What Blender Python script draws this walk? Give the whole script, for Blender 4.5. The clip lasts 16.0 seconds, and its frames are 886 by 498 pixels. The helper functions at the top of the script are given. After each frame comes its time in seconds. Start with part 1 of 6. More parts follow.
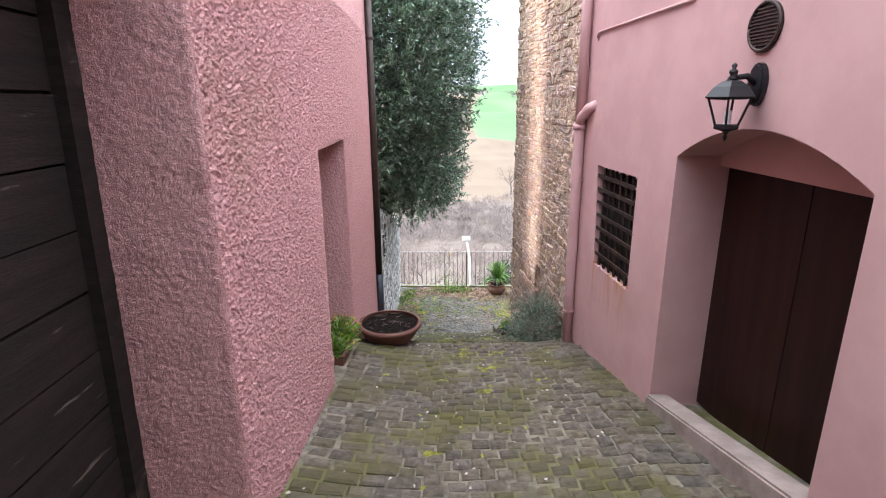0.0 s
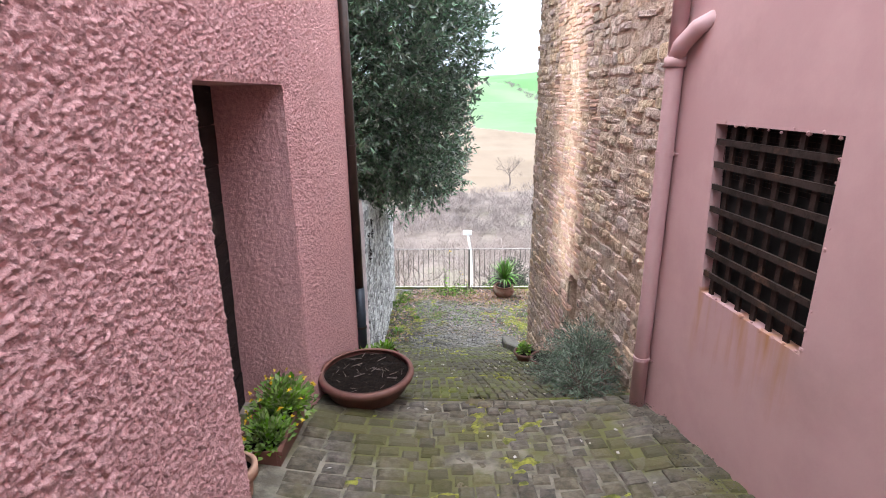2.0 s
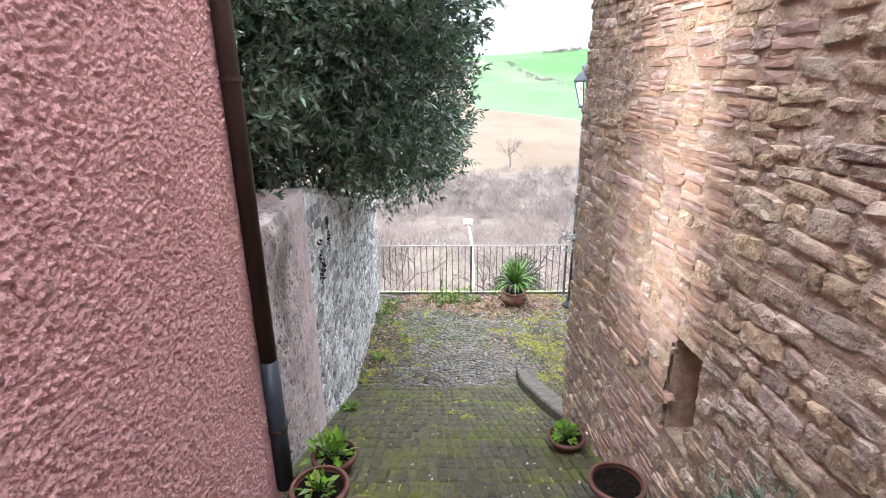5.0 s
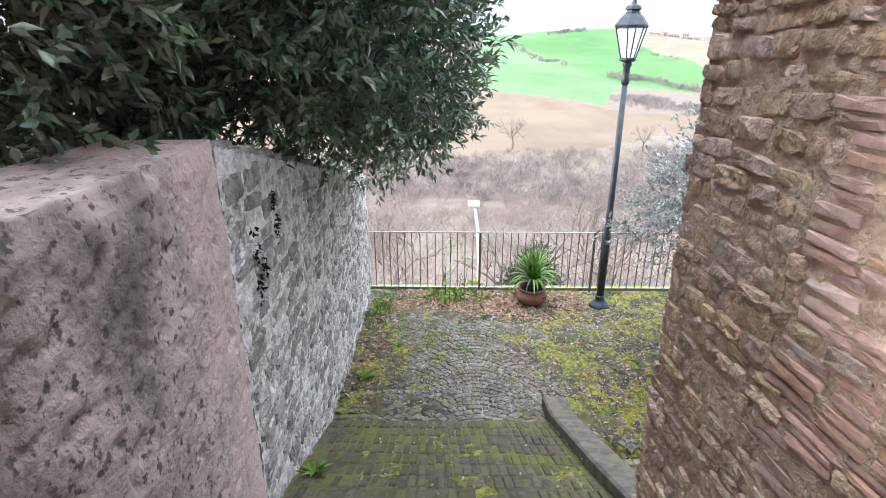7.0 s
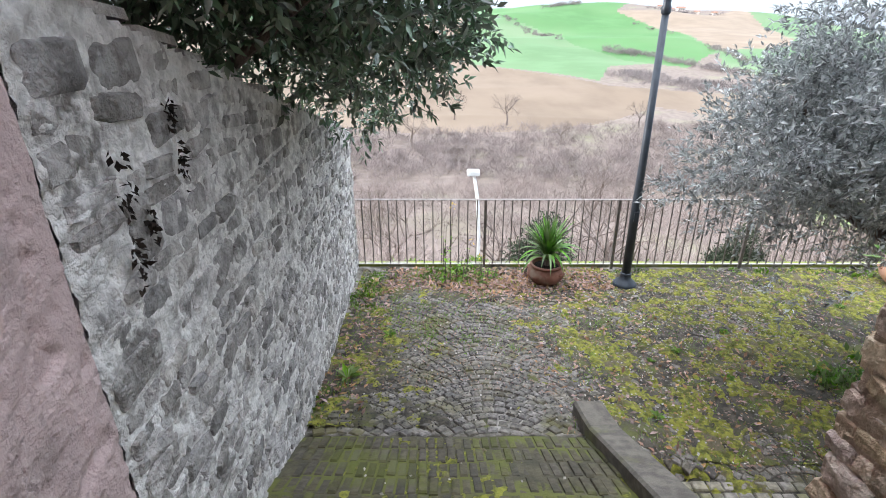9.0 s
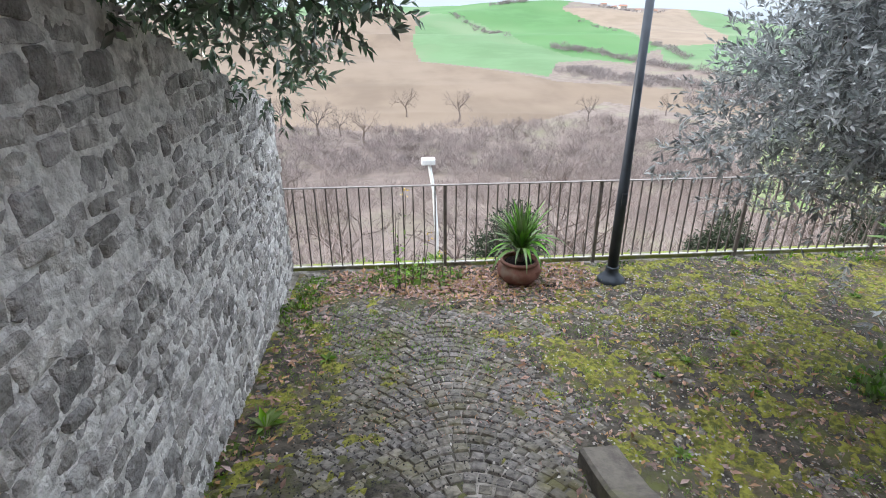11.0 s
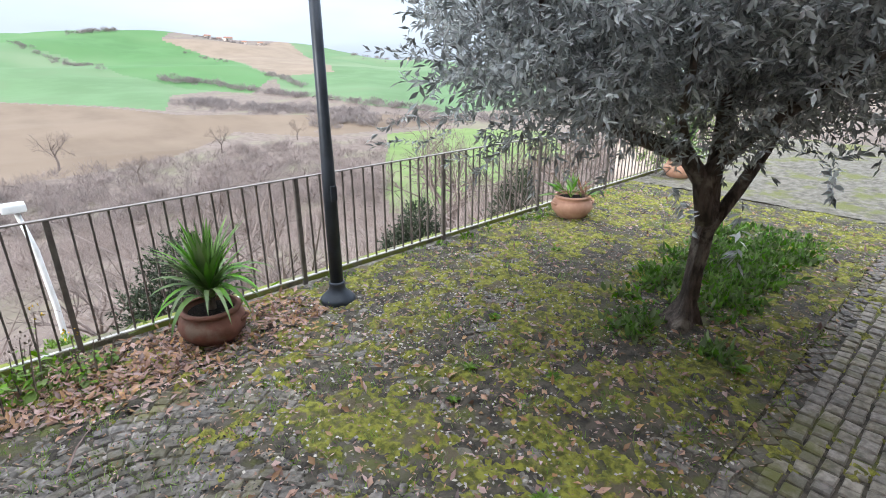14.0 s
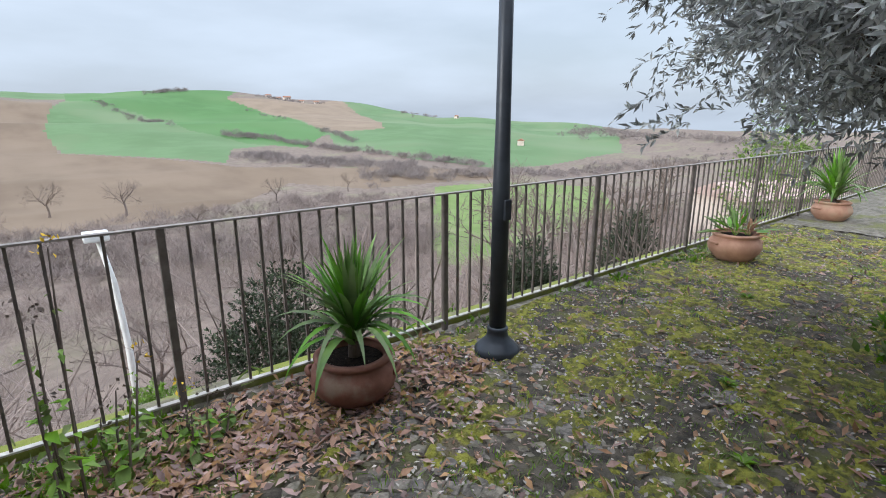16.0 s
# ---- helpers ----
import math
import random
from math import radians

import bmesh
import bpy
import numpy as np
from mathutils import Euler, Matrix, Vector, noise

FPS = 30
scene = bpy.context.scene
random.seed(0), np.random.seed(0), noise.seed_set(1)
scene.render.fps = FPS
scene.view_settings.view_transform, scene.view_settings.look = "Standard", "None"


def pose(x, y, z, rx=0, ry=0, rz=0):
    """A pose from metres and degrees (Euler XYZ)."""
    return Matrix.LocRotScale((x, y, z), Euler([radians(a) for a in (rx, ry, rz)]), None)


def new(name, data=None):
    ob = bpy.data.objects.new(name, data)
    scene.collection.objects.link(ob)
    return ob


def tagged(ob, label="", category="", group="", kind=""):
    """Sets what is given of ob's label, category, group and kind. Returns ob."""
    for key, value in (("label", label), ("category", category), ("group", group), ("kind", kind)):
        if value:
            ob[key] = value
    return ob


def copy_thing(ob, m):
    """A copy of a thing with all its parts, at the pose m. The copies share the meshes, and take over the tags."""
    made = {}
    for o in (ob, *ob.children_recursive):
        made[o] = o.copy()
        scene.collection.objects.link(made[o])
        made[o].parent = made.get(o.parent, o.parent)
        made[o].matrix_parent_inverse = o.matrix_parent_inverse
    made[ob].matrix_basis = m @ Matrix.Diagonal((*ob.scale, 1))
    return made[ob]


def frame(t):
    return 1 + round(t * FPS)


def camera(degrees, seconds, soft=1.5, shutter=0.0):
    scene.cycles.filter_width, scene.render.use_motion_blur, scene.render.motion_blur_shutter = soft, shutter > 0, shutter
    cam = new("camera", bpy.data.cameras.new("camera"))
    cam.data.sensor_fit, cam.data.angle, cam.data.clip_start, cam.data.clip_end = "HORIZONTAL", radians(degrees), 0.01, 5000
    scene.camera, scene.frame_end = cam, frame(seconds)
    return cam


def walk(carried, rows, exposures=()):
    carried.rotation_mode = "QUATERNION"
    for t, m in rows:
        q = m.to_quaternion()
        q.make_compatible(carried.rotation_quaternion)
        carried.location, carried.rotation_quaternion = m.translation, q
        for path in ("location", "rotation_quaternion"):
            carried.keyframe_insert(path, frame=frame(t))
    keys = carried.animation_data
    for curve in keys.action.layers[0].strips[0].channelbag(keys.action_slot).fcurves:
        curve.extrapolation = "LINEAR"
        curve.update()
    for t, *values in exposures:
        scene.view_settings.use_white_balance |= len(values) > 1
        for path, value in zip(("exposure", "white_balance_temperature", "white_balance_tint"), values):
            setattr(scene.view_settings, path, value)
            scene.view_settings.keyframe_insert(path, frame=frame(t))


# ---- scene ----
cam = camera(81.2, 16.0, soft=1.0)
METRES, EYE, TILT, LEAN, TURN = 12.0, 5.26, 0.0, 0.0, 1.4
ROWS = [
    (0.0, 0.0, 0.0, 0.0, -0.12, -15.88, 0.43),
    (0.5, 0.001, 0.0388, -0.0072, -0.19, -16.05, 0.44),
    (1.0, -0.0002, 0.0759, -0.0148, -0.23, -16.26, 0.51),
    (1.5, -0.0045, 0.1109, -0.0212, -0.36, -16.48, 0.48),
    (2.0, -0.003, 0.1473, -0.0297, -0.38, -16.85, 0.51),
    (2.5, -0.006, 0.1816, -0.0364, -0.46, -17.26, 0.51),
    (3.0, -0.0028, 0.2157, -0.0429, -0.5, -17.62, 0.63),
    (3.5, -0.0002, 0.2483, -0.0477, -0.45, -17.86, 0.64),
    (4.0, -0.0002, 0.282, -0.0536, -0.51, -18.17, 0.61),
    (4.5, 0.0034, 0.3188, -0.0603, -0.52, -18.49, 0.65),
    (7.0, 0.0003, 0.4996, -0.1098, -0.28, -20.73, 0.07),
    (7.5, -0.0047, 0.525, -0.1226, -0.29, -21.57, 0.04),
    (8.0, -0.0061, 0.5485, -0.1336, -0.33, -22.4, 0.08),
    (10.5, -0.0048, 0.6713, -0.191, -4.02, -23.34, 0.06),
    (11.0, 0.0003, 0.6951, -0.201, -6.24, -23.33, 0.11),
    (11.5, 0.0015, 0.7154, -0.211, -12.03, -23.29, -0.02),
    (12.0, 0.0069, 0.7353, -0.2197, -19.83, -23.01, 0.06),
    (12.5, 0.006, 0.7566, -0.2316, -27.04, -22.53, -0.0),
    (13.0, 0.0115, 0.7797, -0.2411, -32.99, -22.12, 0.1),
    (13.5, 0.012, 0.8002, -0.2505, -38.39, -21.46, 0.08),
    (14.0, 0.0174, 0.821, -0.258, -44.86, -20.33, 0.11),
    (14.5, 0.0121, 0.8494, -0.2716, -47.08, -18.67, -0.04),
    (15.0, 0.0098, 0.8802, -0.2825, -46.91, -17.64, -0.04),
    (15.5, 0.0082, 0.9101, -0.2928, -44.09, -16.04, 0.01),
    (16.0, 0.009, 0.9423, -0.2998, -40.01, -14.46, 0.03),
]
walk(cam, [(t, pose(0, 0, EYE, TILT, LEAN, TURN) @ pose(METRES * x, METRES * y, METRES * z, 90 + pitch, roll, yaw)) for t, x, y, z, yaw, pitch, roll in ROWS],
     exposures=[(0.0, 1.92), (0.5, 2.05), (1.0, 2.0), (2.0, 1.95), (3.0, 2.03), (3.5, 2.1), (4.5, 2.08), (7.0, 1.85), (8.0, 1.75), (10.5, 1.38), (12.0, 1.28), (14.0, 1.28), (15.0, 1.15), (15.5, 0.98), (16.0, 0.74)])

# ---- light ----
SUN_TURN, SUN_HEIGHT = 274.0, 14.0
world = bpy.data.worlds.new("world")
scene.world = world
world.use_nodes = True
wn, wl = world.node_tree.nodes, world.node_tree.links
sky = wn.new("ShaderNodeTexSky")
sky.sky_type, sky.sun_disc = "NISHITA", False
sky.sun_elevation, sky.sun_rotation = radians(SUN_HEIGHT), radians(SUN_TURN)
sky.dust_density, sky.air_density = 3.0, 1.0
cloud_pos = wn.new("ShaderNodeTexCoord")
cloud_map = wn.new("ShaderNodeMapping")
cloud_map.inputs["Scale"].default_value = (1.2, 1.2, 5.0)
cloud_noise = wn.new("ShaderNodeTexNoise")
cloud_noise.inputs["Scale"].default_value = 1.6
cloud_noise.inputs["Detail"].default_value = 6
cloud_ramp = wn.new("ShaderNodeMapRange")
cloud_ramp.inputs["From Min"].default_value, cloud_ramp.inputs["From Max"].default_value = 0.35, 0.65
cloud_ramp.inputs["To Min"].default_value, cloud_ramp.inputs["To Max"].default_value = 0.62, 0.86
cloud_mix = wn.new("ShaderNodeMix")
cloud_mix.data_type = "RGBA"
cloud_mix.inputs["B"].default_value = (8.75, 9.6, 10.9, 1)
wl.new(cloud_pos.outputs["Generated"], cloud_map.inputs["Vector"])
wl.new(cloud_map.outputs[0], cloud_noise.inputs["Vector"])
wl.new(cloud_noise.outputs["Fac"], cloud_ramp.inputs["Value"])
wl.new(cloud_ramp.outputs[0], cloud_mix.inputs["Factor"])
wl.new(sky.outputs[0], cloud_mix.inputs["A"])
# an overcast sky is brighter overhead than at the horizon
sky_split = wn.new("ShaderNodeSeparateXYZ")
wl.new(cloud_pos.outputs["Generated"], sky_split.inputs[0])
sky_lift = wn.new("ShaderNodeMix")
sky_lift.data_type = "RGBA"
sky_lift.inputs["A"].default_value, sky_lift.inputs["B"].default_value = (0.54, 0.575, 0.615, 1), (3.15, 3.07, 2.95, 1)
sky_curve = wn.new("ShaderNodeMath")
sky_curve.operation, sky_curve.use_clamp = "POWER", True
sky_curve.inputs[1].default_value = 2.4
wl.new(sky_split.outputs["Z"], sky_curve.inputs[0])
wl.new(sky_curve.outputs[0], sky_lift.inputs["Factor"])
sky_scale = wn.new("ShaderNodeVectorMath")
sky_scale.operation = "MULTIPLY"
wl.new(cloud_mix.outputs["Result"], sky_scale.inputs[0])
wl.new(sky_lift.outputs["Result"], sky_scale.inputs[1])
wl.new(sky_scale.outputs[0], wn["Background"].inputs["Color"])
wn["Background"].inputs["Strength"].default_value = 0.10

sun = new("sun", bpy.data.lights.new("sun", "SUN"))
sun.data.energy, sun.data.angle, sun.data.color = 1.3, radians(11), (1.0, 0.975, 0.94)
sun.rotation_euler = Euler((radians(90 - SUN_HEIGHT), 0, radians(180 - SUN_TURN)))


# ---- materials ----
def material(name, base, rough=0.8, second=None, scale=6.0, spots=None, spot_scale=1.2, spot_edge=(0.5, 0.65),
             bump=0.3, bump_scale=60.0, bump_depth=0.004, metal=0.0, spec=0.4, random_tint=0.0, translucent=0.0,
             island=False, stretch=(1, 1, 1), stretch2=(1, 1, 1), spots2=None, spot2_scale=3.0, spot2_edge=(0.55, 0.62)):
    """A surface of two colours mixed by grain, with larger spots or stains, fine relief and a random tint for each piece."""
    m = bpy.data.materials.new(name)
    m.use_nodes = True
    n, l = m.node_tree.nodes, m.node_tree.links
    b = n["Principled BSDF"]
    pos = n.new("ShaderNodeNewGeometry").outputs["Position"]
    second = second or tuple(c * 0.75 for c in base)

    def mapped(s):
        mp = n.new("ShaderNodeMapping")
        mp.inputs["Scale"].default_value = s
        l.new(pos, mp.inputs["Vector"])
        return mp.outputs[0]

    def noise_tex(s, detail, vec):
        t = n.new("ShaderNodeTexNoise")
        t.inputs["Scale"].default_value, t.inputs["Detail"].default_value = s, detail
        t.inputs["Roughness"].default_value = 0.6
        l.new(vec, t.inputs["Vector"])
        return t.outputs["Fac"]

    def ramp(fac, lo, hi):
        r = n.new("ShaderNodeMapRange")
        r.interpolation_type = "SMOOTHSTEP"
        r.inputs["From Min"].default_value, r.inputs["From Max"].default_value = lo, hi
        l.new(fac, r.inputs["Value"])
        return r.outputs[0]

    def mix(fac, a, c):
        x = n.new("ShaderNodeMix")
        x.data_type = "RGBA"
        l.new(fac, x.inputs["Factor"])
        for key, v in (("A", a), ("B", c)):
            if isinstance(v, tuple):
                x.inputs[key].default_value = (*v, 1)
            else:
                l.new(v, x.inputs[key])
        return x.outputs["Result"]

    v1 = mapped(stretch)
    grain = noise_tex(scale, 8, v1)
    col = mix(ramp(grain, 0.35, 0.65), base, second)
    if spots:
        stain = noise_tex(spot_scale, 7, mapped(stretch2))
        col = mix(ramp(stain, *spot_edge), col, spots)
    if spots2:
        col = mix(ramp(noise_tex(spot2_scale, 9, mapped(stretch)), *spot2_edge), col, spots2)
    if random_tint:
        if island:
            rnd = n.new("ShaderNodeNewGeometry").outputs["Random Per Island"]
        else:
            rnd = n.new("ShaderNodeObjectInfo").outputs["Random"]
        hsv = n.new("ShaderNodeHueSaturation")
        r1 = n.new("ShaderNodeMapRange")
        r1.inputs["To Min"].default_value, r1.inputs["To Max"].default_value = 1 - random_tint, 1 + random_tint
        l.new(rnd, r1.inputs["Value"])
        l.new(r1.outputs[0], hsv.inputs["Value"])
        mul = n.new("ShaderNodeMath")
        mul.operation = "MULTIPLY"
        mul.inputs[1].default_value = 7.31
        l.new(rnd, mul.inputs[0])
        fr = n.new("ShaderNodeMath")
        fr.operation = "FRACT"
        l.new(mul.outputs[0], fr.inputs[0])
        r2 = n.new("ShaderNodeMapRange")
        r2.inputs["To Min"].default_value, r2.inputs["To Max"].default_value = 1 - random_tint, 1 + random_tint * 0.8
        l.new(fr.outputs[0], r2.inputs["Value"])
        l.new(r2.outputs[0], hsv.inputs["Saturation"])
        r3 = n.new("ShaderNodeMapRange")
        r3.inputs["To Min"].default_value, r3.inputs["To Max"].default_value = 0.5 - random_tint * 0.06, 0.5 + random_tint * 0.06
        l.new(fr.outputs[0], r3.inputs["Value"])
        l.new(r3.outputs[0], hsv.inputs["Hue"])
        l.new(col, hsv.inputs["Color"])
        col = hsv.outputs["Color"]
    l.new(col, b.inputs["Base Color"])
    b.inputs["Metallic"].default_value = metal
    b.inputs["Specular IOR Level"].default_value = spec
    rr = n.new("ShaderNodeMapRange")
    rr.inputs["To Min"].default_value, rr.inputs["To Max"].default_value = max(0.05, rough - 0.12), min(1, rough + 0.12)
    l.new(grain, rr.inputs["Value"])
    l.new(rr.outputs[0], b.inputs["Roughness"])
    if bump:
        h = noise_tex(bump_scale, 5, v1)
        bp = n.new("ShaderNodeBump")
        bp.inputs["Strength"].default_value, bp.inputs["Distance"].default_value = bump, bump_depth
        l.new(h, bp.inputs["Height"])
        l.new(bp.outputs[0], b.inputs["Normal"])
    if translucent:
        out = n["Material Output"]
        tr = n.new("ShaderNodeBsdfTranslucent")
        l.new(col, tr.inputs["Color"])
        mx = n.new("ShaderNodeMixShader")
        mx.inputs[0].default_value = translucent
        l.new(b.outputs[0], mx.inputs[1])
        l.new(tr.outputs[0], mx.inputs[2])
        l.new(mx.outputs[0], out.inputs["Surface"])
    return m


M = {}
M["stucco"] = material("pink_roughcast", (0.76, 0.432, 0.43), 0.92, (0.60, 0.318, 0.318), 60, (0.50, 0.30, 0.25), 0.8, (0.55, 0.8), 1.0, 160, 0.008)
M["plaster"] = material("pink_smooth_plaster", (0.53, 0.325, 0.318), 0.85, (0.485, 0.29, 0.287), 3, (0.43, 0.262, 0.25), 1.1, (0.52, 0.75), 0.25, 40, 0.003)
M["door_wood"] = material("dark_old_wood", (0.020, 0.013, 0.012), 0.75, (0.010, 0.007, 0.0065), 5, (0.075, 0.06, 0.05), 2.2, (0.60, 0.72), 0.6, 30, 0.006, stretch=(1, 0.5, 4), spots2=(0.17, 0.145, 0.125), spot2_scale=4.5, spot2_edge=(0.64, 0.70))
M["door_paint"] = material("dark_brown_paint", (0.022, 0.007, 0.005), 0.5, (0.012, 0.004, 0.003), 4, spec=0.25, bump=0.2, bump_scale=25, bump_depth=0.002, stretch=(1, 3, 0.3))
M["mortar"] = material("pale_lime_mortar", (0.58, 0.44, 0.345), 0.95, (0.44, 0.325, 0.245), 14, (0.58, 0.49, 0.41), 1.5, (0.5, 0.7), 1.0, 30, 0.035)
M["mortar_gray"] = material("grey_mortar", (0.84, 0.815, 0.795), 0.95, (0.52, 0.50, 0.485), 14, (0.22, 0.205, 0.195), 3.5, (0.57, 0.69), 1.0, 28, 0.04)
M["render_gray"] = material("weathered_grey_render", (0.53, 0.44, 0.43), 0.92, (0.36, 0.30, 0.295), 7, (0.17, 0.148, 0.14), 1.7, (0.44, 0.66), 0.95, 45, 0.016, stretch2=(1, 1, 0.4), spots2=(0.11, 0.097, 0.092), spot2_scale=24.0, spot2_edge=(0.54, 0.63))
M["joint"] = material("sandy_mossy_joint", (0.23, 0.20, 0.158), 0.95, (0.095, 0.082, 0.062), 7, (0.11, 0.105, 0.038), 1.5, (0.48, 0.60), 0.8, 50, 0.008)
M["joint_ramp"] = material("dark_mossy_joint", (0.10, 0.088, 0.055), 0.95, (0.055, 0.048, 0.032), 9, (0.12, 0.125, 0.03), 2.2, (0.46, 0.58), 0.8, 50, 0.008)
M["joint_pale"] = material("pale_gritty_joint", (0.36, 0.33, 0.30), 0.95, (0.13, 0.115, 0.095), 9, (0.06, 0.055, 0.04), 2.6, (0.47, 0.60), 1.0, 60, 0.01)
M["earth"] = material("dark_mossy_earth", (0.10, 0.085, 0.066), 0.95, (0.03, 0.026, 0.021), 12, (0.105, 0.11, 0.035), 3.0, (0.5, 0.62), 1.0, 50, 0.012)
M["moss_edge"] = material("mossy_concrete_edge", (0.24, 0.23, 0.16), 0.95, (0.13, 0.12, 0.085), 9, (0.21, 0.24, 0.05), 2.2, (0.44, 0.56), 0.8, 60, 0.01)
M["grit"] = material("grey_gritty_dirt", (0.20, 0.182, 0.152), 0.95, (0.10, 0.09, 0.072), 9, (0.13, 0.135, 0.045), 1.5, (0.5, 0.62), 1.0, 60, 0.01)
M["moss"] = material("yellow_green_moss", (0.33, 0.325, 0.05), 0.95, (0.095, 0.10, 0.022), 17, (0.15, 0.12, 0.075), 5.0, (0.52, 0.62), 1.0, 120, 0.02)
M["grass"] = material("weed_green", (0.27, 0.41, 0.085), 0.7, (0.17, 0.28, 0.06), 5, bump=0, random_tint=0.3, island=True, translucent=0.25)
M["weed"] = material("dark_lush_weed", (0.17, 0.285, 0.06), 0.65, (0.09, 0.165, 0.04), 4, bump=0, random_tint=0.4, island=True, translucent=0.2)
M["dead_leaf"] = material("dry_brown_leaf", (0.42, 0.26, 0.195), 0.85, (0.25, 0.14, 0.105), 9, bump=0, random_tint=0.45, island=True, translucent=0.1)
M["iron"] = material("grey_brown_painted_iron", (0.17, 0.15, 0.14), 0.42, (0.11, 0.095, 0.09), 9, (0.17, 0.11, 0.08), 6, (0.6, 0.75), 0.2, 90, 0.001, metal=0.3)
M["rail_top"] = material("pale_worn_rail_paint", (0.30, 0.27, 0.255), 0.55, (0.20, 0.18, 0.17), 12, bump=0.2, bump_scale=90, bump_depth=0.001, metal=0.2)
M["rail_foot"] = material("pale_worn_metal_rail", (0.55, 0.53, 0.50), 0.45, (0.40, 0.38, 0.355), 10, (0.22, 0.19, 0.15), 4, (0.62, 0.75), 0.2, 90, 0.001, metal=0.2)
M["lamp_iron"] = material("dark_blue_grey_cast_iron", (0.045, 0.055, 0.072), 0.42, (0.032, 0.039, 0.052), 6, bump=0.15, bump_scale=60, bump_depth=0.001, metal=0.2)
M["black_metal"] = material("black_lamp_metal", (0.018, 0.018, 0.021), 0.42, bump=0.1, bump_scale=80, bump_depth=0.001, metal=0.3)
M["rust"] = material("rusty_iron_bar", (0.042, 0.028, 0.024), 0.85, (0.022, 0.015, 0.013), 14, (0.09, 0.05, 0.035), 7, (0.55, 0.7), 0.6, 70, 0.003, spec=0.15)
M["copper_pipe"] = material("dark_brown_downpipe", (0.060, 0.036, 0.030), 0.5, (0.040, 0.026, 0.022), 5, bump=0.1, bump_scale=40, bump_depth=0.001, metal=0.3)
M["terracotta"] = material("weathered_terracotta", (0.23, 0.105, 0.078), 0.88, (0.165, 0.073, 0.053), 8, (0.25, 0.18, 0.14), 3, (0.55, 0.7), 0.4, 60, 0.003)
M["terracotta_pale"] = material("pale_terracotta", (0.46, 0.275, 0.20), 0.9, (0.38, 0.21, 0.15), 7, (0.40, 0.28, 0.2), 3, (0.55, 0.7), 0.4, 60, 0.003)
M["plastic_pot"] = material("brown_plastic_bowl", (0.165, 0.066, 0.050), 0.6, (0.12, 0.048, 0.038), 8, (0.12, 0.075, 0.06), 3, (0.55, 0.7), 0.2, 60, 0.002)
M["soil"] = material("dark_potting_soil", (0.018, 0.012, 0.009), 0.97, (0.007, 0.005, 0.0045), 40, (0.16, 0.13, 0.11), 55, (0.66, 0.69), 1.0, 90, 0.02, spec=0.1)
M["bark"] = material("olive_bark", (0.15, 0.115, 0.098), 0.92, (0.05, 0.038, 0.033), 16, (0.25, 0.21, 0.18), 5, (0.55, 0.68), 1.0, 30, 0.05, stretch=(1, 1, 0.3))
M["twig"] = material("grey_brown_twig", (0.21, 0.165, 0.145), 0.9, (0.14, 0.112, 0.10), 8, bump=0, random_tint=0.2)
M["laurel"] = material("dark_laurel_leaf", (0.175, 0.24, 0.16), 0.24, (0.11, 0.17, 0.11), 3, bump=0, spec=1.0, random_tint=0.5, island=True, translucent=0.22)
M["olive"] = material("grey_green_olive_leaf", (0.46, 0.48, 0.48), 0.38, (0.185, 0.20, 0.198), 6, bump=0, spec=0.7, random_tint=0.6, island=True, translucent=0.35)
M["agave"] = material("bright_green_blade", (0.17, 0.31, 0.065), 0.45, (0.10, 0.20, 0.045), 6, bump=0, random_tint=0.3, island=True, translucent=0.2)
M["lavender"] = material("silvery_lavender_leaf", (0.215, 0.27, 0.195), 0.8, (0.13, 0.17, 0.125), 8, bump=0, random_tint=0.35, island=True, translucent=0.1)
M["primrose"] = material("fresh_green_leaf", (0.20, 0.32, 0.055), 0.6, (0.13, 0.22, 0.045), 7, bump=0, random_tint=0.3, island=True, translucent=0.2)
M["yellow"] = material("yellow_petal", (0.75, 0.50, 0.03), 0.6, (0.6, 0.38, 0.02), 9, bump=0)
M["white_paint"] = material("white_lamp_paint", (0.78, 0.80, 0.80), 0.4, (0.68, 0.70, 0.70), 5, bump=0)
M["sill"] = material("worn_travertine_step", (0.34, 0.265, 0.24), 0.85, (0.25, 0.195, 0.175), 7, (0.22, 0.19, 0.165), 2, (0.5, 0.7), 0.5, 50, 0.006)
M["kerb"] = material("mossy_concrete_kerb", (0.17, 0.148, 0.125), 0.92, (0.10, 0.087, 0.075), 9, (0.15, 0.145, 0.07), 2, (0.55, 0.7), 0.7, 60, 0.008)
M["pink_pipe"] = material("pink_painted_pipe", (0.56, 0.355, 0.35), 0.55, (0.52, 0.32, 0.32), 4, (0.45, 0.25, 0.24), 3, (0.6, 0.75), 0.1, 40, 0.001)
# Near-black colour stands for the shade inside openings.
M["dark"] = material("painted_dark_interior", (0.008, 0.007, 0.007), 0.95, bump=0)
M["roof"] = material("clay_roof_tile", (0.36, 0.19, 0.13), 0.9, (0.26, 0.13, 0.09), 5, bump=0.5, bump_scale=20, bump_depth=0.02)
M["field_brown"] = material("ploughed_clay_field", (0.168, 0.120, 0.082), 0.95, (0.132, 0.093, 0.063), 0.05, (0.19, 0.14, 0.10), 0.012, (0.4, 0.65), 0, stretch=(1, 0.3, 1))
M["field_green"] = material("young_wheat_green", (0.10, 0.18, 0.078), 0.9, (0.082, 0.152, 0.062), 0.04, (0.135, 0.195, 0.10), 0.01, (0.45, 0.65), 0)
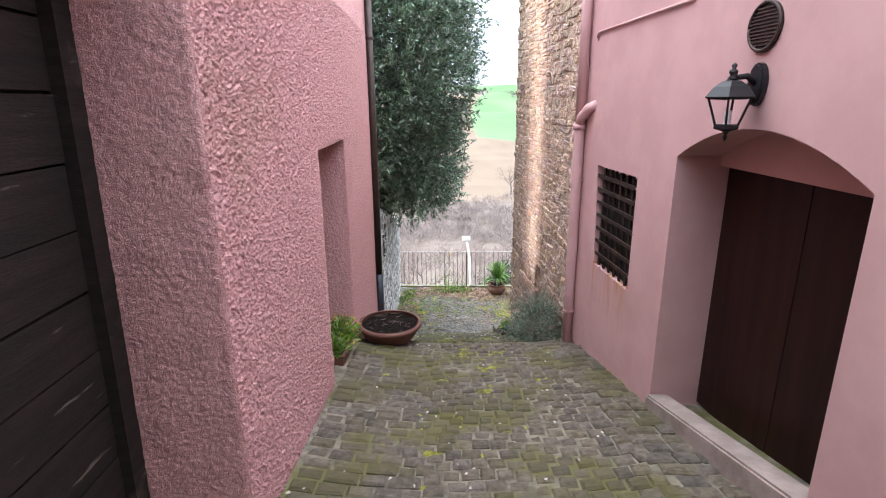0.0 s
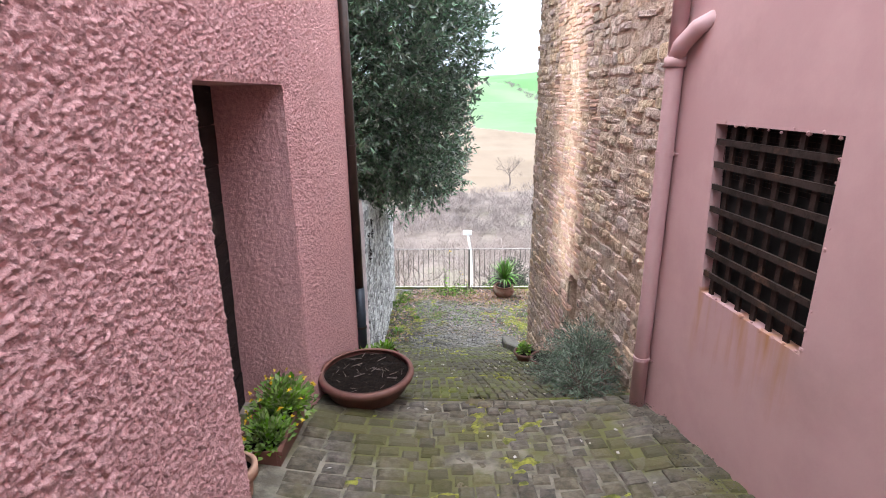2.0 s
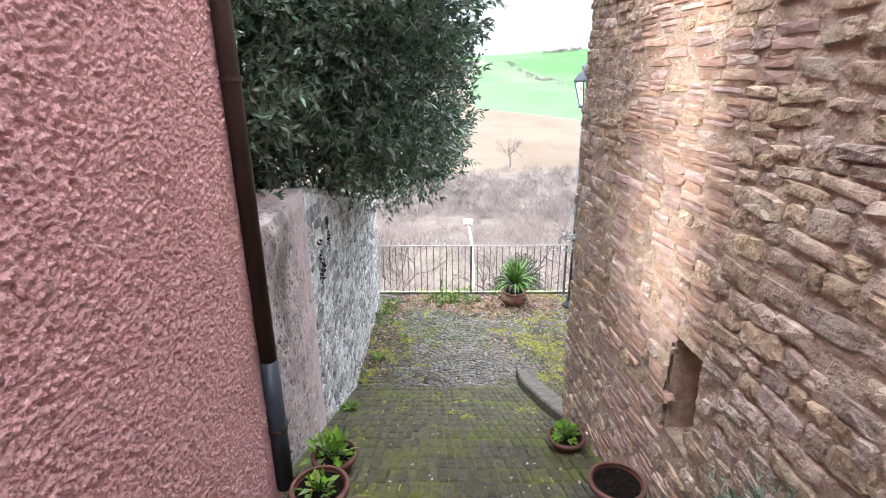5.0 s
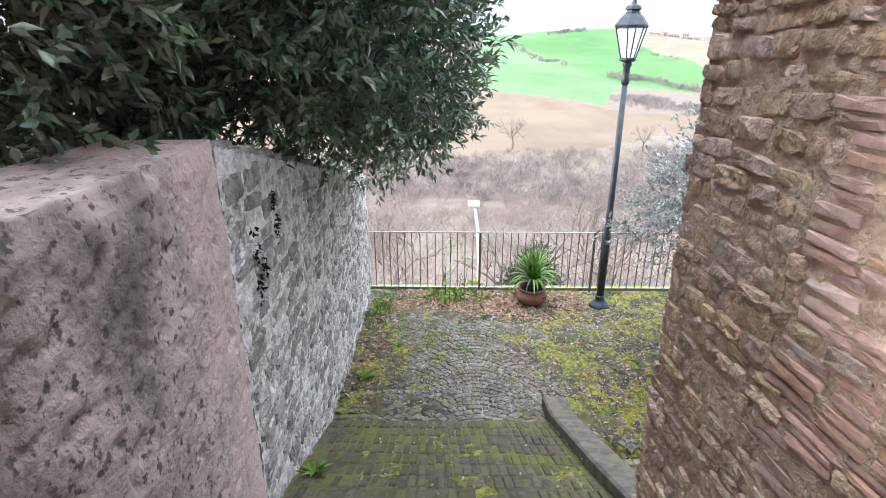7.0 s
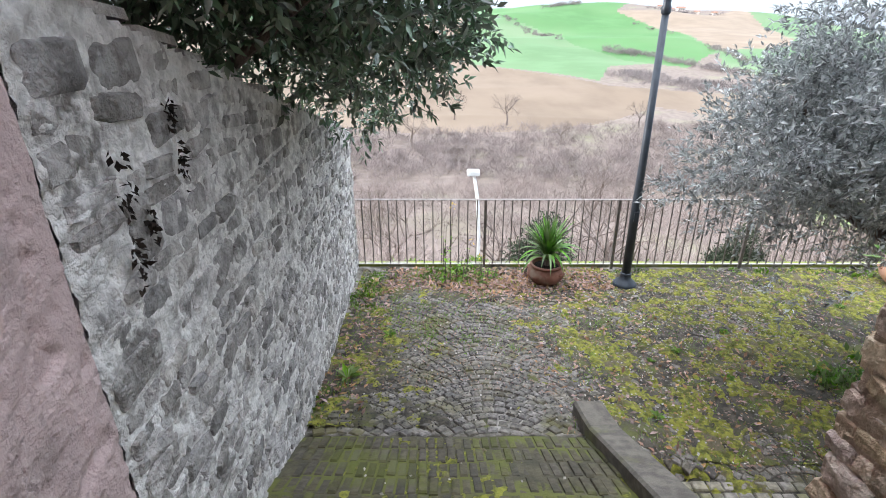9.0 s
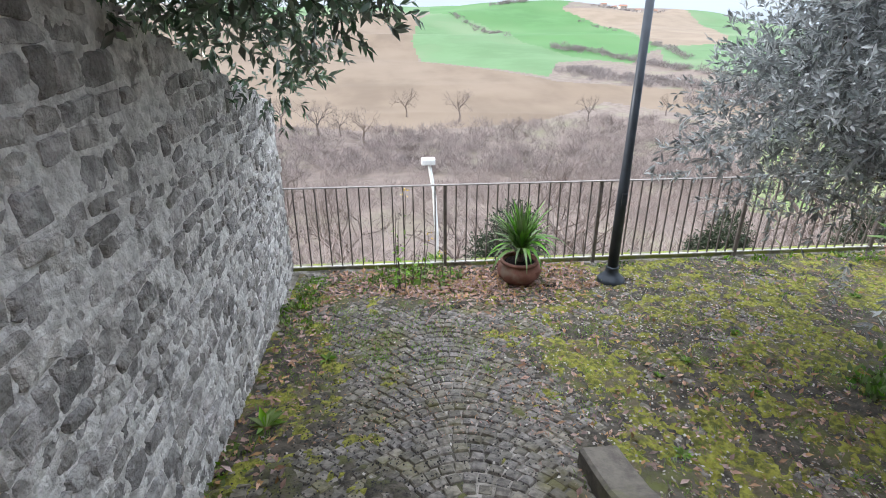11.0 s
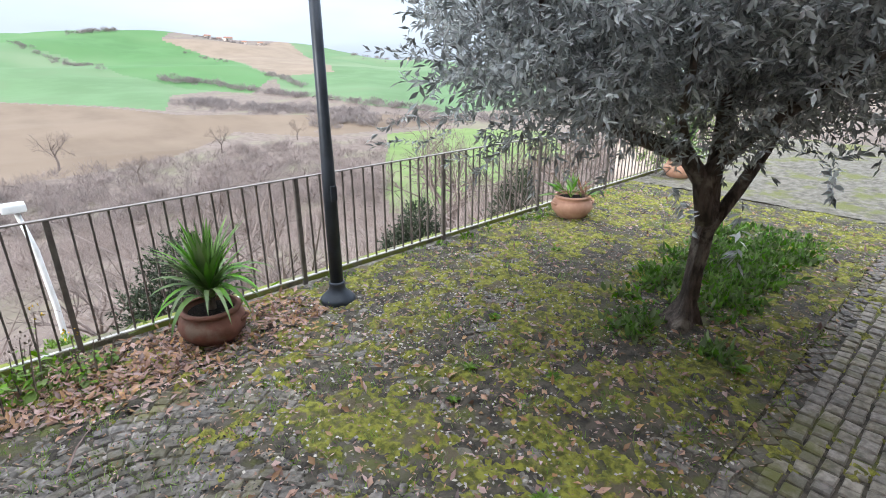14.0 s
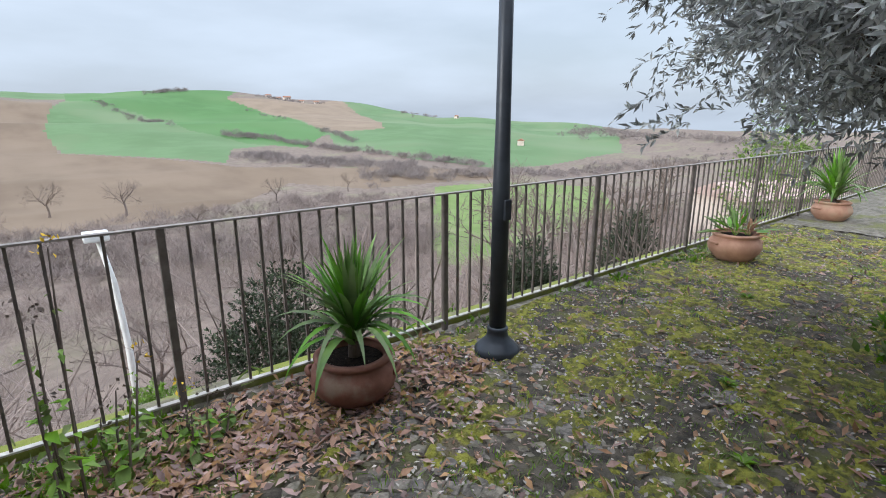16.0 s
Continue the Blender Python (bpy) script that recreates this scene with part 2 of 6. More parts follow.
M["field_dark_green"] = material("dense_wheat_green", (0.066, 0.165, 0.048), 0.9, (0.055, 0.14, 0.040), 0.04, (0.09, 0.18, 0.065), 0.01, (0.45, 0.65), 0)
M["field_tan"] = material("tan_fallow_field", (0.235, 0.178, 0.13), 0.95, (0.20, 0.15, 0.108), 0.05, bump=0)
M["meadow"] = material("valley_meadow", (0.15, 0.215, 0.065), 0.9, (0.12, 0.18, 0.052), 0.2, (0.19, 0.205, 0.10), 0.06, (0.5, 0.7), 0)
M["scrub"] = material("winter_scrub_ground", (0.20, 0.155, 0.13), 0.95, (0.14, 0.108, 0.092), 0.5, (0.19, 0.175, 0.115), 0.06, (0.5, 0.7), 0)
# Far wood is coloured paler and greyer than near shrubs to suggest haze.
M["bush_far"] = material("hazed_bare_far_wood", (0.31, 0.265, 0.255), 0.95, (0.22, 0.19, 0.182), 0.2, bump=0, random_tint=0.25)
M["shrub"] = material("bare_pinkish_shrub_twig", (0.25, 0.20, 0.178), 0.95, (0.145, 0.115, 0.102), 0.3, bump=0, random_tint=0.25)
M["evergreen"] = material("dark_evergreen_shrub", (0.05, 0.07, 0.035), 0.7, (0.03, 0.045, 0.025), 3, bump=0, random_tint=0.3, island=True)


def drips(m, colour, y0, y1, z0, z1):
    """Stains run down from an edge at height z1, in streaks between y0 and y1."""
    n, l = m.node_tree.nodes, m.node_tree.links
    b = n["Principled BSDF"]
    was = b.inputs["Base Color"].links[0].from_socket
    pos = n.new("ShaderNodeNewGeometry").outputs["Position"]
    split = n.new("ShaderNodeSeparateXYZ")
    l.new(pos, split.inputs[0])
    mp = n.new("ShaderNodeMapping")
    mp.inputs["Scale"].default_value = (4, 14, 1.6)
    l.new(pos, mp.inputs["Vector"])
    streak = n.new("ShaderNodeTexNoise")
    streak.inputs["Scale"].default_value, streak.inputs["Detail"].default_value = 1.0, 6
    l.new(mp.outputs[0], streak.inputs["Vector"])

    def rise(sock, lo, hi):
        r = n.new("ShaderNodeMapRange")
        r.interpolation_type = "SMOOTHSTEP"
        r.inputs["From Min"].default_value, r.inputs["From Max"].default_value = lo, hi
        l.new(sock, r.inputs["Value"])
        return r.outputs[0]
    fac = rise(streak.outputs["Fac"], 0.40, 0.72)
    for other in (rise(split.outputs["Z"], z0, z1), rise(split.outputs["Z"], z1 + 0.02, z1), rise(split.outputs["Y"], y0, y0 + 0.1), rise(split.outputs["Y"], y1, y1 - 0.1)):
        mul = n.new("ShaderNodeMath")
        mul.operation = "MULTIPLY"
        l.new(fac, mul.inputs[0])
        l.new(other, mul.inputs[1])
        fac = mul.outputs[0]
    mx = n.new("ShaderNodeMix")
    mx.data_type = "RGBA"
    mx.inputs["B"].default_value = (*colour, 1)
    l.new(fac, mx.inputs["Factor"])
    l.new(was, mx.inputs["A"])
    l.new(mx.outputs["Result"], b.inputs["Base Color"])


drips(M["plaster"], (0.42, 0.20, 0.09), 3.55, 4.35, 3.45, 3.93)


def wash(m, colour, y0, y1):
    """A worn wash of paint that is left towards one end of a wall."""
    n, l = m.node_tree.nodes, m.node_tree.links
    b = n["Principled BSDF"]
    was = b.inputs["Base Color"].links[0].from_socket
    pos = n.new("ShaderNodeNewGeometry").outputs["Position"]
    split = n.new("ShaderNodeSeparateXYZ")
    l.new(pos, split.inputs[0])
    blot = n.new("ShaderNodeTexNoise")
    blot.inputs["Scale"].default_value, blot.inputs["Detail"].default_value = 3.2, 8
    l.new(pos, blot.inputs["Vector"])
    add = n.new("ShaderNodeMath")
    add.operation = "MULTIPLY_ADD"
    add.inputs[1].default_value = 1.1
    l.new(blot.outputs["Fac"], add.inputs[0])
    l.new(split.outputs["Y"], add.inputs[2])
    fac = n.new("ShaderNodeMapRange")
    fac.interpolation_type = "SMOOTHSTEP"
    fac.inputs["From Min"].default_value, fac.inputs["From Max"].default_value = y0 + 0.55, y1 + 0.55
    fac.inputs["To Max"].default_value = 0.85
    l.new(add.outputs[0], fac.inputs["Value"])
    mx = n.new("ShaderNodeMix")
    mx.data_type = "RGBA"
    mx.inputs["B"].default_value = (*colour, 1)
    l.new(fac.outputs[0], mx.inputs["Factor"])
    l.new(was, mx.inputs["A"])
    l.new(mx.outputs["Result"], b.inputs["Base Color"])


wash(M["render_gray"], (0.60, 0.46, 0.45), 7.7, 8.25)


def glass_material():
    m = bpy.data.materials.new("clear_lantern_glass")
    m.use_nodes = True
    b = m.node_tree.nodes["Principled BSDF"]
    b.inputs["Base Color"].default_value = (0.95, 0.96, 0.96, 1)
    b.inputs["Roughness"].default_value = 0.08
    b.inputs["Transmission Weight"].default_value = 1.0
    b.inputs["IOR"].default_value = 1.1
    return m


M["glass"] = glass_material()


# ---- mesh helpers ----
def thing(name, label, category, at=(0, 0, 0), turn=0.0, group="", kind=""):
    ob = new(name)
    ob.empty_display_size = 0.1
    ob.matrix_basis = pose(*at, 0, 0, turn)
    return tagged(ob, label, category, group, kind)


def mesh_of(name, bm, mat):
    me = bpy.data.meshes.new(name)
    bm.to_mesh(me)
    bm.free()
    for one in (mat if isinstance(mat, (list, tuple)) else [mat]):
        me.materials.append(one)
    return me


def part(name, bm, mat, parent=None, label="", smooth=False):
    me = bm if isinstance(bm, bpy.types.Mesh) else mesh_of(name, bm, mat)
    if smooth:
        me.shade_smooth()
    ob = new(name, me)
    ob.parent = parent
    return tagged(ob, label)


def raw(name, verts, faces, mat):
    me = bpy.data.meshes.new(name)
    me.from_pydata(verts, [], faces)
    me.materials.append(mat)
    return me


def box(bm, lo, hi, bevel=0.0, m=None):
    got = bmesh.ops.create_cube(bm, size=1)["verts"]
    mid = [(a + b) / 2 for a, b in zip(lo, hi)]
    size = [b - a for a, b in zip(lo, hi)]
    bmesh.ops.scale(bm, vec=size, verts=got)
    bmesh.ops.translate(bm, vec=mid, verts=got)
    if bevel:
        edges = list({e for v in got for e in v.link_edges})
        got = bmesh.ops.bevel(bm, geom=edges, offset=bevel, segments=2, affect="EDGES", profile=0.6)["verts"]
        got = list(got)
    if m is not None:
        bmesh.ops.transform(bm, matrix=m, verts=list({v for v in got}))
    return got


def boxed(lo, hi, bevel=0.0):
    bm = bmesh.new()
    box(bm, lo, hi, bevel)
    return bm


def lathe(profile, segs=28, wobble=0.0):
    """A turned body: (radius, height) pairs from bottom to top."""
    bm = bmesh.new()
    rings = []
    for r, z in profile:
        ring = []
        for k in range(segs):
            a = 2 * math.pi * k / segs
            rr = r * (1 + wobble * noise.noise((math.cos(a) * 1.5, math.sin(a) * 1.5, z * 6)))
            ring.append(bm.verts.new((rr * math.cos(a), rr * math.sin(a), z)))
        rings.append(ring)
    for a, b in zip(rings, rings[1:]):
        for k in range(segs):
            bm.faces.new((a[k], a[(k + 1) % segs], b[(k + 1) % segs], b[k]))
    bm.faces.new(rings[0][::-1])
    bm.faces.new(rings[-1])
    return bm


def tube(bm, pts, radii, segs=8):
    """A round bar through the points, with a radius at each."""
    pts = [Vector(p) for p in pts]
    rings = []
    side = None
    for i, p in enumerate(pts):
        d = (pts[min(i + 1, len(pts) - 1)] - pts[max(i - 1, 0)]).normalized()
        if side is None:
            side = d.orthogonal().normalized()
        side = (side - d * side.dot(d)).normalized()
        up = d.cross(side)
        r = radii[i] if isinstance(radii, (list, tuple)) else radii
        rings.append([bm.verts.new(p + (side * math.cos(2 * math.pi * k / segs) + up * math.sin(2 * math.pi * k / segs)) * r) for k in range(segs)])
    for a, b in zip(rings, rings[1:]):
        for k in range(segs):
            bm.faces.new((a[k], a[(k + 1) % segs], b[(k + 1) % segs], b[k]))
    bm.faces.new(rings[0][::-1])
    bm.faces.new(rings[-1])
    return bm


def slab(bm, outline, axis_u, axis_v, origin, depth_vec):
    """A flat outline (u, v pairs), pushed back along depth_vec."""
    o, u, v, d = Vector(origin), Vector(axis_u), Vector(axis_v), Vector(depth_vec)
    front = [bm.verts.new(o + u * a + v * b) for a, b in outline]
    back = [bm.verts.new(o + u * a + v * b + d) for a, b in outline]
    bm.faces.new(front)
    bm.faces.new(back[::-1])
    k = len(outline)
    for i in range(k):
        bm.faces.new((front[(i + 1) % k], front[i], back[i], back[(i + 1) % k]))
    bmesh.ops.recalc_face_normals(bm, faces=bm.faces[:])
    return bm


def leaf_mesh(name, base, way, normal, length, width, mat, fold=0.25, droop=0.0):
    """Many small leaves in one mesh: base points, growing directions, face normals (arrays n x 3), lengths and widths."""
    n = len(base)
    way = way / (np.linalg.norm(way, axis=1, keepdims=True) + 1e-9)
    side = np.cross(way, normal)
    side /= np.linalg.norm(side, axis=1, keepdims=True) + 1e-9
    up = np.cross(side, way)
    length, width = np.reshape(length, (-1, 1)), np.reshape(width, (-1, 1))
    mid = base + way * length * 0.45
    tip = base + way * length - np.array([0, 0, 1.0]) * droop * length
    left = mid + side * width * 0.5 + up * width * fold
    right = mid - side * width * 0.5 + up * width * fold
    co = np.stack([base, left, tip, right], axis=1).reshape(-1, 3)
    me = bpy.data.meshes.new(name)
    me.vertices.add(4 * n)
    me.vertices.foreach_set("co", co.astype(np.float32).ravel())
    me.loops.add(6 * n)
    k = np.arange(n)[:, None] * 4
    me.loops.foreach_set("vertex_index", (k + np.array([[0, 1, 2, 0, 2, 3]])).astype(np.int32).ravel())
    me.polygons.add(2 * n)
    me.polygons.foreach_set("loop_start", np.arange(0, 6 * n, 3, dtype=np.int32))
    me.update(calc_edges=True)
    me.materials.append(mat)
    return me


def rand_dirs(rng, n):
    v = rng.normal(size=(n, 3))
    return v / np.linalg.norm(v, axis=1, keepdims=True)


def step(a, b, v):
    t = min(1, max(0, (v - a) / (b - a)))
    return t * t * (3 - 2 * t)


# ---- ground heights ----
SLOPE = ((-3.0, 4.28), (4.95, 2.85), (6.6, 2.1), (7.85, 1.57), (9.1, 0.97), (10.35, 0.42), (11.6, 0.2), (13.0, 0.06), (14.0, 0.0), (20.0, 0.0))


def lane(y):
    return float(np.interp(y, [p[0] for p in SLOPE], [p[1] for p in SLOPE]))


def ground(x, y):
    """Height of the paving: the lane and its ramp, and the level terrace beyond the stone house."""
    if y < 10.35:
        dish = 0.11 * min(1.0, abs(x) / 1.05) ** 2 * (1 - step(4.4, 5.3, y))
        return lane(y) + dish if x < 1.12 or y < 8.0 else 0.0
    return lane(y) * (1 - step(0.5, 2.2, x))


EYE_AT = (0.0, 10.5, 1.7)
CREST = ((-60, 1.0), (-16, 1.9), (-3, 2.0), (10, 2.2), (20, 2.0), (27, 1.4), (32, 0.6), (40, -0.3), (52, -1.0), (60, -1.4), (75, -1.6), (180, -1.6))
DIPS = ((30, -25.0), (60, -19.0), (90, -14.5), (115, -11.5), (160, -8.2), (230, -5.6), (330, -3.0), (450, -0.8))


def bearing(x, y):
    return math.degrees(math.atan2(x - EYE_AT[0], y - EYE_AT[1]))


def dip_at(d, az):
    top = float(np.interp(az, [c[0] for c in CREST], [c[1] for c in CREST]))
    fall = float(np.interp(d, [p[0] for p in DIPS], [p[1] for p in DIPS]))
    if d < 450:
        s = (fall + 25.0) / (25.0 - 0.8)
        return -25.0 + s * (min(-0.8, top - 1.0) + 25.0)
    return min(-0.8, top - 1.0) + (top - min(-0.8, top - 1.0)) * step(450, 760, d)


def land(x, y):
    """Height of the valley and the hills beyond the railing."""
    d = math.hypot(x - EYE_AT[0], y - EYE_AT[1])
    az = bearing(x, y)
    if y < -2.9:
        return 4.1
    near = -0.55 if y < 14.6 else max(-0.75 - 0.5 * (y - 14.6), -14.0)
    far = EYE_AT[2] + d * math.tan(radians(dip_at(d, az)))
    if d > 760:
        far -= (d - 760) * 0.05
    far += 0.012 * d * noise.noise((x * 0.012, y * 0.012, 0.3)) * step(60, 200, d)
    k = step(26, 80, d) * step(12, 40, y - 4)
    return near * (1 - k) + far * k


def at_bearing(az, dip):
    """The point of the land seen from the terrace at this bearing and dip."""
    lo, hi = 30.0, 758.0
    for _ in range(30):
        m = (lo + hi) / 2
        if dip_at(m, az) < dip:
            lo = m
        else:
            hi = m
    x, y = EYE_AT[0] + lo * math.sin(radians(az)), EYE_AT[1] + lo * math.cos(radians(az))
    return x, y, land(x, y)


# fields as outlines of bearing and dip
FIELDS = (
    (5, ((3.6, 1.1), (9, 0.35), (13, -1.2), (18, -2.6), (24, -3.1), (26.3, -1.5), (16.6, 1.5), (20, 3), (3.2, 3))),
    (1, ((3.6, 1.2), (2.2, 0.2), (1.6, -1.5), (2.6, -2.9), (16, -5.0), (16.7, -3.4), (27, -1.8), (26.3, -1.4), (16.6, 1.5), (20, 3), (3.2, 3))),
    (1, ((26.3, -1.5), (32.3, -0.9), (27.7, 1.4), (30, 3), (48, 3), (57, -2.2), (57.4, -3.7), (50, -5.0), (43.9, -5.7), (36, -4.9), (27, -3.2))),
    (2, ((16.6, 1.5), (27.7, 1.4), (32.3, -0.9), (26.3, -1.5))),
    (1, ((-20, 1.0), (-3.0, 1.35), (3.5, 1.45), (4.0, 3), (-20, 3))),
    (3, ((37.5, -7.6), (46, -7.2), (55, -7.4), (57, -9.5), (50, -14), (40, -17), (37, -15))),
    (0, ((-30, -9.0), (-12, -9.3), (-3, -10.3), (6, -10.0), (14, -9.3), (22, -6.95), (30, -7.6), (44, -6.9), (44, -6.0), (36, -5.8), (27, -5.6), (17, -5.4), (2.3, -2.9), (2.6, 0.9), (-3.0, 1.3), (-20, 0.9), (-30, 1.0))),
)


def inside(p, poly):
    hit = False
    for (x1, y1), (x2, y2) in zip(poly, poly[1:] + poly[:1]):
        if (y1 > p[1]) != (y2 > p[1]) and p[0] < (x2 - x1) * (p[1] - y1) / (y2 - y1) + x1:
            hit = not hit
    return hit


def build_land():
    rings = [4.2, 6, 8, 10, 12.5, 15, 18, 22, 26, 31, 37, 44, 52, 61, 70, 80, 90] + [90 * 1.0138 ** k for k in range(1, 157)] + [850, 1000, 1300, 1800, 2600, 4000]
    azs = [-180 + 5 * k for k in range(28)] + [-40 + 0.25 * k for k in range(540)] + [95 + 5 * k for k in range(17)]
    verts = [(EYE_AT[0], EYE_AT[1], -0.9)]
    for r in rings:
        for az in azs:
            x, y = EYE_AT[0] + r * math.sin(radians(az)), EYE_AT[1] + r * math.cos(radians(az))
            verts.append((x, y, land(x, y)))
    n = len(azs)
    faces, kinds = [], []
    for k in range(n):
        faces.append((0, 1 + (k + 1) % n, 1 + k))
        kinds.append(4)
    for i in range(len(rings) - 1):
        d = math.sqrt(rings[i] * rings[i + 1])
        for k in range(n):
            a, b = 1 + i * n + k, 1 + i * n + (k + 1) % n
            faces.append((a, b, b + n, a + n))
            az = azs[k] + 0.125
            kind = 4
            if d > 55 and -40 < az < 95:
                e = dip_at(d, az)
                for which, poly in FIELDS:
                    if inside((az, e), poly):
                        kind = which
                        break
            if d > 760:
                kind = 5
            kinds.append(kind)
    me = bpy.data.meshes.new("ground")
    me.from_pydata(verts, [], faces)
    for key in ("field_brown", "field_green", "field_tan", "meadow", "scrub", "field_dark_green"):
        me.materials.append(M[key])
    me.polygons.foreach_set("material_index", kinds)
    me.shade_smooth()
    tagged(new("ground", me), "rolling hills with brown ploughed and green fields", "ground", kind="structure")


build_land()


# ---- paving ----
def sheet(name, xs, ys, mat, label, drop=0.016, skirt=0.6, edges=None):
    """A gently uneven bed of paving under the setts."""
    bm = bmesh.new()
    grid = []
    for j, y in enumerate(ys):
        row = []
        for i, s in enumerate(xs):
            x = s if edges is None else edges(y)[0] + (edges(y)[1] - edges(y)[0]) * s
            z = ground(x, y) - drop + 0.012 * noise.noise((x * 1.3, y * 1.3, 0)) + 0.006 * noise.noise((x * 7, y * 7, 2))
            row.append(bm.verts.new((x, y, z)))
        grid.append(row)
    for j in range(len(ys) - 1):
        for i in range(len(xs) - 1):
            bm.faces.new((grid[j][i], grid[j][i + 1], grid[j + 1][i + 1], grid[j + 1][i]))
    rim = [r[0] for r in grid][::-1] + grid[0][1:-1] + [r[-1] for r in grid] + grid[-1][1:-1][::-1]
    low = [bm.verts.new((v.co.x, v.co.y, v.co.z - skirt)) for v in rim]
    k = len(rim)
    for i in range(k):
        bm.faces.new((rim[i], rim[(i + 1) % k], low[(i + 1) % k], low[i]))
    bmesh.ops.recalc_face_normals(bm, faces=bm.faces[:])
    return tagged(part(name, bm, mat, smooth=True), label, "paving", kind="structure")


def left_face(y):
    return -0.76 - 0.05 * y if y < 6.8 else -0.811 - 0.055 * y


def right_face(y):
    return 1.61 - 0.1 * y if y < 4.77 else 1.548 - 0.07 * y


lane_floor = sheet("floor_lane", [i / 40 for i in range(41)], [-3 + 0.06 * k for k in range(133)], M["joint"], "worn grey sett paving with sandy moss joints in the lane",
                   edges=lambda y: (left_face(y) - 0.05 - (0.5 if y < 4.7 else 0), right_face(y) + 0.45))
ramp_floor = sheet("floor_ramp", [i / 40 for i in range(41)], [4.93 + 0.06 * k for k in range(91)], M["joint_ramp"], "steep mossy brick ramp between old walls",
                   edges=lambda y: (left_face(y) - 0.05, right_face(y) + (0.05 if y < 8.5 else 0.0)))
terrace_floor = sheet("floor_terrace", [-1.75 + 0.08 * k for k in range(240)], [10.34 + 0.08 * k for k in range(54)], M["joint_pale"], "mossy cobbled terrace strewn with dry leaves", drop=0.017)
yard_floor = sheet("floor_yard", [1.0 + 0.16 * k for k in range(103)], [8.5 + 0.115 * k for k in range(17)], M["earth"], "mossy cobbled terrace beside the stone house")

# ---- walls ----
LEFT_U = Vector((-0.05, 1, 0)).normalized()
LEFT_IN = Vector((-1, -0.05, 0)).normalized()
RIGHT_U = Vector((-0.1, 1, 0)).normalized()
RIGHT_IN = Vector((1, 0.1, 0)).normalized()
UP = Vector((0, 0, 1))


def on_left(y, z, inset=0.0):
    return Vector((-0.76 - 0.05 * y, y, z)) + LEFT_IN * inset


def on_right(y, z, inset=0.0):
    return Vector((1.61 - 0.1 * y, y, z)) + RIGHT_IN * inset


def wall_left():
    bm = bmesh.new()
    k = 1 / LEFT_U.y
    def piece(y0, y1, z0, z1):
        slab(bm, [(y0 * k, z0), (y1 * k, z0), (y1 * k, z1), (y0 * k, z1)], LEFT_U, UP, (-0.76, 0, 0), LEFT_IN * 0.48)
    piece(-3.0, -0.9, 3.2, 6.95)
    piece(-0.9, 1.75, 5.95, 6.95)
    piece(1.75, 3.52, 2.4, 6.95)
    piece(3.52, 4.63, 4.95, 6.95)
    slab(bm, [(4.63 * k, 1.6), (6.78 * k, 1.6), (6.78 * k, 6.95), (4.63 * k, 6.95), (4.63 * k, 4.95), (4.655 * k, 4.95)], LEFT_U, UP, (-0.76, 0, 0), LEFT_IN * 0.48)
    w = part("wall_left_house", bm, M["stucco"])
    tagged(w, "pink roughcast house wall with two deep doorways", "wall", kind="structure")
    bm = bmesh.new()
    box(bm, (-6.0, 6.42, 1.0), (-1.1 - 0.48, 6.76, 6.95))
    box(bm, (-6.0, -3.0, 1.0), (-5.7, 6.42, 6.95))
    box(bm, (-5.7, -3.0, 1.0), (-1.2, -2.7, 6.95))
    tagged(part("wall_left_house_back", bm, M["stucco"]), "pink roughcast side and back walls of the house", "wall", kind="structure")
    bm = bmesh.new()
    box(bm, (-6.3, -3.3, 6.96), (-1.12, 6.9, 7.12))
    tagged(part("roof_left", bm, M["roof"]), "clay tile roof slab over the pink house", "roof", kind="structure")


def arch_z(y):
    """Underside of the flat arch over the brown door."""
    t = (y - 2.435) / 0.655
    return 4.945 + 0.185 * (1 - t * t)


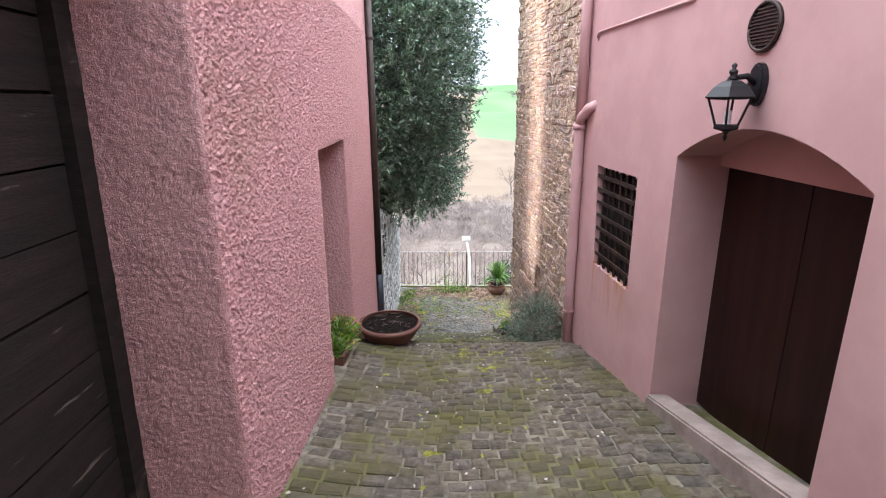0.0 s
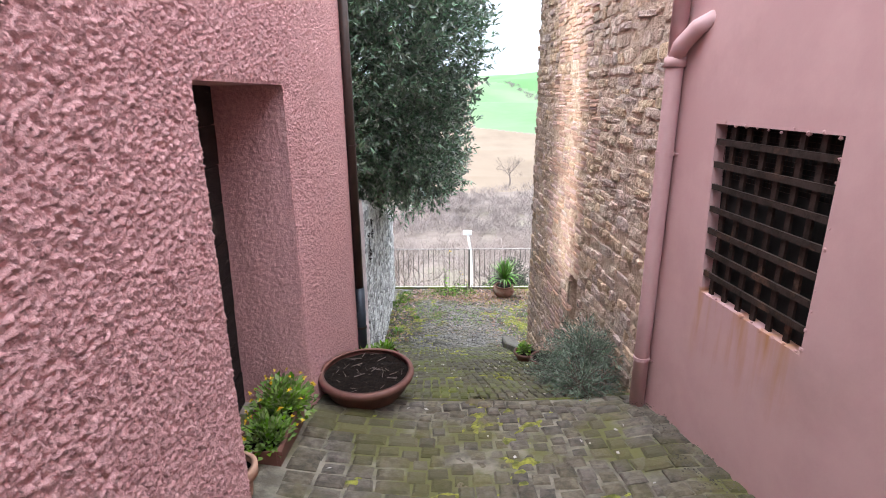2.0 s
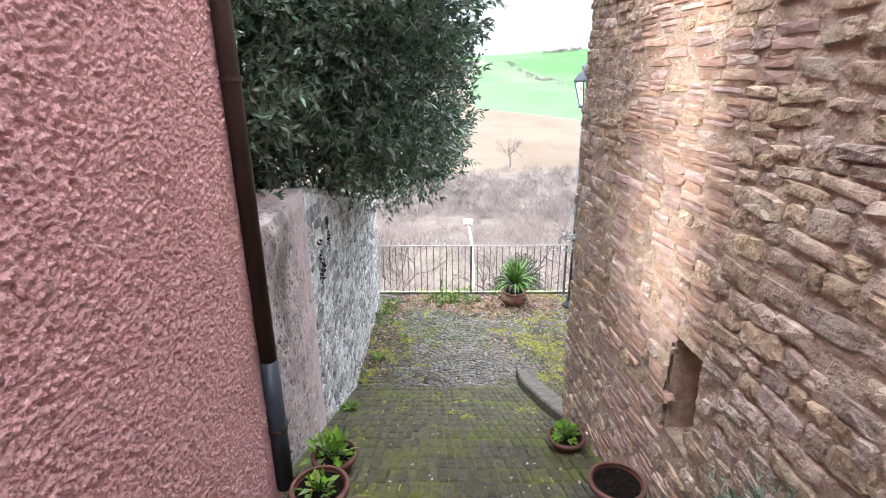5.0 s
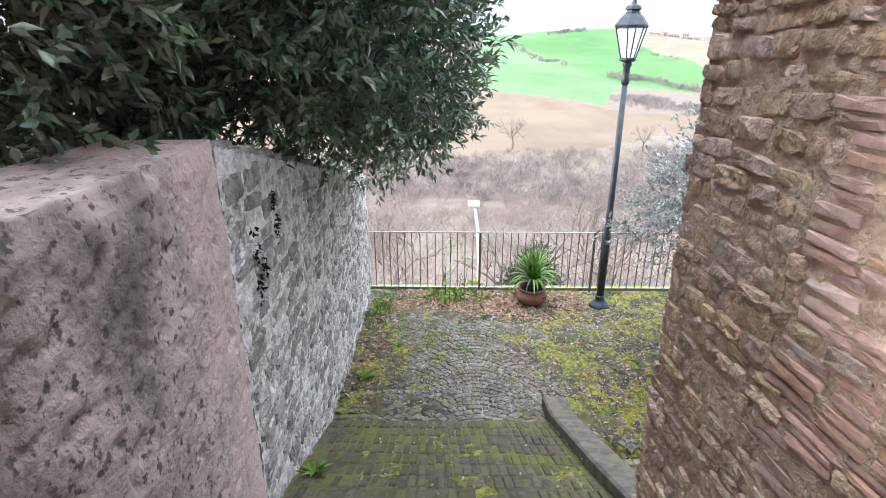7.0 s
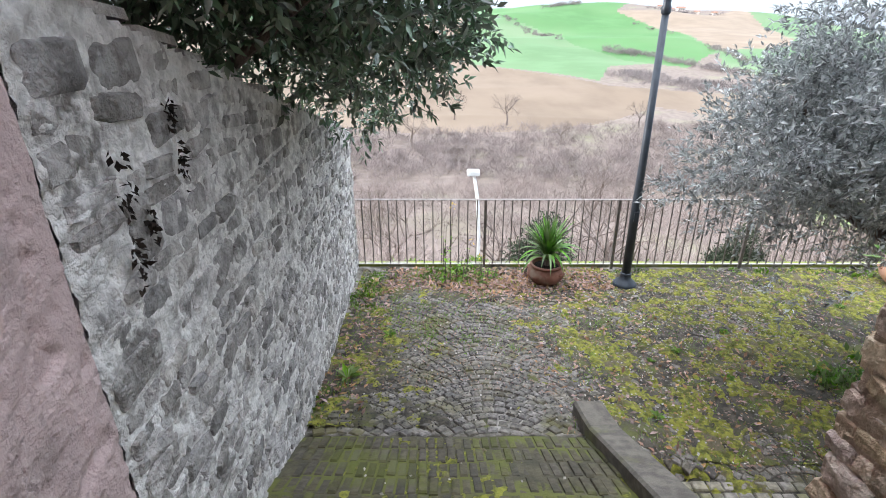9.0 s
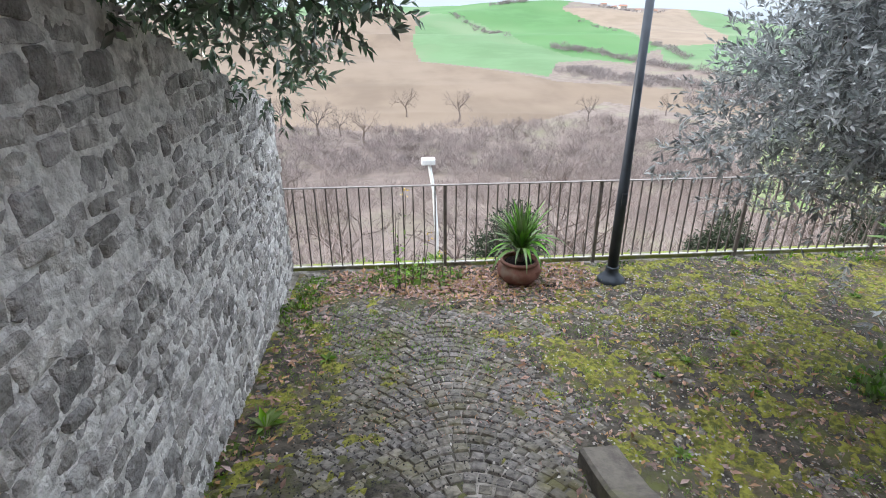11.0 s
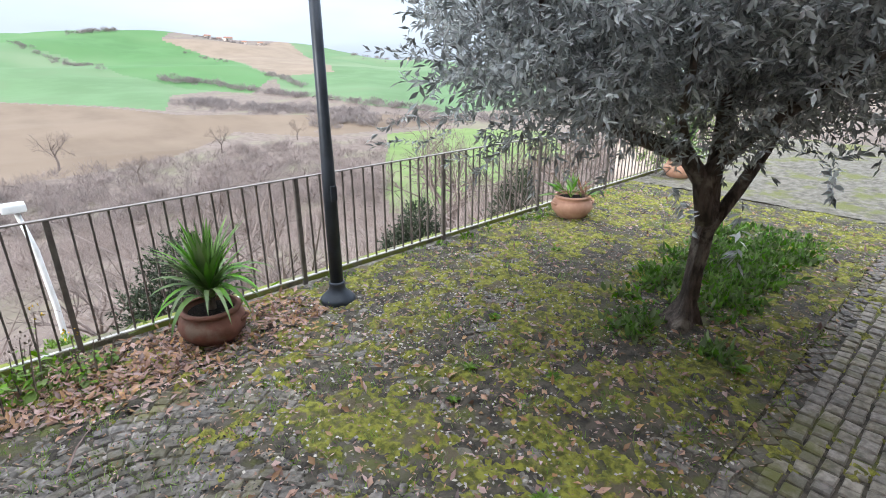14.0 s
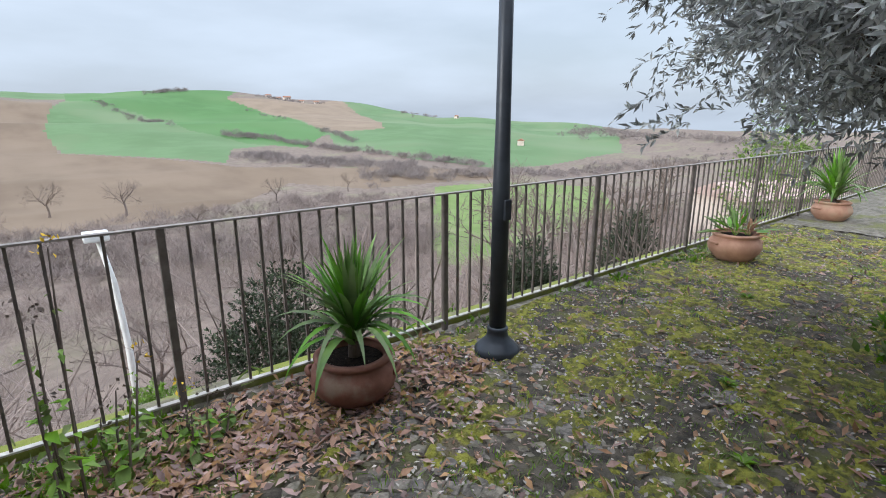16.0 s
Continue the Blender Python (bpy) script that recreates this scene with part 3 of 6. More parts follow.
def wall_right():
    bm = bmesh.new()
    k = 1 / RIGHT_U.y
    def piece(pts):
        slab(bm, [(y * k, z) for y, z in pts], RIGHT_U, UP, (1.61, 0, 0), RIGHT_IN * 0.36)
    piece([(-3, 3.0), (1.78, 3.0), (1.78, 6.95), (-3, 6.95)])
    top = [(3.09 - (3.09 - 1.78) * i / 16, arch_z(3.09 - (3.09 - 1.78) * i / 16)) for i in range(17)]
    piece([(1.78, 6.95)] + top[::-1] + [(3.09, 6.95)])
    piece([(3.09, 2.4), (3.575, 2.4), (3.575, 6.95), (3.09, 6.95)])
    piece([(3.575, 2.4), (4.29, 2.4), (4.255, 3.922), (3.575, 3.922)])
    piece([(3.575, 4.75), (4.32, 4.75), (4.32, 6.95), (3.575, 6.95)])
    piece([(4.29, 2.4), (4.79, 2.4), (4.79, 6.95), (4.32, 6.95), (4.32, 4.75), (4.255, 3.922)])
    slab(bm, [(1.785 * k, 4.875), (3.085 * k, 4.885), (3.085 * k, 5.14), (1.785 * k, 5.14)], RIGHT_U, UP, Vector((1.61, 0, 0)) + RIGHT_IN * 0.27, RIGHT_IN * 0.06)
    w = part("wall_right_house", bm, M["plaster"])
    tagged(w, "smooth pink plaster house wall with an arched doorway", "wall", kind="structure")
    # Inner sheet is coloured near-black to paint the rooms as unlit.
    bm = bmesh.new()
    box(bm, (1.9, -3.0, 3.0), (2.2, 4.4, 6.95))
    tagged(part("wall_right_inner", bm, M["dark"]), "near-black sheet painted for the shade behind window and doorway", "wall", kind="structure")
    # Unseen wall and overhead slab added to block sky light at the lane's start.
    bm = bmesh.new()
    box(bm, (-0.62, -3.3, 3.6), (1.95, -3.02, 6.95))
    box(bm, (-0.70, -3.02, 6.3), (1.62, -0.35, 6.48))
    tagged(part("wall_lane_end", bm, M["plaster"]), "unseen pink wall and slab added to darken the lane", "wall", kind="structure")
    bm = bmesh.new()
    box(bm, (1.62, -3.3, 6.96), (7.2, 8.6, 7.12))
    tagged(part("roof_right", bm, M["roof"]), "clay tile roof slab over the houses", "roof", kind="structure")


STONE_U = Vector((-0.07, 1, 0)).normalized()
STONE_IN = Vector((1, 0.07, 0)).normalized()


def wall_stone():
    bm = bmesh.new()
    k = 1 / STONE_U.y
    for y0, y1, z0, z1, back in ((4.80, 6.43, -0.3, 6.95, 0), (6.69, 8.4, -0.3, 6.95, 0), (6.43, 6.69, -0.3, 2.58, 0), (6.43, 6.69, 3.15, 6.95, 0), (6.43, 6.69, 2.58, 3.15, 0.16)):
        slab(bm, [(y0 * k, z0), (y1 * k, z0), (y1 * k, z1), (y0 * k, z1)], STONE_U, UP, Vector((1.548, 0, 0)) + STONE_IN * (0.03 + back), STONE_IN * (0.5 - back))
    w = part("wall_stone_house", bm, M["mortar"])
    tagged(w, "old rubble stone and brick house wall with pale mortar", "wall", kind="structure")
    bm = bmesh.new()
    box(bm, (1.52, 8.0, -0.3), (7.0, 8.4, 6.95))
    box(bm, (6.7, -3.0, -0.3), (7.0, 8.0, 6.95))
    box(bm, (2.2, -3.0, -0.3), (6.7, -2.7, 6.95))
    tagged(part("wall_stone_house_back", bm, M["mortar"]), "old rubble stone end wall of the house", "wall", kind="structure")
    return w


GRAY_U = Vector((-0.055, 1, 0)).normalized()
GRAY_IN = Vector((-1, -0.055, 0)).normalized()


def gray_top(y):
    return 3.57 if y < 8.4 else max(3.57 - 0.25 * (y - 8.4), 2.03)


def wall_gray():
    k = 1 / GRAY_U.y
    bm = bmesh.new()
    slab(bm, [(8.4 * k, -0.3), (14.4 * k, -0.3), (14.4 * k, gray_top(14.4) - 0.03), (8.4 * k, 3.54)], GRAY_U, UP, Vector((-0.811, 0, 0)) + GRAY_IN * 0.03, GRAY_IN * 0.42)
    w = part("wall_garden", bm, M["mortar_gray"])
    tagged(w, "grey rubble stone retaining wall with pale mortar", "wall", kind="structure")
    bm = bmesh.new()
    slab(bm, [(6.79 * k, 0.5), (8.395 * k, 0.5), (8.395 * k, 3.57), (6.79 * k, 3.57)], GRAY_U, UP, (-0.811, 0, 0), GRAY_IN * 0.48)
    end = tagged(part("wall_garden_rendered", bm, M["render_gray"]), "weathered grey and pink rendered end of the garden wall", "wall", kind="structure")
    # its uneven, pitted coat, rolling over the top edge
    verts, faces = [], []
    ny, nz, cell = 118, 216, 0.0137
    for j in range(nz + 1):
        for i in range(ny + 1):
            y, run = 6.78 + cell * i, 0.9 + cell * j
            z, back = min(run, 3.55), max(0.0, run - 3.55)
            turn = min(1.0, max(0.0, (run - 3.47) / 0.16))
            pit = max(0.0, noise.noise((y * 11, run * 11, 4.0)) - 0.22) * 0.05 + max(0.0, noise.noise((y * 27, run * 22, 9.0)) - 0.15) * 0.022
            swell = 0.012 + 0.016 * noise.noise((y * 2.1, run * 1.6, 2.0)) + 0.006 * noise.noise((y * 7, run * 7, 6.0)) + 0.004 * noise.noise((y * 34, run * 34, 1.0)) - pit
            fall = 0.012 * step(8.30, 8.40, y)
            face = Vector((-0.811 - 0.055 * y, y, 0)) + GRAY_IN * (back + 0.05 * turn * (1 - turn) - (swell - fall) * (1 - turn) - 0.012)
            verts.append((face.x, face.y, z + (swell - fall) * turn + 0.014))
    for j in range(nz):
        for i in range(ny):
            a = j * (ny + 1) + i
            faces.append((a, a + 1, a + ny + 2, a + ny + 1))
    me = raw("render_coat", verts, faces, M["render_gray"])
    me.shade_smooth()
    part("render_coat", me, None, end, "pitted grey render with a worn pink wash")
    bm = bmesh.new()
    box(bm, (-7, 6.78, 0.2), (-1.85, 14.2, 1.9))
    tagged(part("garden_bed", bm, M["soil"]), "dark earth of the raised garden behind the wall", "earth", kind="structure")
    return w


def roughcast(name, y0, y1, z0, z1, cell, holes):
    """The thrown plaster coat of the left house, with its grains standing out."""
    ny, nz = int((y1 - y0) / cell), int((z1 - z0) / cell)
    verts, faces = [], []
    for j in range(nz + 1):
        for i in range(ny + 1):
            y, z = y0 + (y1 - y0) * i / ny, z0 + (z1 - z0) * j / nz
            size = 0.75 + 0.5 * noise.noise((y * 40, z * 40, 2.0))
            lump = max(0.0, 1.0 - 1.25 * noise.voronoi((y * 104, z * 104, 2.0))[0][0]) * max(0.25, size)
            fine = 0.5 + 0.5 * noise.noise((y * 120, z * 120, 6.0))
            broad = noise.noise((y * 3, z * 3, 1.0))
            near = min([1.0] + [max(h0 - y, y - h1, z - hz) / 0.02 for h0, h1, hz in holes] + [(y - y0) / 0.015, (y1 - y) / 0.015])
            grain = (0.026 * lump + 0.005 * fine) * (0.45 + 0.55 * step(0, 1, max(0.0, near)))
            verts.append(tuple(on_left(y, z, -0.002 - grain - 0.0015 * broad)))
    for j in range(nz):
        z = z0 + (z1 - z0) * (j + 0.5) / nz
        for i in range(ny):
            y = y0 + (y1 - y0) * (i + 0.5) / ny
            if any(h0 < y < h1 and z < hz for h0, h1, hz in holes):
                continue
            a = j * (ny + 1) + i
            faces.append((a, a + 1, a + ny + 2, a + ny + 1))
    me = raw(name, verts, faces, M["stucco"])
    me.shade_smooth()
    tagged(new(name, me), "rough grainy pink roughcast coat on the house wall", "wall", kind="structure")


def reveal_coat(name, low, high, z0, z1, deep):
    """The coat on the far side of a doorway; low and high are its place at the foot and at the head."""
    cell = 0.008
    nd, nz = int(deep / cell), int((z1 - z0) / cell)
    verts, faces = [], []
    for j in range(nz + 1):
        for i in range(nd + 1):
            d, z = deep * i / nd, z0 + (z1 - z0) * j / nz
            lump = max(0.0, 1.0 - 1.25 * noise.voronoi((d * 80, z * 80, 5.0))[0][0])
            rise = 0.009 * lump + 0.006 * noise.noise((d * 9, z * 5, 3.0)) - 0.010 * (1 - min(1.0, d / 0.025)) ** 2
            y = low + (high - low) * (z - z0) / (z1 - z0)
            p = on_left(y, z, d - 0.012) - LEFT_U * (0.008 + rise)
            verts.append(tuple(p))
    for j in range(nz):
        for i in range(nd):
            a = j * (nd + 1) + i
            faces.append((a, a + 1, a + nd + 2, a + nd + 1))
    me = raw(name, verts, faces, M["stucco"])
    me.shade_smooth()
    tagged(new(name, me), "pink roughcast on the side of the deep doorway", "wall", kind="structure")


wall_left()
reveal_coat("wall_left_reveal_1", 1.75, 1.75, 3.4, 5.95, 0.45)
reveal_coat("wall_left_reveal_2", 4.638, 4.655, 2.9, 4.95, 0.43)
roughcast("wall_left_coat", 1.752, 5.0, 2.75, 6.05, 0.0055, ((3.52, 4.63, 4.95),))
roughcast("wall_left_coat_far", 5.0, 6.778, 2.0, 6.05, 0.0065, ())
wall_right()
stone_wall = wall_stone()
gray_wall = wall_gray()


def plank_door(name, y0, y1, z0, z1, inset, side, boards, mat, label, across=True, lean=0.0, split=()):
    """A boarded door set back in its doorway."""
    place, u, inn = (on_left, LEFT_U, LEFT_IN) if side == "left" else (on_right, RIGHT_U, RIGHT_IN)
    root = thing(name, label, "door", kind="structure")
    k = 1 / u.y
    bm = bmesh.new()
    slab(bm, [(0, z0), ((y1 - y0) * k, z0), ((y1 - y0) * k, z1), (0, z1)], u, UP - inn * lean, place(y0, 0, inset + 0.03) + inn * lean * z0, inn * 0.05)
    part("backing", bm, mat, root)
    n = boards
    for i in range(n):
        bm = bmesh.new()
        if across:
            h = (z1 - z0) / n
            ends = (0.0, *[(y1 - y0) * k * f for f in split], (y1 - y0) * k)
            for q, (a, b) in enumerate(zip(ends, ends[1:])):
                gap = 0.006 if split else 0.0
                low = z0 + i * h + (0.014 * q * (i > 0))
                slab(bm, [(a + gap, low + 0.004), (b - gap, low + 0.004 + random.uniform(-0.004, 0.004)), (b - gap, z0 + (i + 1) * h - 0.004 + 0.014 * q * (i + 1 < n)), (a + gap, z0 + (i + 1) * h - 0.004 + 0.014 * q * (i + 1 < n))],
                     u, UP - inn * lean, place(y0, 0, inset + random.uniform(0, 0.006) + 0.012 * q) + inn * lean * z0, inn * 0.027)
                if q + 1 < len(ends) - 1:
                    part("plank", bm, mat, root)
                    bm = bmesh.new()
        else:
            w = (y1 - y0) * k / n
            slab(bm, [(i * w + 0.003, z0), ((i + 1) * w - 0.003, z0), ((i + 1) * w - 0.003, z1), (i * w + 0.003, z1)], u, UP, place(y0, 0, inset + random.uniform(0, 0.004)), inn * 0.027)
        part("plank", bm, mat, root)
    return root


d1 = plank_door("door_1", -0.9, 1.66, 3.55, 5.95, 0.44, "left", 11, M["door_wood"], "dark weathered door of wide horizontal boards", lean=0.025)
bm = bmesh.new()
slab(bm, [(1.66, 3.5), (1.75, 3.5), (1.75, 5.95), (1.66, 5.95)], LEFT_U, UP - LEFT_IN * 0.025, on_left(0, 0, 0.40) + LEFT_IN * 0.025 * 3.5, LEFT_IN * 0.08)
part("door_frame", bm, M["door_wood"], d1)
d2 = plank_door("door_2", 3.52, 4.68, 3.02, 4.95, 0.40, "left", 9, M["door_wood"], "dark decayed door of horizontal boards in a pink recess", lean=0.02, split=(0.62,))
bm = bmesh.new()
box(bm, (-1.42, 3.525, 2.6), (-0.99, 4.625, 3.03), 0.012)
tagged(part("door_sill_1", bm, M["sill"]), "worn grey stone step in the recessed doorway", "door step", kind="structure")
d3 = plank_door("door_3", 1.76, 3.11, 3.3, 5.2, 0.33, "right", 2, M["door_paint"], "dark brown double door under a flat arch", across=False)
bm = bmesh.new()
slab(bm, [(1.4, 3.0), (3.10, 3.0), (3.10, 3.375), (1.4, 3.76)], RIGHT_U, UP, on_right(0, 0, -0.035), RIGHT_IN * 0.145)
bmesh.ops.bevel(bm, geom=bm.edges[:], offset=0.012, segments=2, affect="EDGES")
tagged(part("door_sill_2", bm, M["sill"]), "worn pale stone threshold under the brown door", "door step", kind="structure")

# kerb beside the ramp, the top of a low retaining wall
bm = bmesh.new()
ys = [8.42 + 0.19 * i for i in range(13)]
rows_ = []
for y in ys:
    x0 = 0.84 + 0.05 * (10.7 - y)
    z1 = max(lane(y) + 0.10, 0.46)
    rows_.append([bm.verts.new(p) for p in ((x0, y, -0.3), (x0, y, z1 - 0.02), (x0 + 0.02, y, z1), (x0 + 0.23, y, z1), (x0 + 0.25, y, z1 - 0.02), (x0 + 0.25, y, -0.3))])
for a, b in zip(rows_, rows_[1:]):
    for i in range(5):
        bm.faces.new((a[i], a[i + 1], b[i + 1], b[i]))
bm.faces.new(rows_[0])
bm.faces.new(rows_[-1][::-1])
bmesh.ops.recalc_face_normals(bm, faces=bm.faces[:])
tagged(part("kerb", bm, M["kerb"]), "mossy dark concrete kerb along the ramp", "kerb", kind="structure")


# ---- railing ----
RAIL_Y, RAIL_LO, RAIL_HI = 14.35, 0.07, 1.09
POSTS = [-1.62 + 1.95 * k for k in range(10)]


def railing():
    root = thing("railing", "weathered iron railing with thin upright bars at the terrace edge", "railing")
    x0, x1 = POSTS[0], POSTS[-1]
    part("top_rail", boxed((x0, RAIL_Y - 0.022, RAIL_HI - 0.008), (x1, RAIL_Y + 0.022, RAIL_HI + 0.004), 0.002), M["rail_top"], root)
    part("bottom_rail", boxed((x0, RAIL_Y - 0.018, RAIL_LO - 0.012), (x1, RAIL_Y + 0.018, RAIL_LO), 0.002), M["rail_foot"], root)
    post = mesh_of("post", boxed((-0.02, -0.02, -0.1), (0.02, 0.02, RAIL_HI - 0.009), 0.003), M["iron"])
    bar = mesh_of("bar", boxed((-0.0075, -0.008, RAIL_LO), (0.0075, 0.008, RAIL_HI - 0.009)), M["iron"])
    for i, x in enumerate(POSTS):
        part("post", post, None, root).location = (x, RAIL_Y, 0)
        if i + 1 < len(POSTS):
            for k in range(1, 15):
                b = part("bar", bar, None, root)
                b.location = (x + 1.95 * k / 15 + random.uniform(-0.006, 0.006), RAIL_Y, 0)
                b.rotation_euler = (0, random.uniform(-0.006, 0.006), 0)


railing()
bm = bmesh.new()
box(bm, (-1.7, 14.40, -1.2), (17.4, 14.52, 0.03), 0.01)
tagged(part("terrace_edge", bm, M["moss_edge"]), "grey concrete edge under the railing", "kerb", kind="structure")


# ---- street lamp ----
def street_lamp(x, y):
    root = thing("street_lamp", "dark cast iron street lamp with a glass lantern", "street lamp", (x, y, 0))
    part("base", lathe([(0.165, -0.03), (0.165, 0.03), (0.15, 0.05), (0.135, 0.065), (0.11, 0.09), (0.08, 0.12), (0.072, 0.17), (0.078, 0.185), (0.07, 0.2)], 28), M["lamp_iron"], root, smooth=True)
    part("pole", lathe([(0.062, 0.15), (0.058, 1.2), (0.05, 1.6), (0.04, 3.6)], 20), M["lamp_iron"], root, smooth=True)
    part("collar", lathe([(0.041, 3.52), (0.055, 3.54), (0.055, 3.60), (0.043, 3.63), (0.048, 3.75), (0.07, 3.80), (0.05, 3.83)], 20), M["lamp_iron"], root, smooth=True)
    bm = bmesh.new()
    box(bm, (-0.03, -0.075, 0.98), (0.03, -0.052, 1.12), 0.008)
    part("hatch", bm, M["lamp_iron"], root)
    lantern = part("lantern_frame", lathe([(0.09, 3.83), (0.12, 3.85), (0.12, 3.87), (0.09, 3.885)], 6), M["lamp_iron"], root)
    for k in range(6):
        bars = bmesh.new()
        a = math.pi / 3 * k
        c, s = math.cos(a), math.sin(a)
        tube(bars, [(0.10 * c, 0.10 * s, 3.87), (0.215 * c, 0.215 * s, 4.28)], 0.009, 6)
        part("bar", bars, M["lamp_iron"], lantern)
    part("glass", lathe([(0.095, 3.875), (0.205, 4.28)], 6), M["glass"], lantern)
    part("lantern_rim", lathe([(0.23, 4.275), (0.235, 4.29), (0.22, 4.305)], 6), M["lamp_iron"], root)
    part("lantern_roof", lathe([(0.235, 4.30), (0.16, 4.40), (0.10, 4.46), (0.09, 4.49), (0.12, 4.50), (0.10, 4.54), (0.04, 4.57), (0.03, 4.60), (0.02, 4.64), (0.002, 4.66)], 6), M["lamp_iron"], root)


street_lamp(2.30, 13.77)


# ---- pots ----
def pot_body(profile, thick=0.02):
    inner = [(max(r - thick, 0.01), z) for r, z in profile[::-1] if z > profile[0][1] + 0.05]
    return lathe(profile + inner, 36, 0.015)


def urn(x, y, z, s, label, mat, fill=0.9):
    root = thing("terracotta_pot", label, "plant pot", (x, y, z))
    squat = 0.82
    prof = [(0.17, 0.0), (0.21, 0.05), (0.27, 0.14), (0.285, 0.21), (0.27, 0.28), (0.235, 0.33), (0.225, 0.345), (0.25, 0.36), (0.255, 0.38), (0.24, 0.395)]
    part("body", pot_body([(r * s, h * s * squat) for r, h in prof], 0.03 * s), mat, root, smooth=True)
    part("soil", lathe([(0.20 * s, 0.30 * s * squat), (0.19 * s, 0.345 * s * squat), (0.1 * s, 0.355 * s * squat), (0.01, 0.36 * s * squat)], 20), M["soil"], root)
    for a in (2.6, 5.6):
        bm = bmesh.new()
        c, sn = math.cos(a), math.sin(a)
        pts = [((0.262 + 0.035 * math.sin(t)) * s * c + 0.06 * s * math.cos(t) * -sn, (0.262 + 0.035 * math.sin(t)) * s * sn + 0.06 * s * math.cos(t) * c, (0.25 + 0.02 * math.sin(t)) * s * squat) for t in [i * math.pi / 8 for i in range(9)]]
        part("handle", tube(bm, pts, 0.017 * s, 8), mat, root, smooth=True)
    return root


def spiky_plant(name, x, y, z, height, count, seed, label, spread=1.0):
    """Long arching blades from one heart, the outer ones drooping."""
    rng = np.random.default_rng(seed)
    verts, faces = [], []
    for i in range(count):
        a = rng.uniform(0, 2 * math.pi)
        tilt = spread * (rng.uniform(0.1, 1.22) ** 1.7)
        ln = height * rng.uniform(0.75, 1.1)
        w = rng.uniform(0.020, 0.034)
        out = np.array([math.cos(a), math.sin(a), 0])
        side = np.array([-math.sin(a), math.cos(a), 0])
        p, t = np.array([0, 0, rng.uniform(0, 0.12)]) + out * 0.02, tilt * 0.55
        b0 = len(verts)
        n = 7
        for k in range(n + 1):
            f = k / n
            ww = w * (0.7 + 0.6 * f if f < 0.35 else 0.91 * (1 - ((f - 0.35) / 0.65) ** 1.6)) + 0.001
            d = out * math.sin(t) + np.array([0, 0, math.cos(t)])
            nrm = out * -math.cos(t) + np.array([0, 0, math.sin(t)])
            verts += [tuple(p + side * ww + nrm * ww * 0.35), tuple(p), tuple(p - side * ww + nrm * ww * 0.35)]
            p = p + d * ln / n
            t += tilt * 0.16 + (0.10 if tilt > 0.9 else 0.0)
        for k in range(n):
            q = b0 + 3 * k
            faces += [(q, q + 1, q + 4, q + 3), (q + 1, q + 2, q + 5, q + 4)]
    root = thing(name, label, "plant", (x, y, z))
    bm = bmesh.new()
    tube(bm, [(0, 0, -0.08), (0, 0, 0.05), (0.01, 0, 0.14)], [0.04, 0.035, 0.02], 8)
    part("stem", bm, M["bark"], root)
    part("leaves", raw("leaves", verts, faces, M["agave"]), None, root, smooth=True)


urn(1.18, 13.86, 0.0, 0.92, "weathered terracotta urn with handles at the railing", M["terracotta"])
spiky_plant("yucca", 1.19, 13.86, 0.33, 0.60, 110, 3, "green spiky yucca growing in a terracotta urn")
urn(6.25, 13.8, 0.0, 1.02, "pale terracotta urn with a drooping plant", M["terracotta_pale"])
urn(9.95, 13.85, 0.0, 1.0, "pale terracotta urn by the far railing", M["terracotta_pale"])
spiky_plant("yucca", 9.95, 13.85, 0.33, 0.78, 110, 5, "yellow-green spiky yucca in a pale urn")


# ---- trees ----
def shoots(rng, centres, radii, count, shell=0.55):
    """Starting points in a union of ellipsoids, more of them towards the outside."""
    centres, radii = np.array(centres, float), np.array(radii, float)
    vol = np.prod(radii, axis=1)
    pick = rng.choice(len(centres), count, p=vol / vol.sum())
    d = rand_dirs(rng, count)
    r = rng.uniform(shell ** 3, 1, count) ** (1 / 3)
    wob = np.array([1 + 0.28 * noise.noise((a[0] * 2.2 + p * 7, a[1] * 2.2, a[2] * 2.2)) for a, p in zip(d, pick)])
    return centres[pick] + d * radii[pick] * (r * wob)[:, None], d


def foliage(name, rng, pts, out, per, twig, leaf_len, leaf_w, mat, gravity=0.0, keep=None):
    """Sprays of leaves set alternately along short twigs."""
    if keep is not None:
        ok = np.array([keep(p) for p in pts])
        pts, out = pts[ok], out[ok]
    n = len(pts)
    d = out + rand_dirs(rng, n) * 0.7 + np.array([0, 0, 0.25 - gravity])
    d /= np.linalg.norm(d, axis=1, keepdims=True)
    f = rng.uniform(0.0, 1.0, (n, per))
    base = pts[:, None, :] + d[:, None, :] * (f * twig)[:, :, None]
    base[:, :, 2] -= gravity * twig * (f ** 2) * 0.5
    lat = rand_dirs(rng, n * per).reshape(n, per, 3)
    way = d[:, None, :] * 0.8 + lat * 0.75
    nrm = rand_dirs(rng, n * per) * 0.7 + np.array([0, 0, 0.7])
    m = n * per
    return leaf_mesh(name, base.reshape(-1, 3), way.reshape(-1, 3), nrm, rng.uniform(0.7, 1.2, m) * leaf_len, rng.uniform(0.8, 1.2, m) * leaf_w, mat)


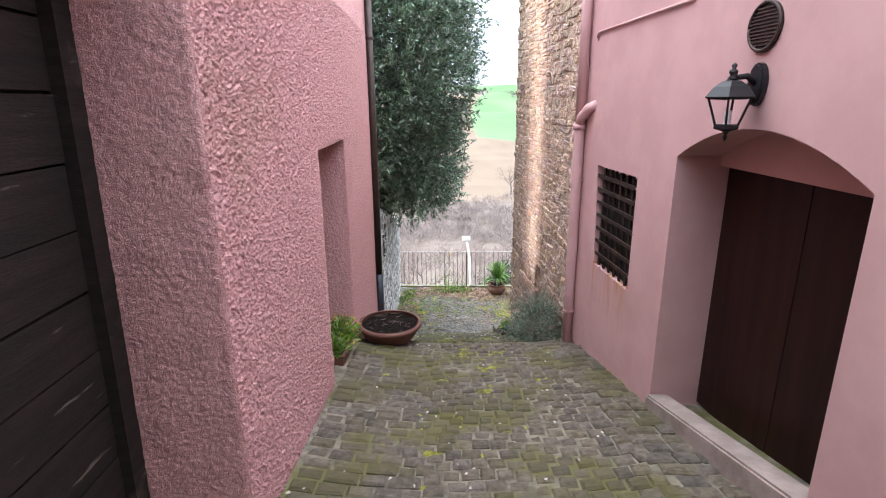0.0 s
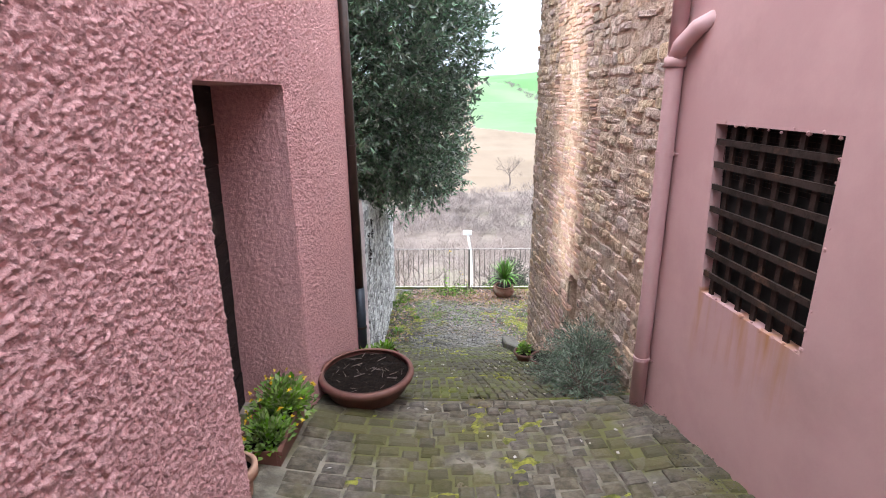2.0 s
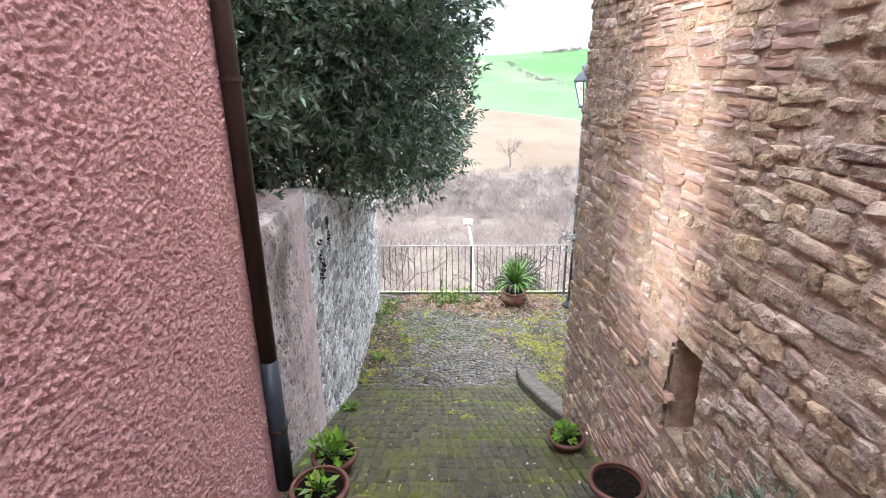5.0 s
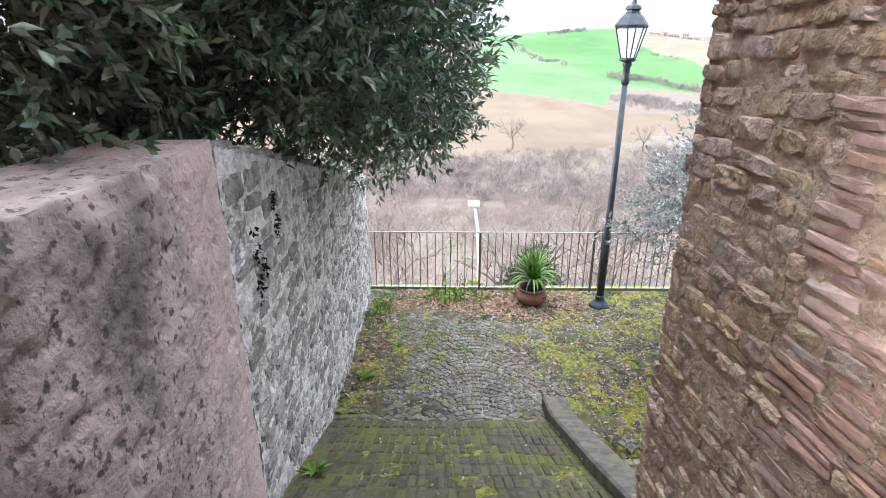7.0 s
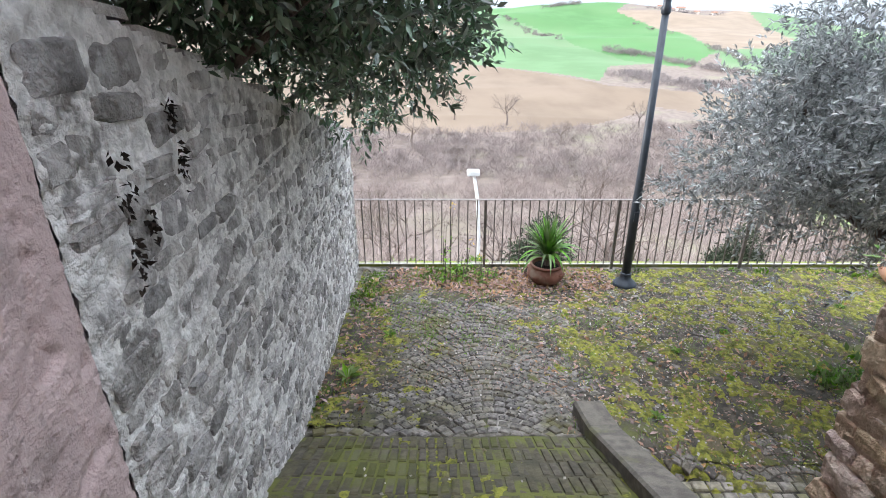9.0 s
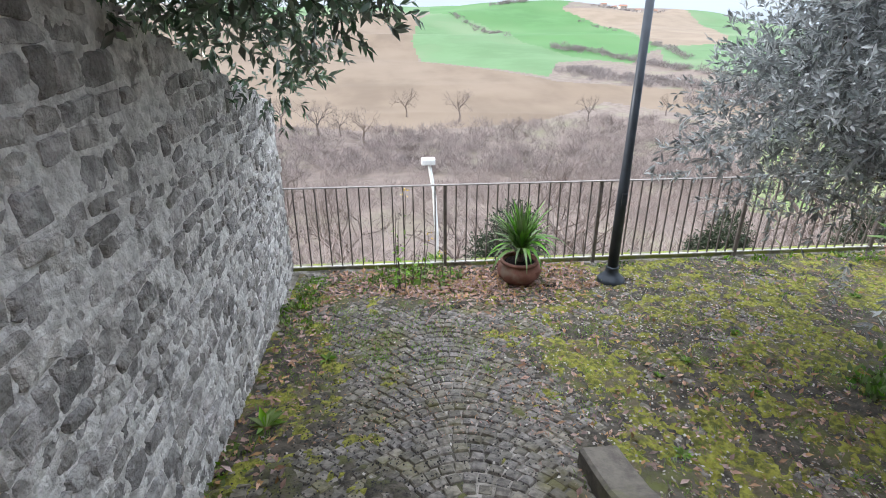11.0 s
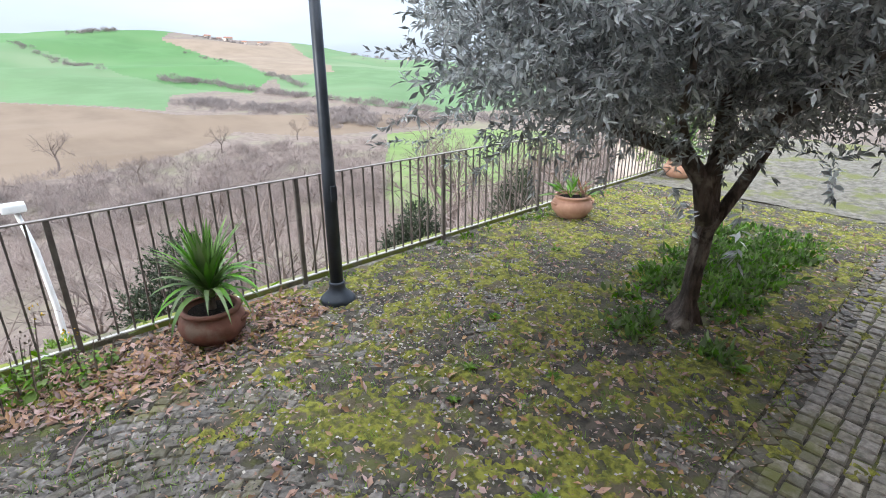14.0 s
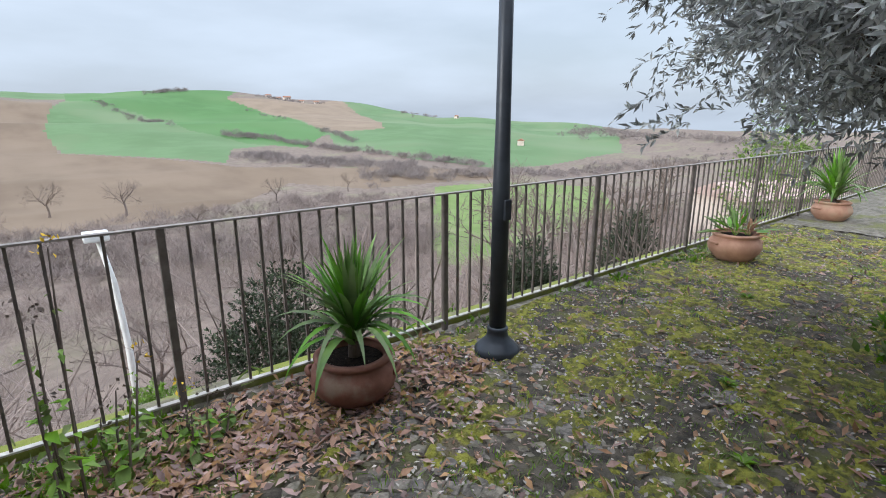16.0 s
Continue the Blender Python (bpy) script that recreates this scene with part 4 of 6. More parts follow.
def laurel_tree():
    rng = np.random.default_rng(11)
    root = thing("laurel_tree", "dense dark green laurel overhanging the garden wall", "tree", (-2.4, 10.2, 1.9))
    at = Vector((-2.4, 10.2, 1.9))
    bm = bmesh.new()
    tube(bm, [(0, 0, -0.2), (0.1, 0, 1.0), (0.25, 0.1, 2.2), (0.3, 0.0, 3.6), (0.2, 0.1, 5.5)], [0.17, 0.14, 0.11, 0.08, 0.03], 10)
    part("trunk", bm, M["bark"], root)
    for k in range(12):
        a, z0 = k * 2.4, 0.9 + 0.33 * k
        bm = bmesh.new()
        c, s = math.cos(a), math.sin(a)
        ln = 1.5 - 0.05 * k
        tube(bm, [(0.15, 0, z0), (0.15 + c * ln * 0.5, s * ln * 0.6, z0 + 0.35), (0.15 + c * ln, s * ln * 1.2, z0 + 0.9)], [0.06, 0.04, 0.012], 6)
        part("limb", bm, M["bark"], root)
    cs = [(-1.55, 10.2, 5.9), (-0.75, 10.9, 4.3), (-2.6, 8.5, 5.2), (-1.7, 11.6, 4.5), (-3.6, 9.5, 4.6), (-1.0, 10.0, 7.2), (-2.2, 8.3, 4.2), (-0.8, 12.0, 3.35), (-0.45, 11.3, 3.6), (-1.35, 13.0, 2.75)]
    rs = [(1.75, 2.2, 2.6), (0.85, 1.6, 1.1), (1.3, 1.5, 2.2), (1.15, 1.9, 1.7), (1.8, 2.4, 1.8), (1.2, 1.7, 1.6), (1.0, 1.2, 0.8), (0.8, 1.3, 0.6), (0.5, 0.9, 0.5), (0.5, 0.8, 0.5)]

    def keep(p):
        x, y, z = p
        wall = -0.811 - 0.055 * y
        if x > wall - 0.3 and z < 3.55 - 0.36 * (y - 9.5):
            return False
        if x > wall - 0.5 and z < gray_top(y) + 0.03:
            return x > wall + 0.08 and z > gray_top(y) - (0.06 if y < 12.2 else 0.3) and y > 9.0
        if y < 7.75:
            return False
        return z > gray_top(min(y, 14)) - 0.35
    pts, out = shoots(rng, cs, rs, 18000, 0.42)
    me = foliage("crown", rng, pts - np.array(at), out, 13, 0.32, 0.098, 0.036, M["laurel"], 0.0, keep=lambda p: keep(p + np.array(at)))
    part("crown", me, None, root, "dark glossy leaves")
    # long young shoots that break the outline on the lane side
    pts, out = shoots(rng, cs[:1] + cs[5:6], rs[:1] + rs[5:6], 700, 0.93)
    ok = out[:, 0] > 0.25
    pts, out = pts[ok], out[ok] + np.array([0.35, -0.1, 0.25])
    me = foliage("shoots", rng, pts - np.array(at), out, 26, 0.5, 0.085, 0.030, M["laurel"], 0.0, keep=lambda p: keep(p + np.array(at)))
    part("shoot", me, None, root, "long leafy young shoots")["kind"] = "stuff"


def olive_tree():
    rng = np.random.default_rng(21)
    at = np.array((4.2, 11.31, 0.0))
    root = thing("olive_tree", "old olive tree with a forked trunk on the terrace", "tree", tuple(at))
    bm = bmesh.new()
    tube(bm, [(-0.05, 0.02, -0.1), (-0.02, 0.02, 0.0), (0.0, 0.0, 0.1), (0.05, 0.01, 0.28), (0.09, 0.0, 0.6), (0.12, 0.0, 0.98)], [0.19, 0.14, 0.09, 0.066, 0.062, 0.075], 24)
    for v in bm.verts:
        a = math.atan2(v.co.y, v.co.x - 0.05)
        g = 0.022 * math.sin(4 * a + v.co.z * 5) + 0.035 * noise.noise(v.co * 7)
        if v.co.z < 0.1:
            g += 0.05 * max(0, math.sin(4 * a + 0.6))
        v.co.x += math.cos(a) * g
        v.co.y += math.sin(a) * g
    part("trunk", bm, M["bark"], root, "gnarled furrowed grey-brown trunk", smooth=True)
    limbs = [
        ([(0.10, 0, 0.90), (0.0, 0.05, 1.25), (-0.12, 0.15, 1.45), (-0.42, 0.5, 1.62), (-0.75, 0.8, 1.85), (-0.95, 0.95, 2.3), (-1.0, 1.0, 2.8)], [0.085, 0.075, 0.072, 0.058, 0.045, 0.03, 0.01]),
        ([(0.13, 0, 0.92), (0.14, 0.02, 1.3), (0.10, 0.0, 1.7), (0.2, 0.0, 2.3), (0.3, 0.1, 3.2)], [0.08, 0.07, 0.06, 0.05, 0.015]),
        ([(0.14, -0.02, 0.85), (0.35, -0.12, 1.15), (0.55, -0.2, 1.45), (0.8, -0.3, 2.0), (1.2, -0.5, 2.8)], [0.06, 0.055, 0.05, 0.04, 0.012]),
        ([(0.0, 0.05, 1.3), (0.05, -0.3, 1.7), (-0.2, -0.8, 2.1), (-0.4, -1.3, 2.5)], [0.05, 0.045, 0.03, 0.01]),
        ([(-0.12, 0.15, 1.45), (-0.45, 0.1, 1.75), (-0.75, -0.05, 2.1), (-0.9, -0.1, 2.5)], [0.045, 0.035, 0.025, 0.01]),
        ([(0.12, 0.0, 1.7), (0.5, 0.4, 2.1), (0.9, 0.9, 2.4), (1.3, 1.3, 2.8)], [0.045, 0.04, 0.03, 0.01]),
    ]
    for pts, rad in limbs:
        bm = bmesh.new()
        tube(bm, pts, rad, 8)
        part("limb", bm, M["bark"], root, smooth=True)
    cs = [(0.1, 0.2, 3.0), (-1.1, 0.5, 2.5), (1.1, 0.2, 2.5), (-0.3, -0.9, 2.6), (0.2, 1.2, 2.35), (-1.45, 0.45, 2.3), (0.9, -1.0, 2.4), (-0.55, 1.45, 2.5)]
    rs = [(1.6, 1.6, 1.3), (1.05, 1.0, 0.75), (1.2, 1.2, 0.85), (1.1, 0.9, 0.7), (1.2, 1.0, 0.7), (0.8, 0.8, 0.5), (1.0, 0.9, 0.6), (0.75, 0.7, 0.55)]
    hubs, hub_out = shoots(rng, cs, rs, 420, 0.35)
    pick = rng.integers(0, 420, 10000)
    pts = hubs[pick] + rng.normal(size=(10000, 3)) * np.array([0.15, 0.15, 0.10])
    out = hub_out[pick] * 0.6 + rand_dirs(rng, 10000) * 0.6
    me = foliage("crown", rng, pts, out, 13, 0.28, 0.074, 0.021, M["olive"], 0.15)
    part("crown", me, None, root, "silvery grey-green narrow leaves")
    hang = np.stack([rng.uniform(-1.9, 1.6, 130), rng.uniform(-1.3, 1.6, 130), rng.uniform(1.6, 2.2, 130)], axis=1)
    me = foliage("hanging_sprays", rng, hang, np.column_stack([hang[:, 0] * 0.7, hang[:, 1] * 0.7, np.full(130, -0.35)]), 26, 0.34, 0.066, 0.019, M["olive"], 0.2)
    part("hanging_foliage", me, None, root)


laurel_tree()
olive_tree()


# ---- fixtures on the houses ----
def window_grille():
    root = thing("window_1", "small window with a heavy rusty iron grille", "window", kind="structure")
    inset = 0.022
    zs = (3.925, 4.747)
    for i in range(7):
        y = 3.60 + 0.105 * i
        bm = bmesh.new()
        w = 0.014
        slab(bm, [(y - w, zs[0] - 0.01), (y + w, zs[0] - 0.01), (y + w, zs[1] + 0.01), (y - w, zs[1] + 0.01)], RIGHT_U, UP, on_right(0, 0, inset), RIGHT_IN * 0.012)
        part("upright_bar", bm, M["rust"], root)
    for i in range(7):
        z = 4.02 + 0.108 * i
        bm = bmesh.new()
        slab(bm, [(3.56, z - 0.014), (4.33, z - 0.014 + random.uniform(-0.006, 0.006)), (4.33, z + 0.014), (3.56, z + 0.014)], RIGHT_U, UP, on_right(0, 0, inset - 0.016), RIGHT_IN * 0.012)
        part("cross_bar", bm, M["rust"], root)
    # Near-black sheet added behind the bars so the opening stays dark.
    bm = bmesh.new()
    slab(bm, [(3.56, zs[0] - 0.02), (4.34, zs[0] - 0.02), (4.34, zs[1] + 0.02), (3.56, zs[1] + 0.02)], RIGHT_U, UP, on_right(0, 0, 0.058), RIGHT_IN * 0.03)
    part("shutter", bm, M["dark"], root, "near-black backing sheet that paints the window opening dark")
    mesh = bmesh.new()
    for i in range(34):
        y = 3.58 + 0.022 * i
        tube(mesh, [on_right(y, 4.5, inset + 0.03), on_right(y, zs[1], inset + 0.03)], 0.0012, 3)
    for i in range(12):
        z = 4.5 + 0.021 * i
        tube(mesh, [on_right(3.58, z, inset + 0.03), on_right(4.32, z, inset + 0.03)], 0.0012, 3)
    part("wire_mesh", mesh, M["rust"], root)
    bm = bmesh.new()
    rng = random.Random(5)
    for i in range(30):
        if i < 10:
            y, z = 3.57 + rng.uniform(-0.012, 0.012), 3.95 + i * 0.08
        elif i < 20:
            y, z = 3.6 + (i - 10) * 0.072, 4.75 + rng.uniform(-0.01, 0.01)
        else:
            y, z = 3.6 + (i - 20) * 0.066, 3.925 + rng.uniform(-0.008, 0.006)
        s = rng.uniform(0.006, 0.014)
        got = bmesh.ops.create_icosphere(bm, subdivisions=1, radius=s)["verts"]
        for v in got:
            v.co = Vector(on_right(y, z, 0.004)) + v.co * rng.uniform(0.7, 1.2)
    part("mortar_edge", bm, M["plaster"], root, "crumbled mortar round the grille")


def wall_lamp():
    y, z = 2.45, 5.325
    root = thing("wall_lamp", "black metal wall lantern with clear glass above the door", "wall lamp")
    root.matrix_basis = Matrix.Translation(on_right(y, z))
    out = -RIGHT_IN
    bm = bmesh.new()
    ring = [(0.052 * math.cos(a), 0.092 * math.sin(a)) for a in [2 * math.pi * i / 16 for i in range(16)]]
    slab(bm, ring, RIGHT_U, UP, out * 0.035, RIGHT_IN * 0.04)
    bmesh.ops.bevel(bm, geom=[e for e in bm.edges if e.calc_face_angle(0) > 0.8], offset=0.008, segments=2, affect="EDGES")
    part("mount", bm, M["black_metal"], root)
    bm = bmesh.new()
    tube(bm, [out * 0.02 + UP * 0.0, out * 0.07 + UP * 0.035, out * 0.12 + UP * 0.03, out * 0.155 + UP * 0.012], [0.016, 0.014, 0.012, 0.012], 8)
    part("arm", bm, M["black_metal"], root, smooth=True)
    head = part("lantern_frame", lathe([(0.052, -0.205), (0.062, -0.20), (0.062, -0.185), (0.05, -0.18)], 6), M["black_metal"], root)
    head.location = out * 0.135
    head.scale = (0.92, 0.92, 0.95)
    part("lantern_roof", lathe([(0.118, -0.062), (0.122, -0.055), (0.085, -0.01), (0.05, 0.012), (0.03, 0.018)], 6), M["black_metal"], head)
    part("finial", lathe([(0.018, 0.015), (0.022, 0.03), (0.012, 0.04), (0.02, 0.052), (0.02, 0.06), (0.008, 0.07), (0.014, 0.085), (0.004, 0.095)], 10), M["black_metal"], head, smooth=True)
    part("tip", lathe([(0.003, -0.26), (0.012, -0.24), (0.006, -0.23), (0.018, -0.215), (0.05, -0.203)], 10), M["black_metal"], head, smooth=True)
    part("glass", lathe([(0.05, -0.182), (0.098, -0.062)], 6), M["glass"], head)
    for k in range(6):
        a = k * math.pi / 3
        bm = bmesh.new()
        tube(bm, [(0.055 * math.cos(a), 0.055 * math.sin(a), -0.19), (0.106 * math.cos(a), 0.106 * math.sin(a), -0.058)], 0.005, 6)
        part("bar", bm, M["black_metal"], head)
    part("candle_holder", lathe([(0.014, -0.18), (0.014, -0.12), (0.01, -0.115)], 10), M["white_paint"], head)


def vent():
    root = thing("wall_vent", "round brown louvred vent in the pink wall", "vent")
    root.matrix_basis = Matrix.Translation(on_right(2.47, 5.567))
    ring = [(0.105 * math.cos(a), 0.105 * math.sin(a)) for a in [2 * math.pi * i / 32 for i in range(32)]]
    bm = bmesh.new()
    slab(bm, ring, RIGHT_U, UP, -RIGHT_IN * 0.008, RIGHT_IN * 0.012)
    part("backing", bm, M["black_metal"], root)
    bm = bmesh.new()
    pts = [RIGHT_U * (0.1 * math.cos(a)) + UP * (0.1 * math.sin(a)) - RIGHT_IN * 0.012 for a in [2 * math.pi * i / 32 for i in range(33)]]
    tube(bm, pts, 0.009, 6)
    part("rim", bm, M["copper_pipe"], root, smooth=True)
    for i in range(11):
        z = -0.075 + 0.015 * i
        h = math.sqrt(0.092 ** 2 - z ** 2)
        bm = bmesh.new()
        slab(bm, [(-h, z - 0.004), (h, z - 0.004), (h, z + 0.003), (-h, z + 0.003)], RIGHT_U, UP, -RIGHT_IN * 0.017, RIGHT_IN * 0.008)
        part("slat", bm, M["copper_pipe"], root)


def pink_pipes():
    root = thing("downpipe", "pink painted downpipe with an elbow at the house corner", "drainpipe")
    bm = bmesh.new()
    p = lambda z: on_right(4.68, z, -0.05)
    tube(bm, [p(2.95), p(3.6), p(5.0), p(5.08)], 0.045, 14)
    part("lower_pipe", bm, M["pink_pipe"], root, smooth=True)
    bm = bmesh.new()
    tube(bm, [p(5.02), p(5.07)], 0.056, 14)
    part("socket", bm, M["pink_pipe"], root, smooth=True)
    bm = bmesh.new()
    tube(bm, [p(5.06), p(6.9)], 0.043, 14)
    part("upper_pipe", bm, M["pink_pipe"], root, smooth=True)
    bm = bmesh.new()
    tube(bm, [p(5.06), on_right(4.63, 5.12, -0.055), on_right(4.53, 5.20, -0.03), on_right(4.47, 5.24, 0.03)], [0.044, 0.044, 0.042, 0.042], 12)
    part("elbow", bm, M["pink_pipe"], root, smooth=True)
    for z in (3.30, 4.56):
        bm = bmesh.new()
        tube(bm, [p(z), p(z + 0.022)], 0.05, 14)
        tube(bm, [on_right(4.68, z + 0.01, -0.03), on_right(4.60, z + 0.01, 0.02)], 0.006, 6)
        part("bracket", bm, M["pink_pipe"], root)
    pipe = thing("small_pipe", "thin pink painted pipe along the wall", "pipe")
    bm = bmesh.new()
    tube(bm, [on_right(4.50, 5.72, 0.01), on_right(4.50, 5.765, -0.012), on_right(4.46, 5.787, -0.012), on_right(3.1, 5.783, -0.012), on_right(3.05, 5.79, 0.02)], 0.009, 8)
    part("tube", bm, M["pink_pipe"], pipe, smooth=True)


def left_pipe():
    root = thing("downpipe", "dark brown metal downpipe at the pink house corner", "drainpipe")
    p = lambda z: on_left(6.70, z, -0.055)
    bm = bmesh.new()
    tube(bm, [p(2.16), p(3.0)], 0.05, 14)
    part("lower_pipe", bm, M["lamp_iron"], root, "grey cast iron foot", smooth=True)
    bm = bmesh.new()
    tube(bm, [p(2.98), p(6.9)], 0.044, 14)
    part("upper_pipe", bm, M["copper_pipe"], root, smooth=True)
    for z in (2.55, 4.42, 6.0):
        bm = bmesh.new()
        tube(bm, [p(z), p(z + 0.02)], 0.054, 14)
        tube(bm, [on_left(6.70, z + 0.01, -0.03), on_left(6.66, z + 0.01, 0.03)], 0.006, 6)
        part("bracket", bm, M["copper_pipe"], root)


window_grille()
wall_lamp()
vent()
pink_pipes()
left_pipe()


# ---- potted plants in the lane ----
def round_pot(x, y, z, r, h, label, mat, soil_at=0.85, lip=0.015):
    root = thing("plant_pot", label, "plant pot", (x, y, z))
    prof = [(r * 0.66, 0.0), (r * 0.70, h * 0.05), (r * 0.92, h * 0.72), (r * 0.94, h * 0.78), (r + lip, h * 0.80), (r + lip, h * 0.97), (r + lip * 0.5, h)]
    part("body", pot_body(prof, 0.018), mat, root, smooth=True)
    part("soil", lathe([(r * 0.8, h * (soil_at - 0.15)), (r * 0.9, h * soil_at), (r * 0.5, h * (soil_at + 0.02)), (0.004, h * (soil_at + 0.03))], 24, 0.05), M["soil"], root)
    return root


def leafy(name, x, y, z, r, h, n, leaf, mat, label, seed, blooms=0, width=0.6):
    """A low cushion of leaves, with flowers if it has any."""
    rng = np.random.default_rng(seed)
    root = thing(name, label, "plant", (x, y, z))
    d = rand_dirs(rng, n)
    d[:, 2] = np.abs(d[:, 2])
    base = d * np.array([r, r, h]) * rng.uniform(0.25, 1.0, (n, 1)) * 0.9
    way = d + rand_dirs(rng, n) * 0.6 + np.array([0, 0, 0.15])
    nrm = rand_dirs(rng, n) * 0.5 + np.array([0, 0, 1.0])
    part("leaves", leaf_mesh("leaves", base, way, nrm, rng.uniform(0.6, 1.2, n) * leaf, rng.uniform(0.7, 1.2, n) * leaf * width, mat), None, root)
    bm = bmesh.new()
    for k in range(9):
        a = k * 0.7
        tube(bm, [(0, 0, -0.04), (r * 0.3 * math.cos(a), r * 0.3 * math.sin(a), h * 0.4), (r * 0.7 * math.cos(a), r * 0.7 * math.sin(a), h * 0.75)], 0.003, 4)
    part("stalk", bm, M["primrose"], root)
    if blooms:
        f = rand_dirs(rng, blooms)
        f[:, 2] = np.abs(f[:, 2])
        c = f * np.array([r, r, h]) * 1.05
        k = 5
        base = np.repeat(c, k, axis=0)
        way = rand_dirs(rng, blooms * k) * 0.8 + np.array([0, 0, 0.5])
        part("blossom", leaf_mesh("flowers", base, way, np.tile((0, 0, 1.0), (blooms * k, 1)) + 0.2 * rand_dirs(rng, blooms * k), rng.uniform(0.012, 0.022, blooms * k), np.full(blooms * k, 0.014), M["yellow"]), None, root, "yellow blossoms")
    return root


def bowl():
    x, y = -0.68, 4.93
    z = lane(4.95) + 0.0
    root = thing("planter_bowl", "wide brown bowl planter full of dark soil and twigs", "plant pot", (x, y, z))
    prof = [(0.19, 0.0), (0.2, 0.02), (0.27, 0.10), (0.305, 0.17), (0.325, 0.185), (0.33, 0.205), (0.325, 0.222), (0.31, 0.226)]
    part("body", pot_body(prof, 0.022), M["plastic_pot"], root, smooth=True)
    bm = bmesh.new()
    rows = []
    for i in range(9):
        r = 0.292 * (8 - i) / 8 + 0.001
        rows.append([bm.verts.new((r * math.cos(a), r * math.sin(a), 0.195 + 0.014 * noise.noise((r * math.cos(a) * 14, r * math.sin(a) * 14, 1)))) for a in [2 * math.pi * k / 40 for k in range(40)]])
    for a, b in zip(rows, rows[1:]):
        for k in range(40):
            bm.faces.new((a[k], a[(k + 1) % 40], b[(k + 1) % 40], b[k]))
    part("soil", bm, M["soil"], root)
    rng = random.Random(8)
    for _ in range(34):
        a, r, t, ln = rng.uniform(0, 6.3), 0.25 * math.sqrt(rng.random()), rng.uniform(0, 6.3), rng.uniform(0.02, 0.09)
        p = Vector((r * math.cos(a), r * math.sin(a), 0.206))
        q = p + Vector((ln * math.cos(t), ln * math.sin(t), rng.uniform(-0.004, 0.012)))
        if math.hypot(q.x, q.y) < 0.28:
            part("twig", tube(bmesh.new(), [p, q], rng.uniform(0.001, 0.0024), 5), M["twig"], root)


bowl()


def window_box():
    z = lane(4.1)
    root = thing("planter_box", "dark red-brown trough planter in the doorway", "plant pot")
    root.matrix_basis = pose(-1.07, 4.17, z + 0.03, 0, 0, 3) @ Matrix.Diagonal((1, 0.72, 1, 1))
    for name, lo, hi in (("side", (-0.11, -0.36, 0), (-0.095, 0.36, 0.17)), ("side", (0.095, -0.36, 0), (0.11, 0.36, 0.17)), ("end", (-0.095, -0.36, 0), (0.095, -0.345, 0.17)), ("end", (-0.095, 0.345, 0), (0.095, 0.36, 0.17)), ("base", (-0.095, -0.345, 0.0), (0.095, 0.345, 0.015)), ("rim", (-0.125, -0.375, 0.15), (-0.111, 0.375, 0.175)), ("rim", (0.111, -0.375, 0.15), (0.125, 0.375, 0.175))):
        part(name, boxed(lo, hi, 0.003), M["plastic_pot"], root)
    part("soil", boxed((-0.094, -0.344, 0.02), (0.094, 0.344, 0.145)), M["soil"], root)


window_box()
leafy("flowering_plant", -1.04, 4.28, lane(4.1) + 0.17, 0.20, 0.24, 620, 0.046, M["primrose"], "bushy green plant with small yellow flowers in the trough", 31, 26)
leafy("flowering_plant", -1.04, 4.02, lane(4.0) + 0.16, 0.15, 0.17, 300, 0.045, M["primrose"], "low green plant with yellow flowers in the trough", 32, 8)
round_pot(-0.86, 5.95, lane(5.95) - 0.01, 0.15, 0.17, "brown plastic pot with a primrose by the wall", M["plastic_pot"])
leafy("primrose", -0.89, 5.96, lane(5.95) + 0.13, 0.13, 0.12, 90, 0.10, M["primrose"], "fresh green primrose in a brown pot", 33, 3, 0.45)
round_pot(-0.80, 6.58, lane(6.58) - 0.01, 0.15, 0.18, "brown plastic pot beside the dark downpipe", M["plastic_pot"])
leafy("primrose", -0.80, 6.58, lane(6.58) + 0.14, 0.09, 0.06, 34, 0.08, M["primrose"], "small green primrose in a brown pot", 34, 2, 0.5)
round_pot(-0.86, 7.15, lane(7.15) - 0.01, 0.14, 0.16, "old brown pot with green leaves at the wall foot", M["plastic_pot"])
leafy("primrose", -0.88, 7.15, lane(7.15) + 0.13, 0.15, 0.12, 90, 0.10, M["grass"], "spreading green leaves in an old pot", 35, 0, 0.45)
round_pot(0.82, 7.62, lane(7.62) - 0.01, 0.13, 0.13, "low brown pot with young leaves near the stone house", M["plastic_pot"])
leafy("primrose", 0.82, 7.62, lane(7.62) + 0.11, 0.1, 0.09, 70, 0.08, M["primrose"], "young green leaves in a low pot", 36, 0, 0.5)
round_pot(0.90, 6.72, lane(6.72) - 0.01, 0.15, 0.15, "round brown pot of bare soil beside the stone wall", M["plastic_pot"])
round_pot(0.99, 5.40, lane(5.42) - 0.02, 0.17, 0.28, "terracotta pot hidden under a lavender bush", M["terracotta"])


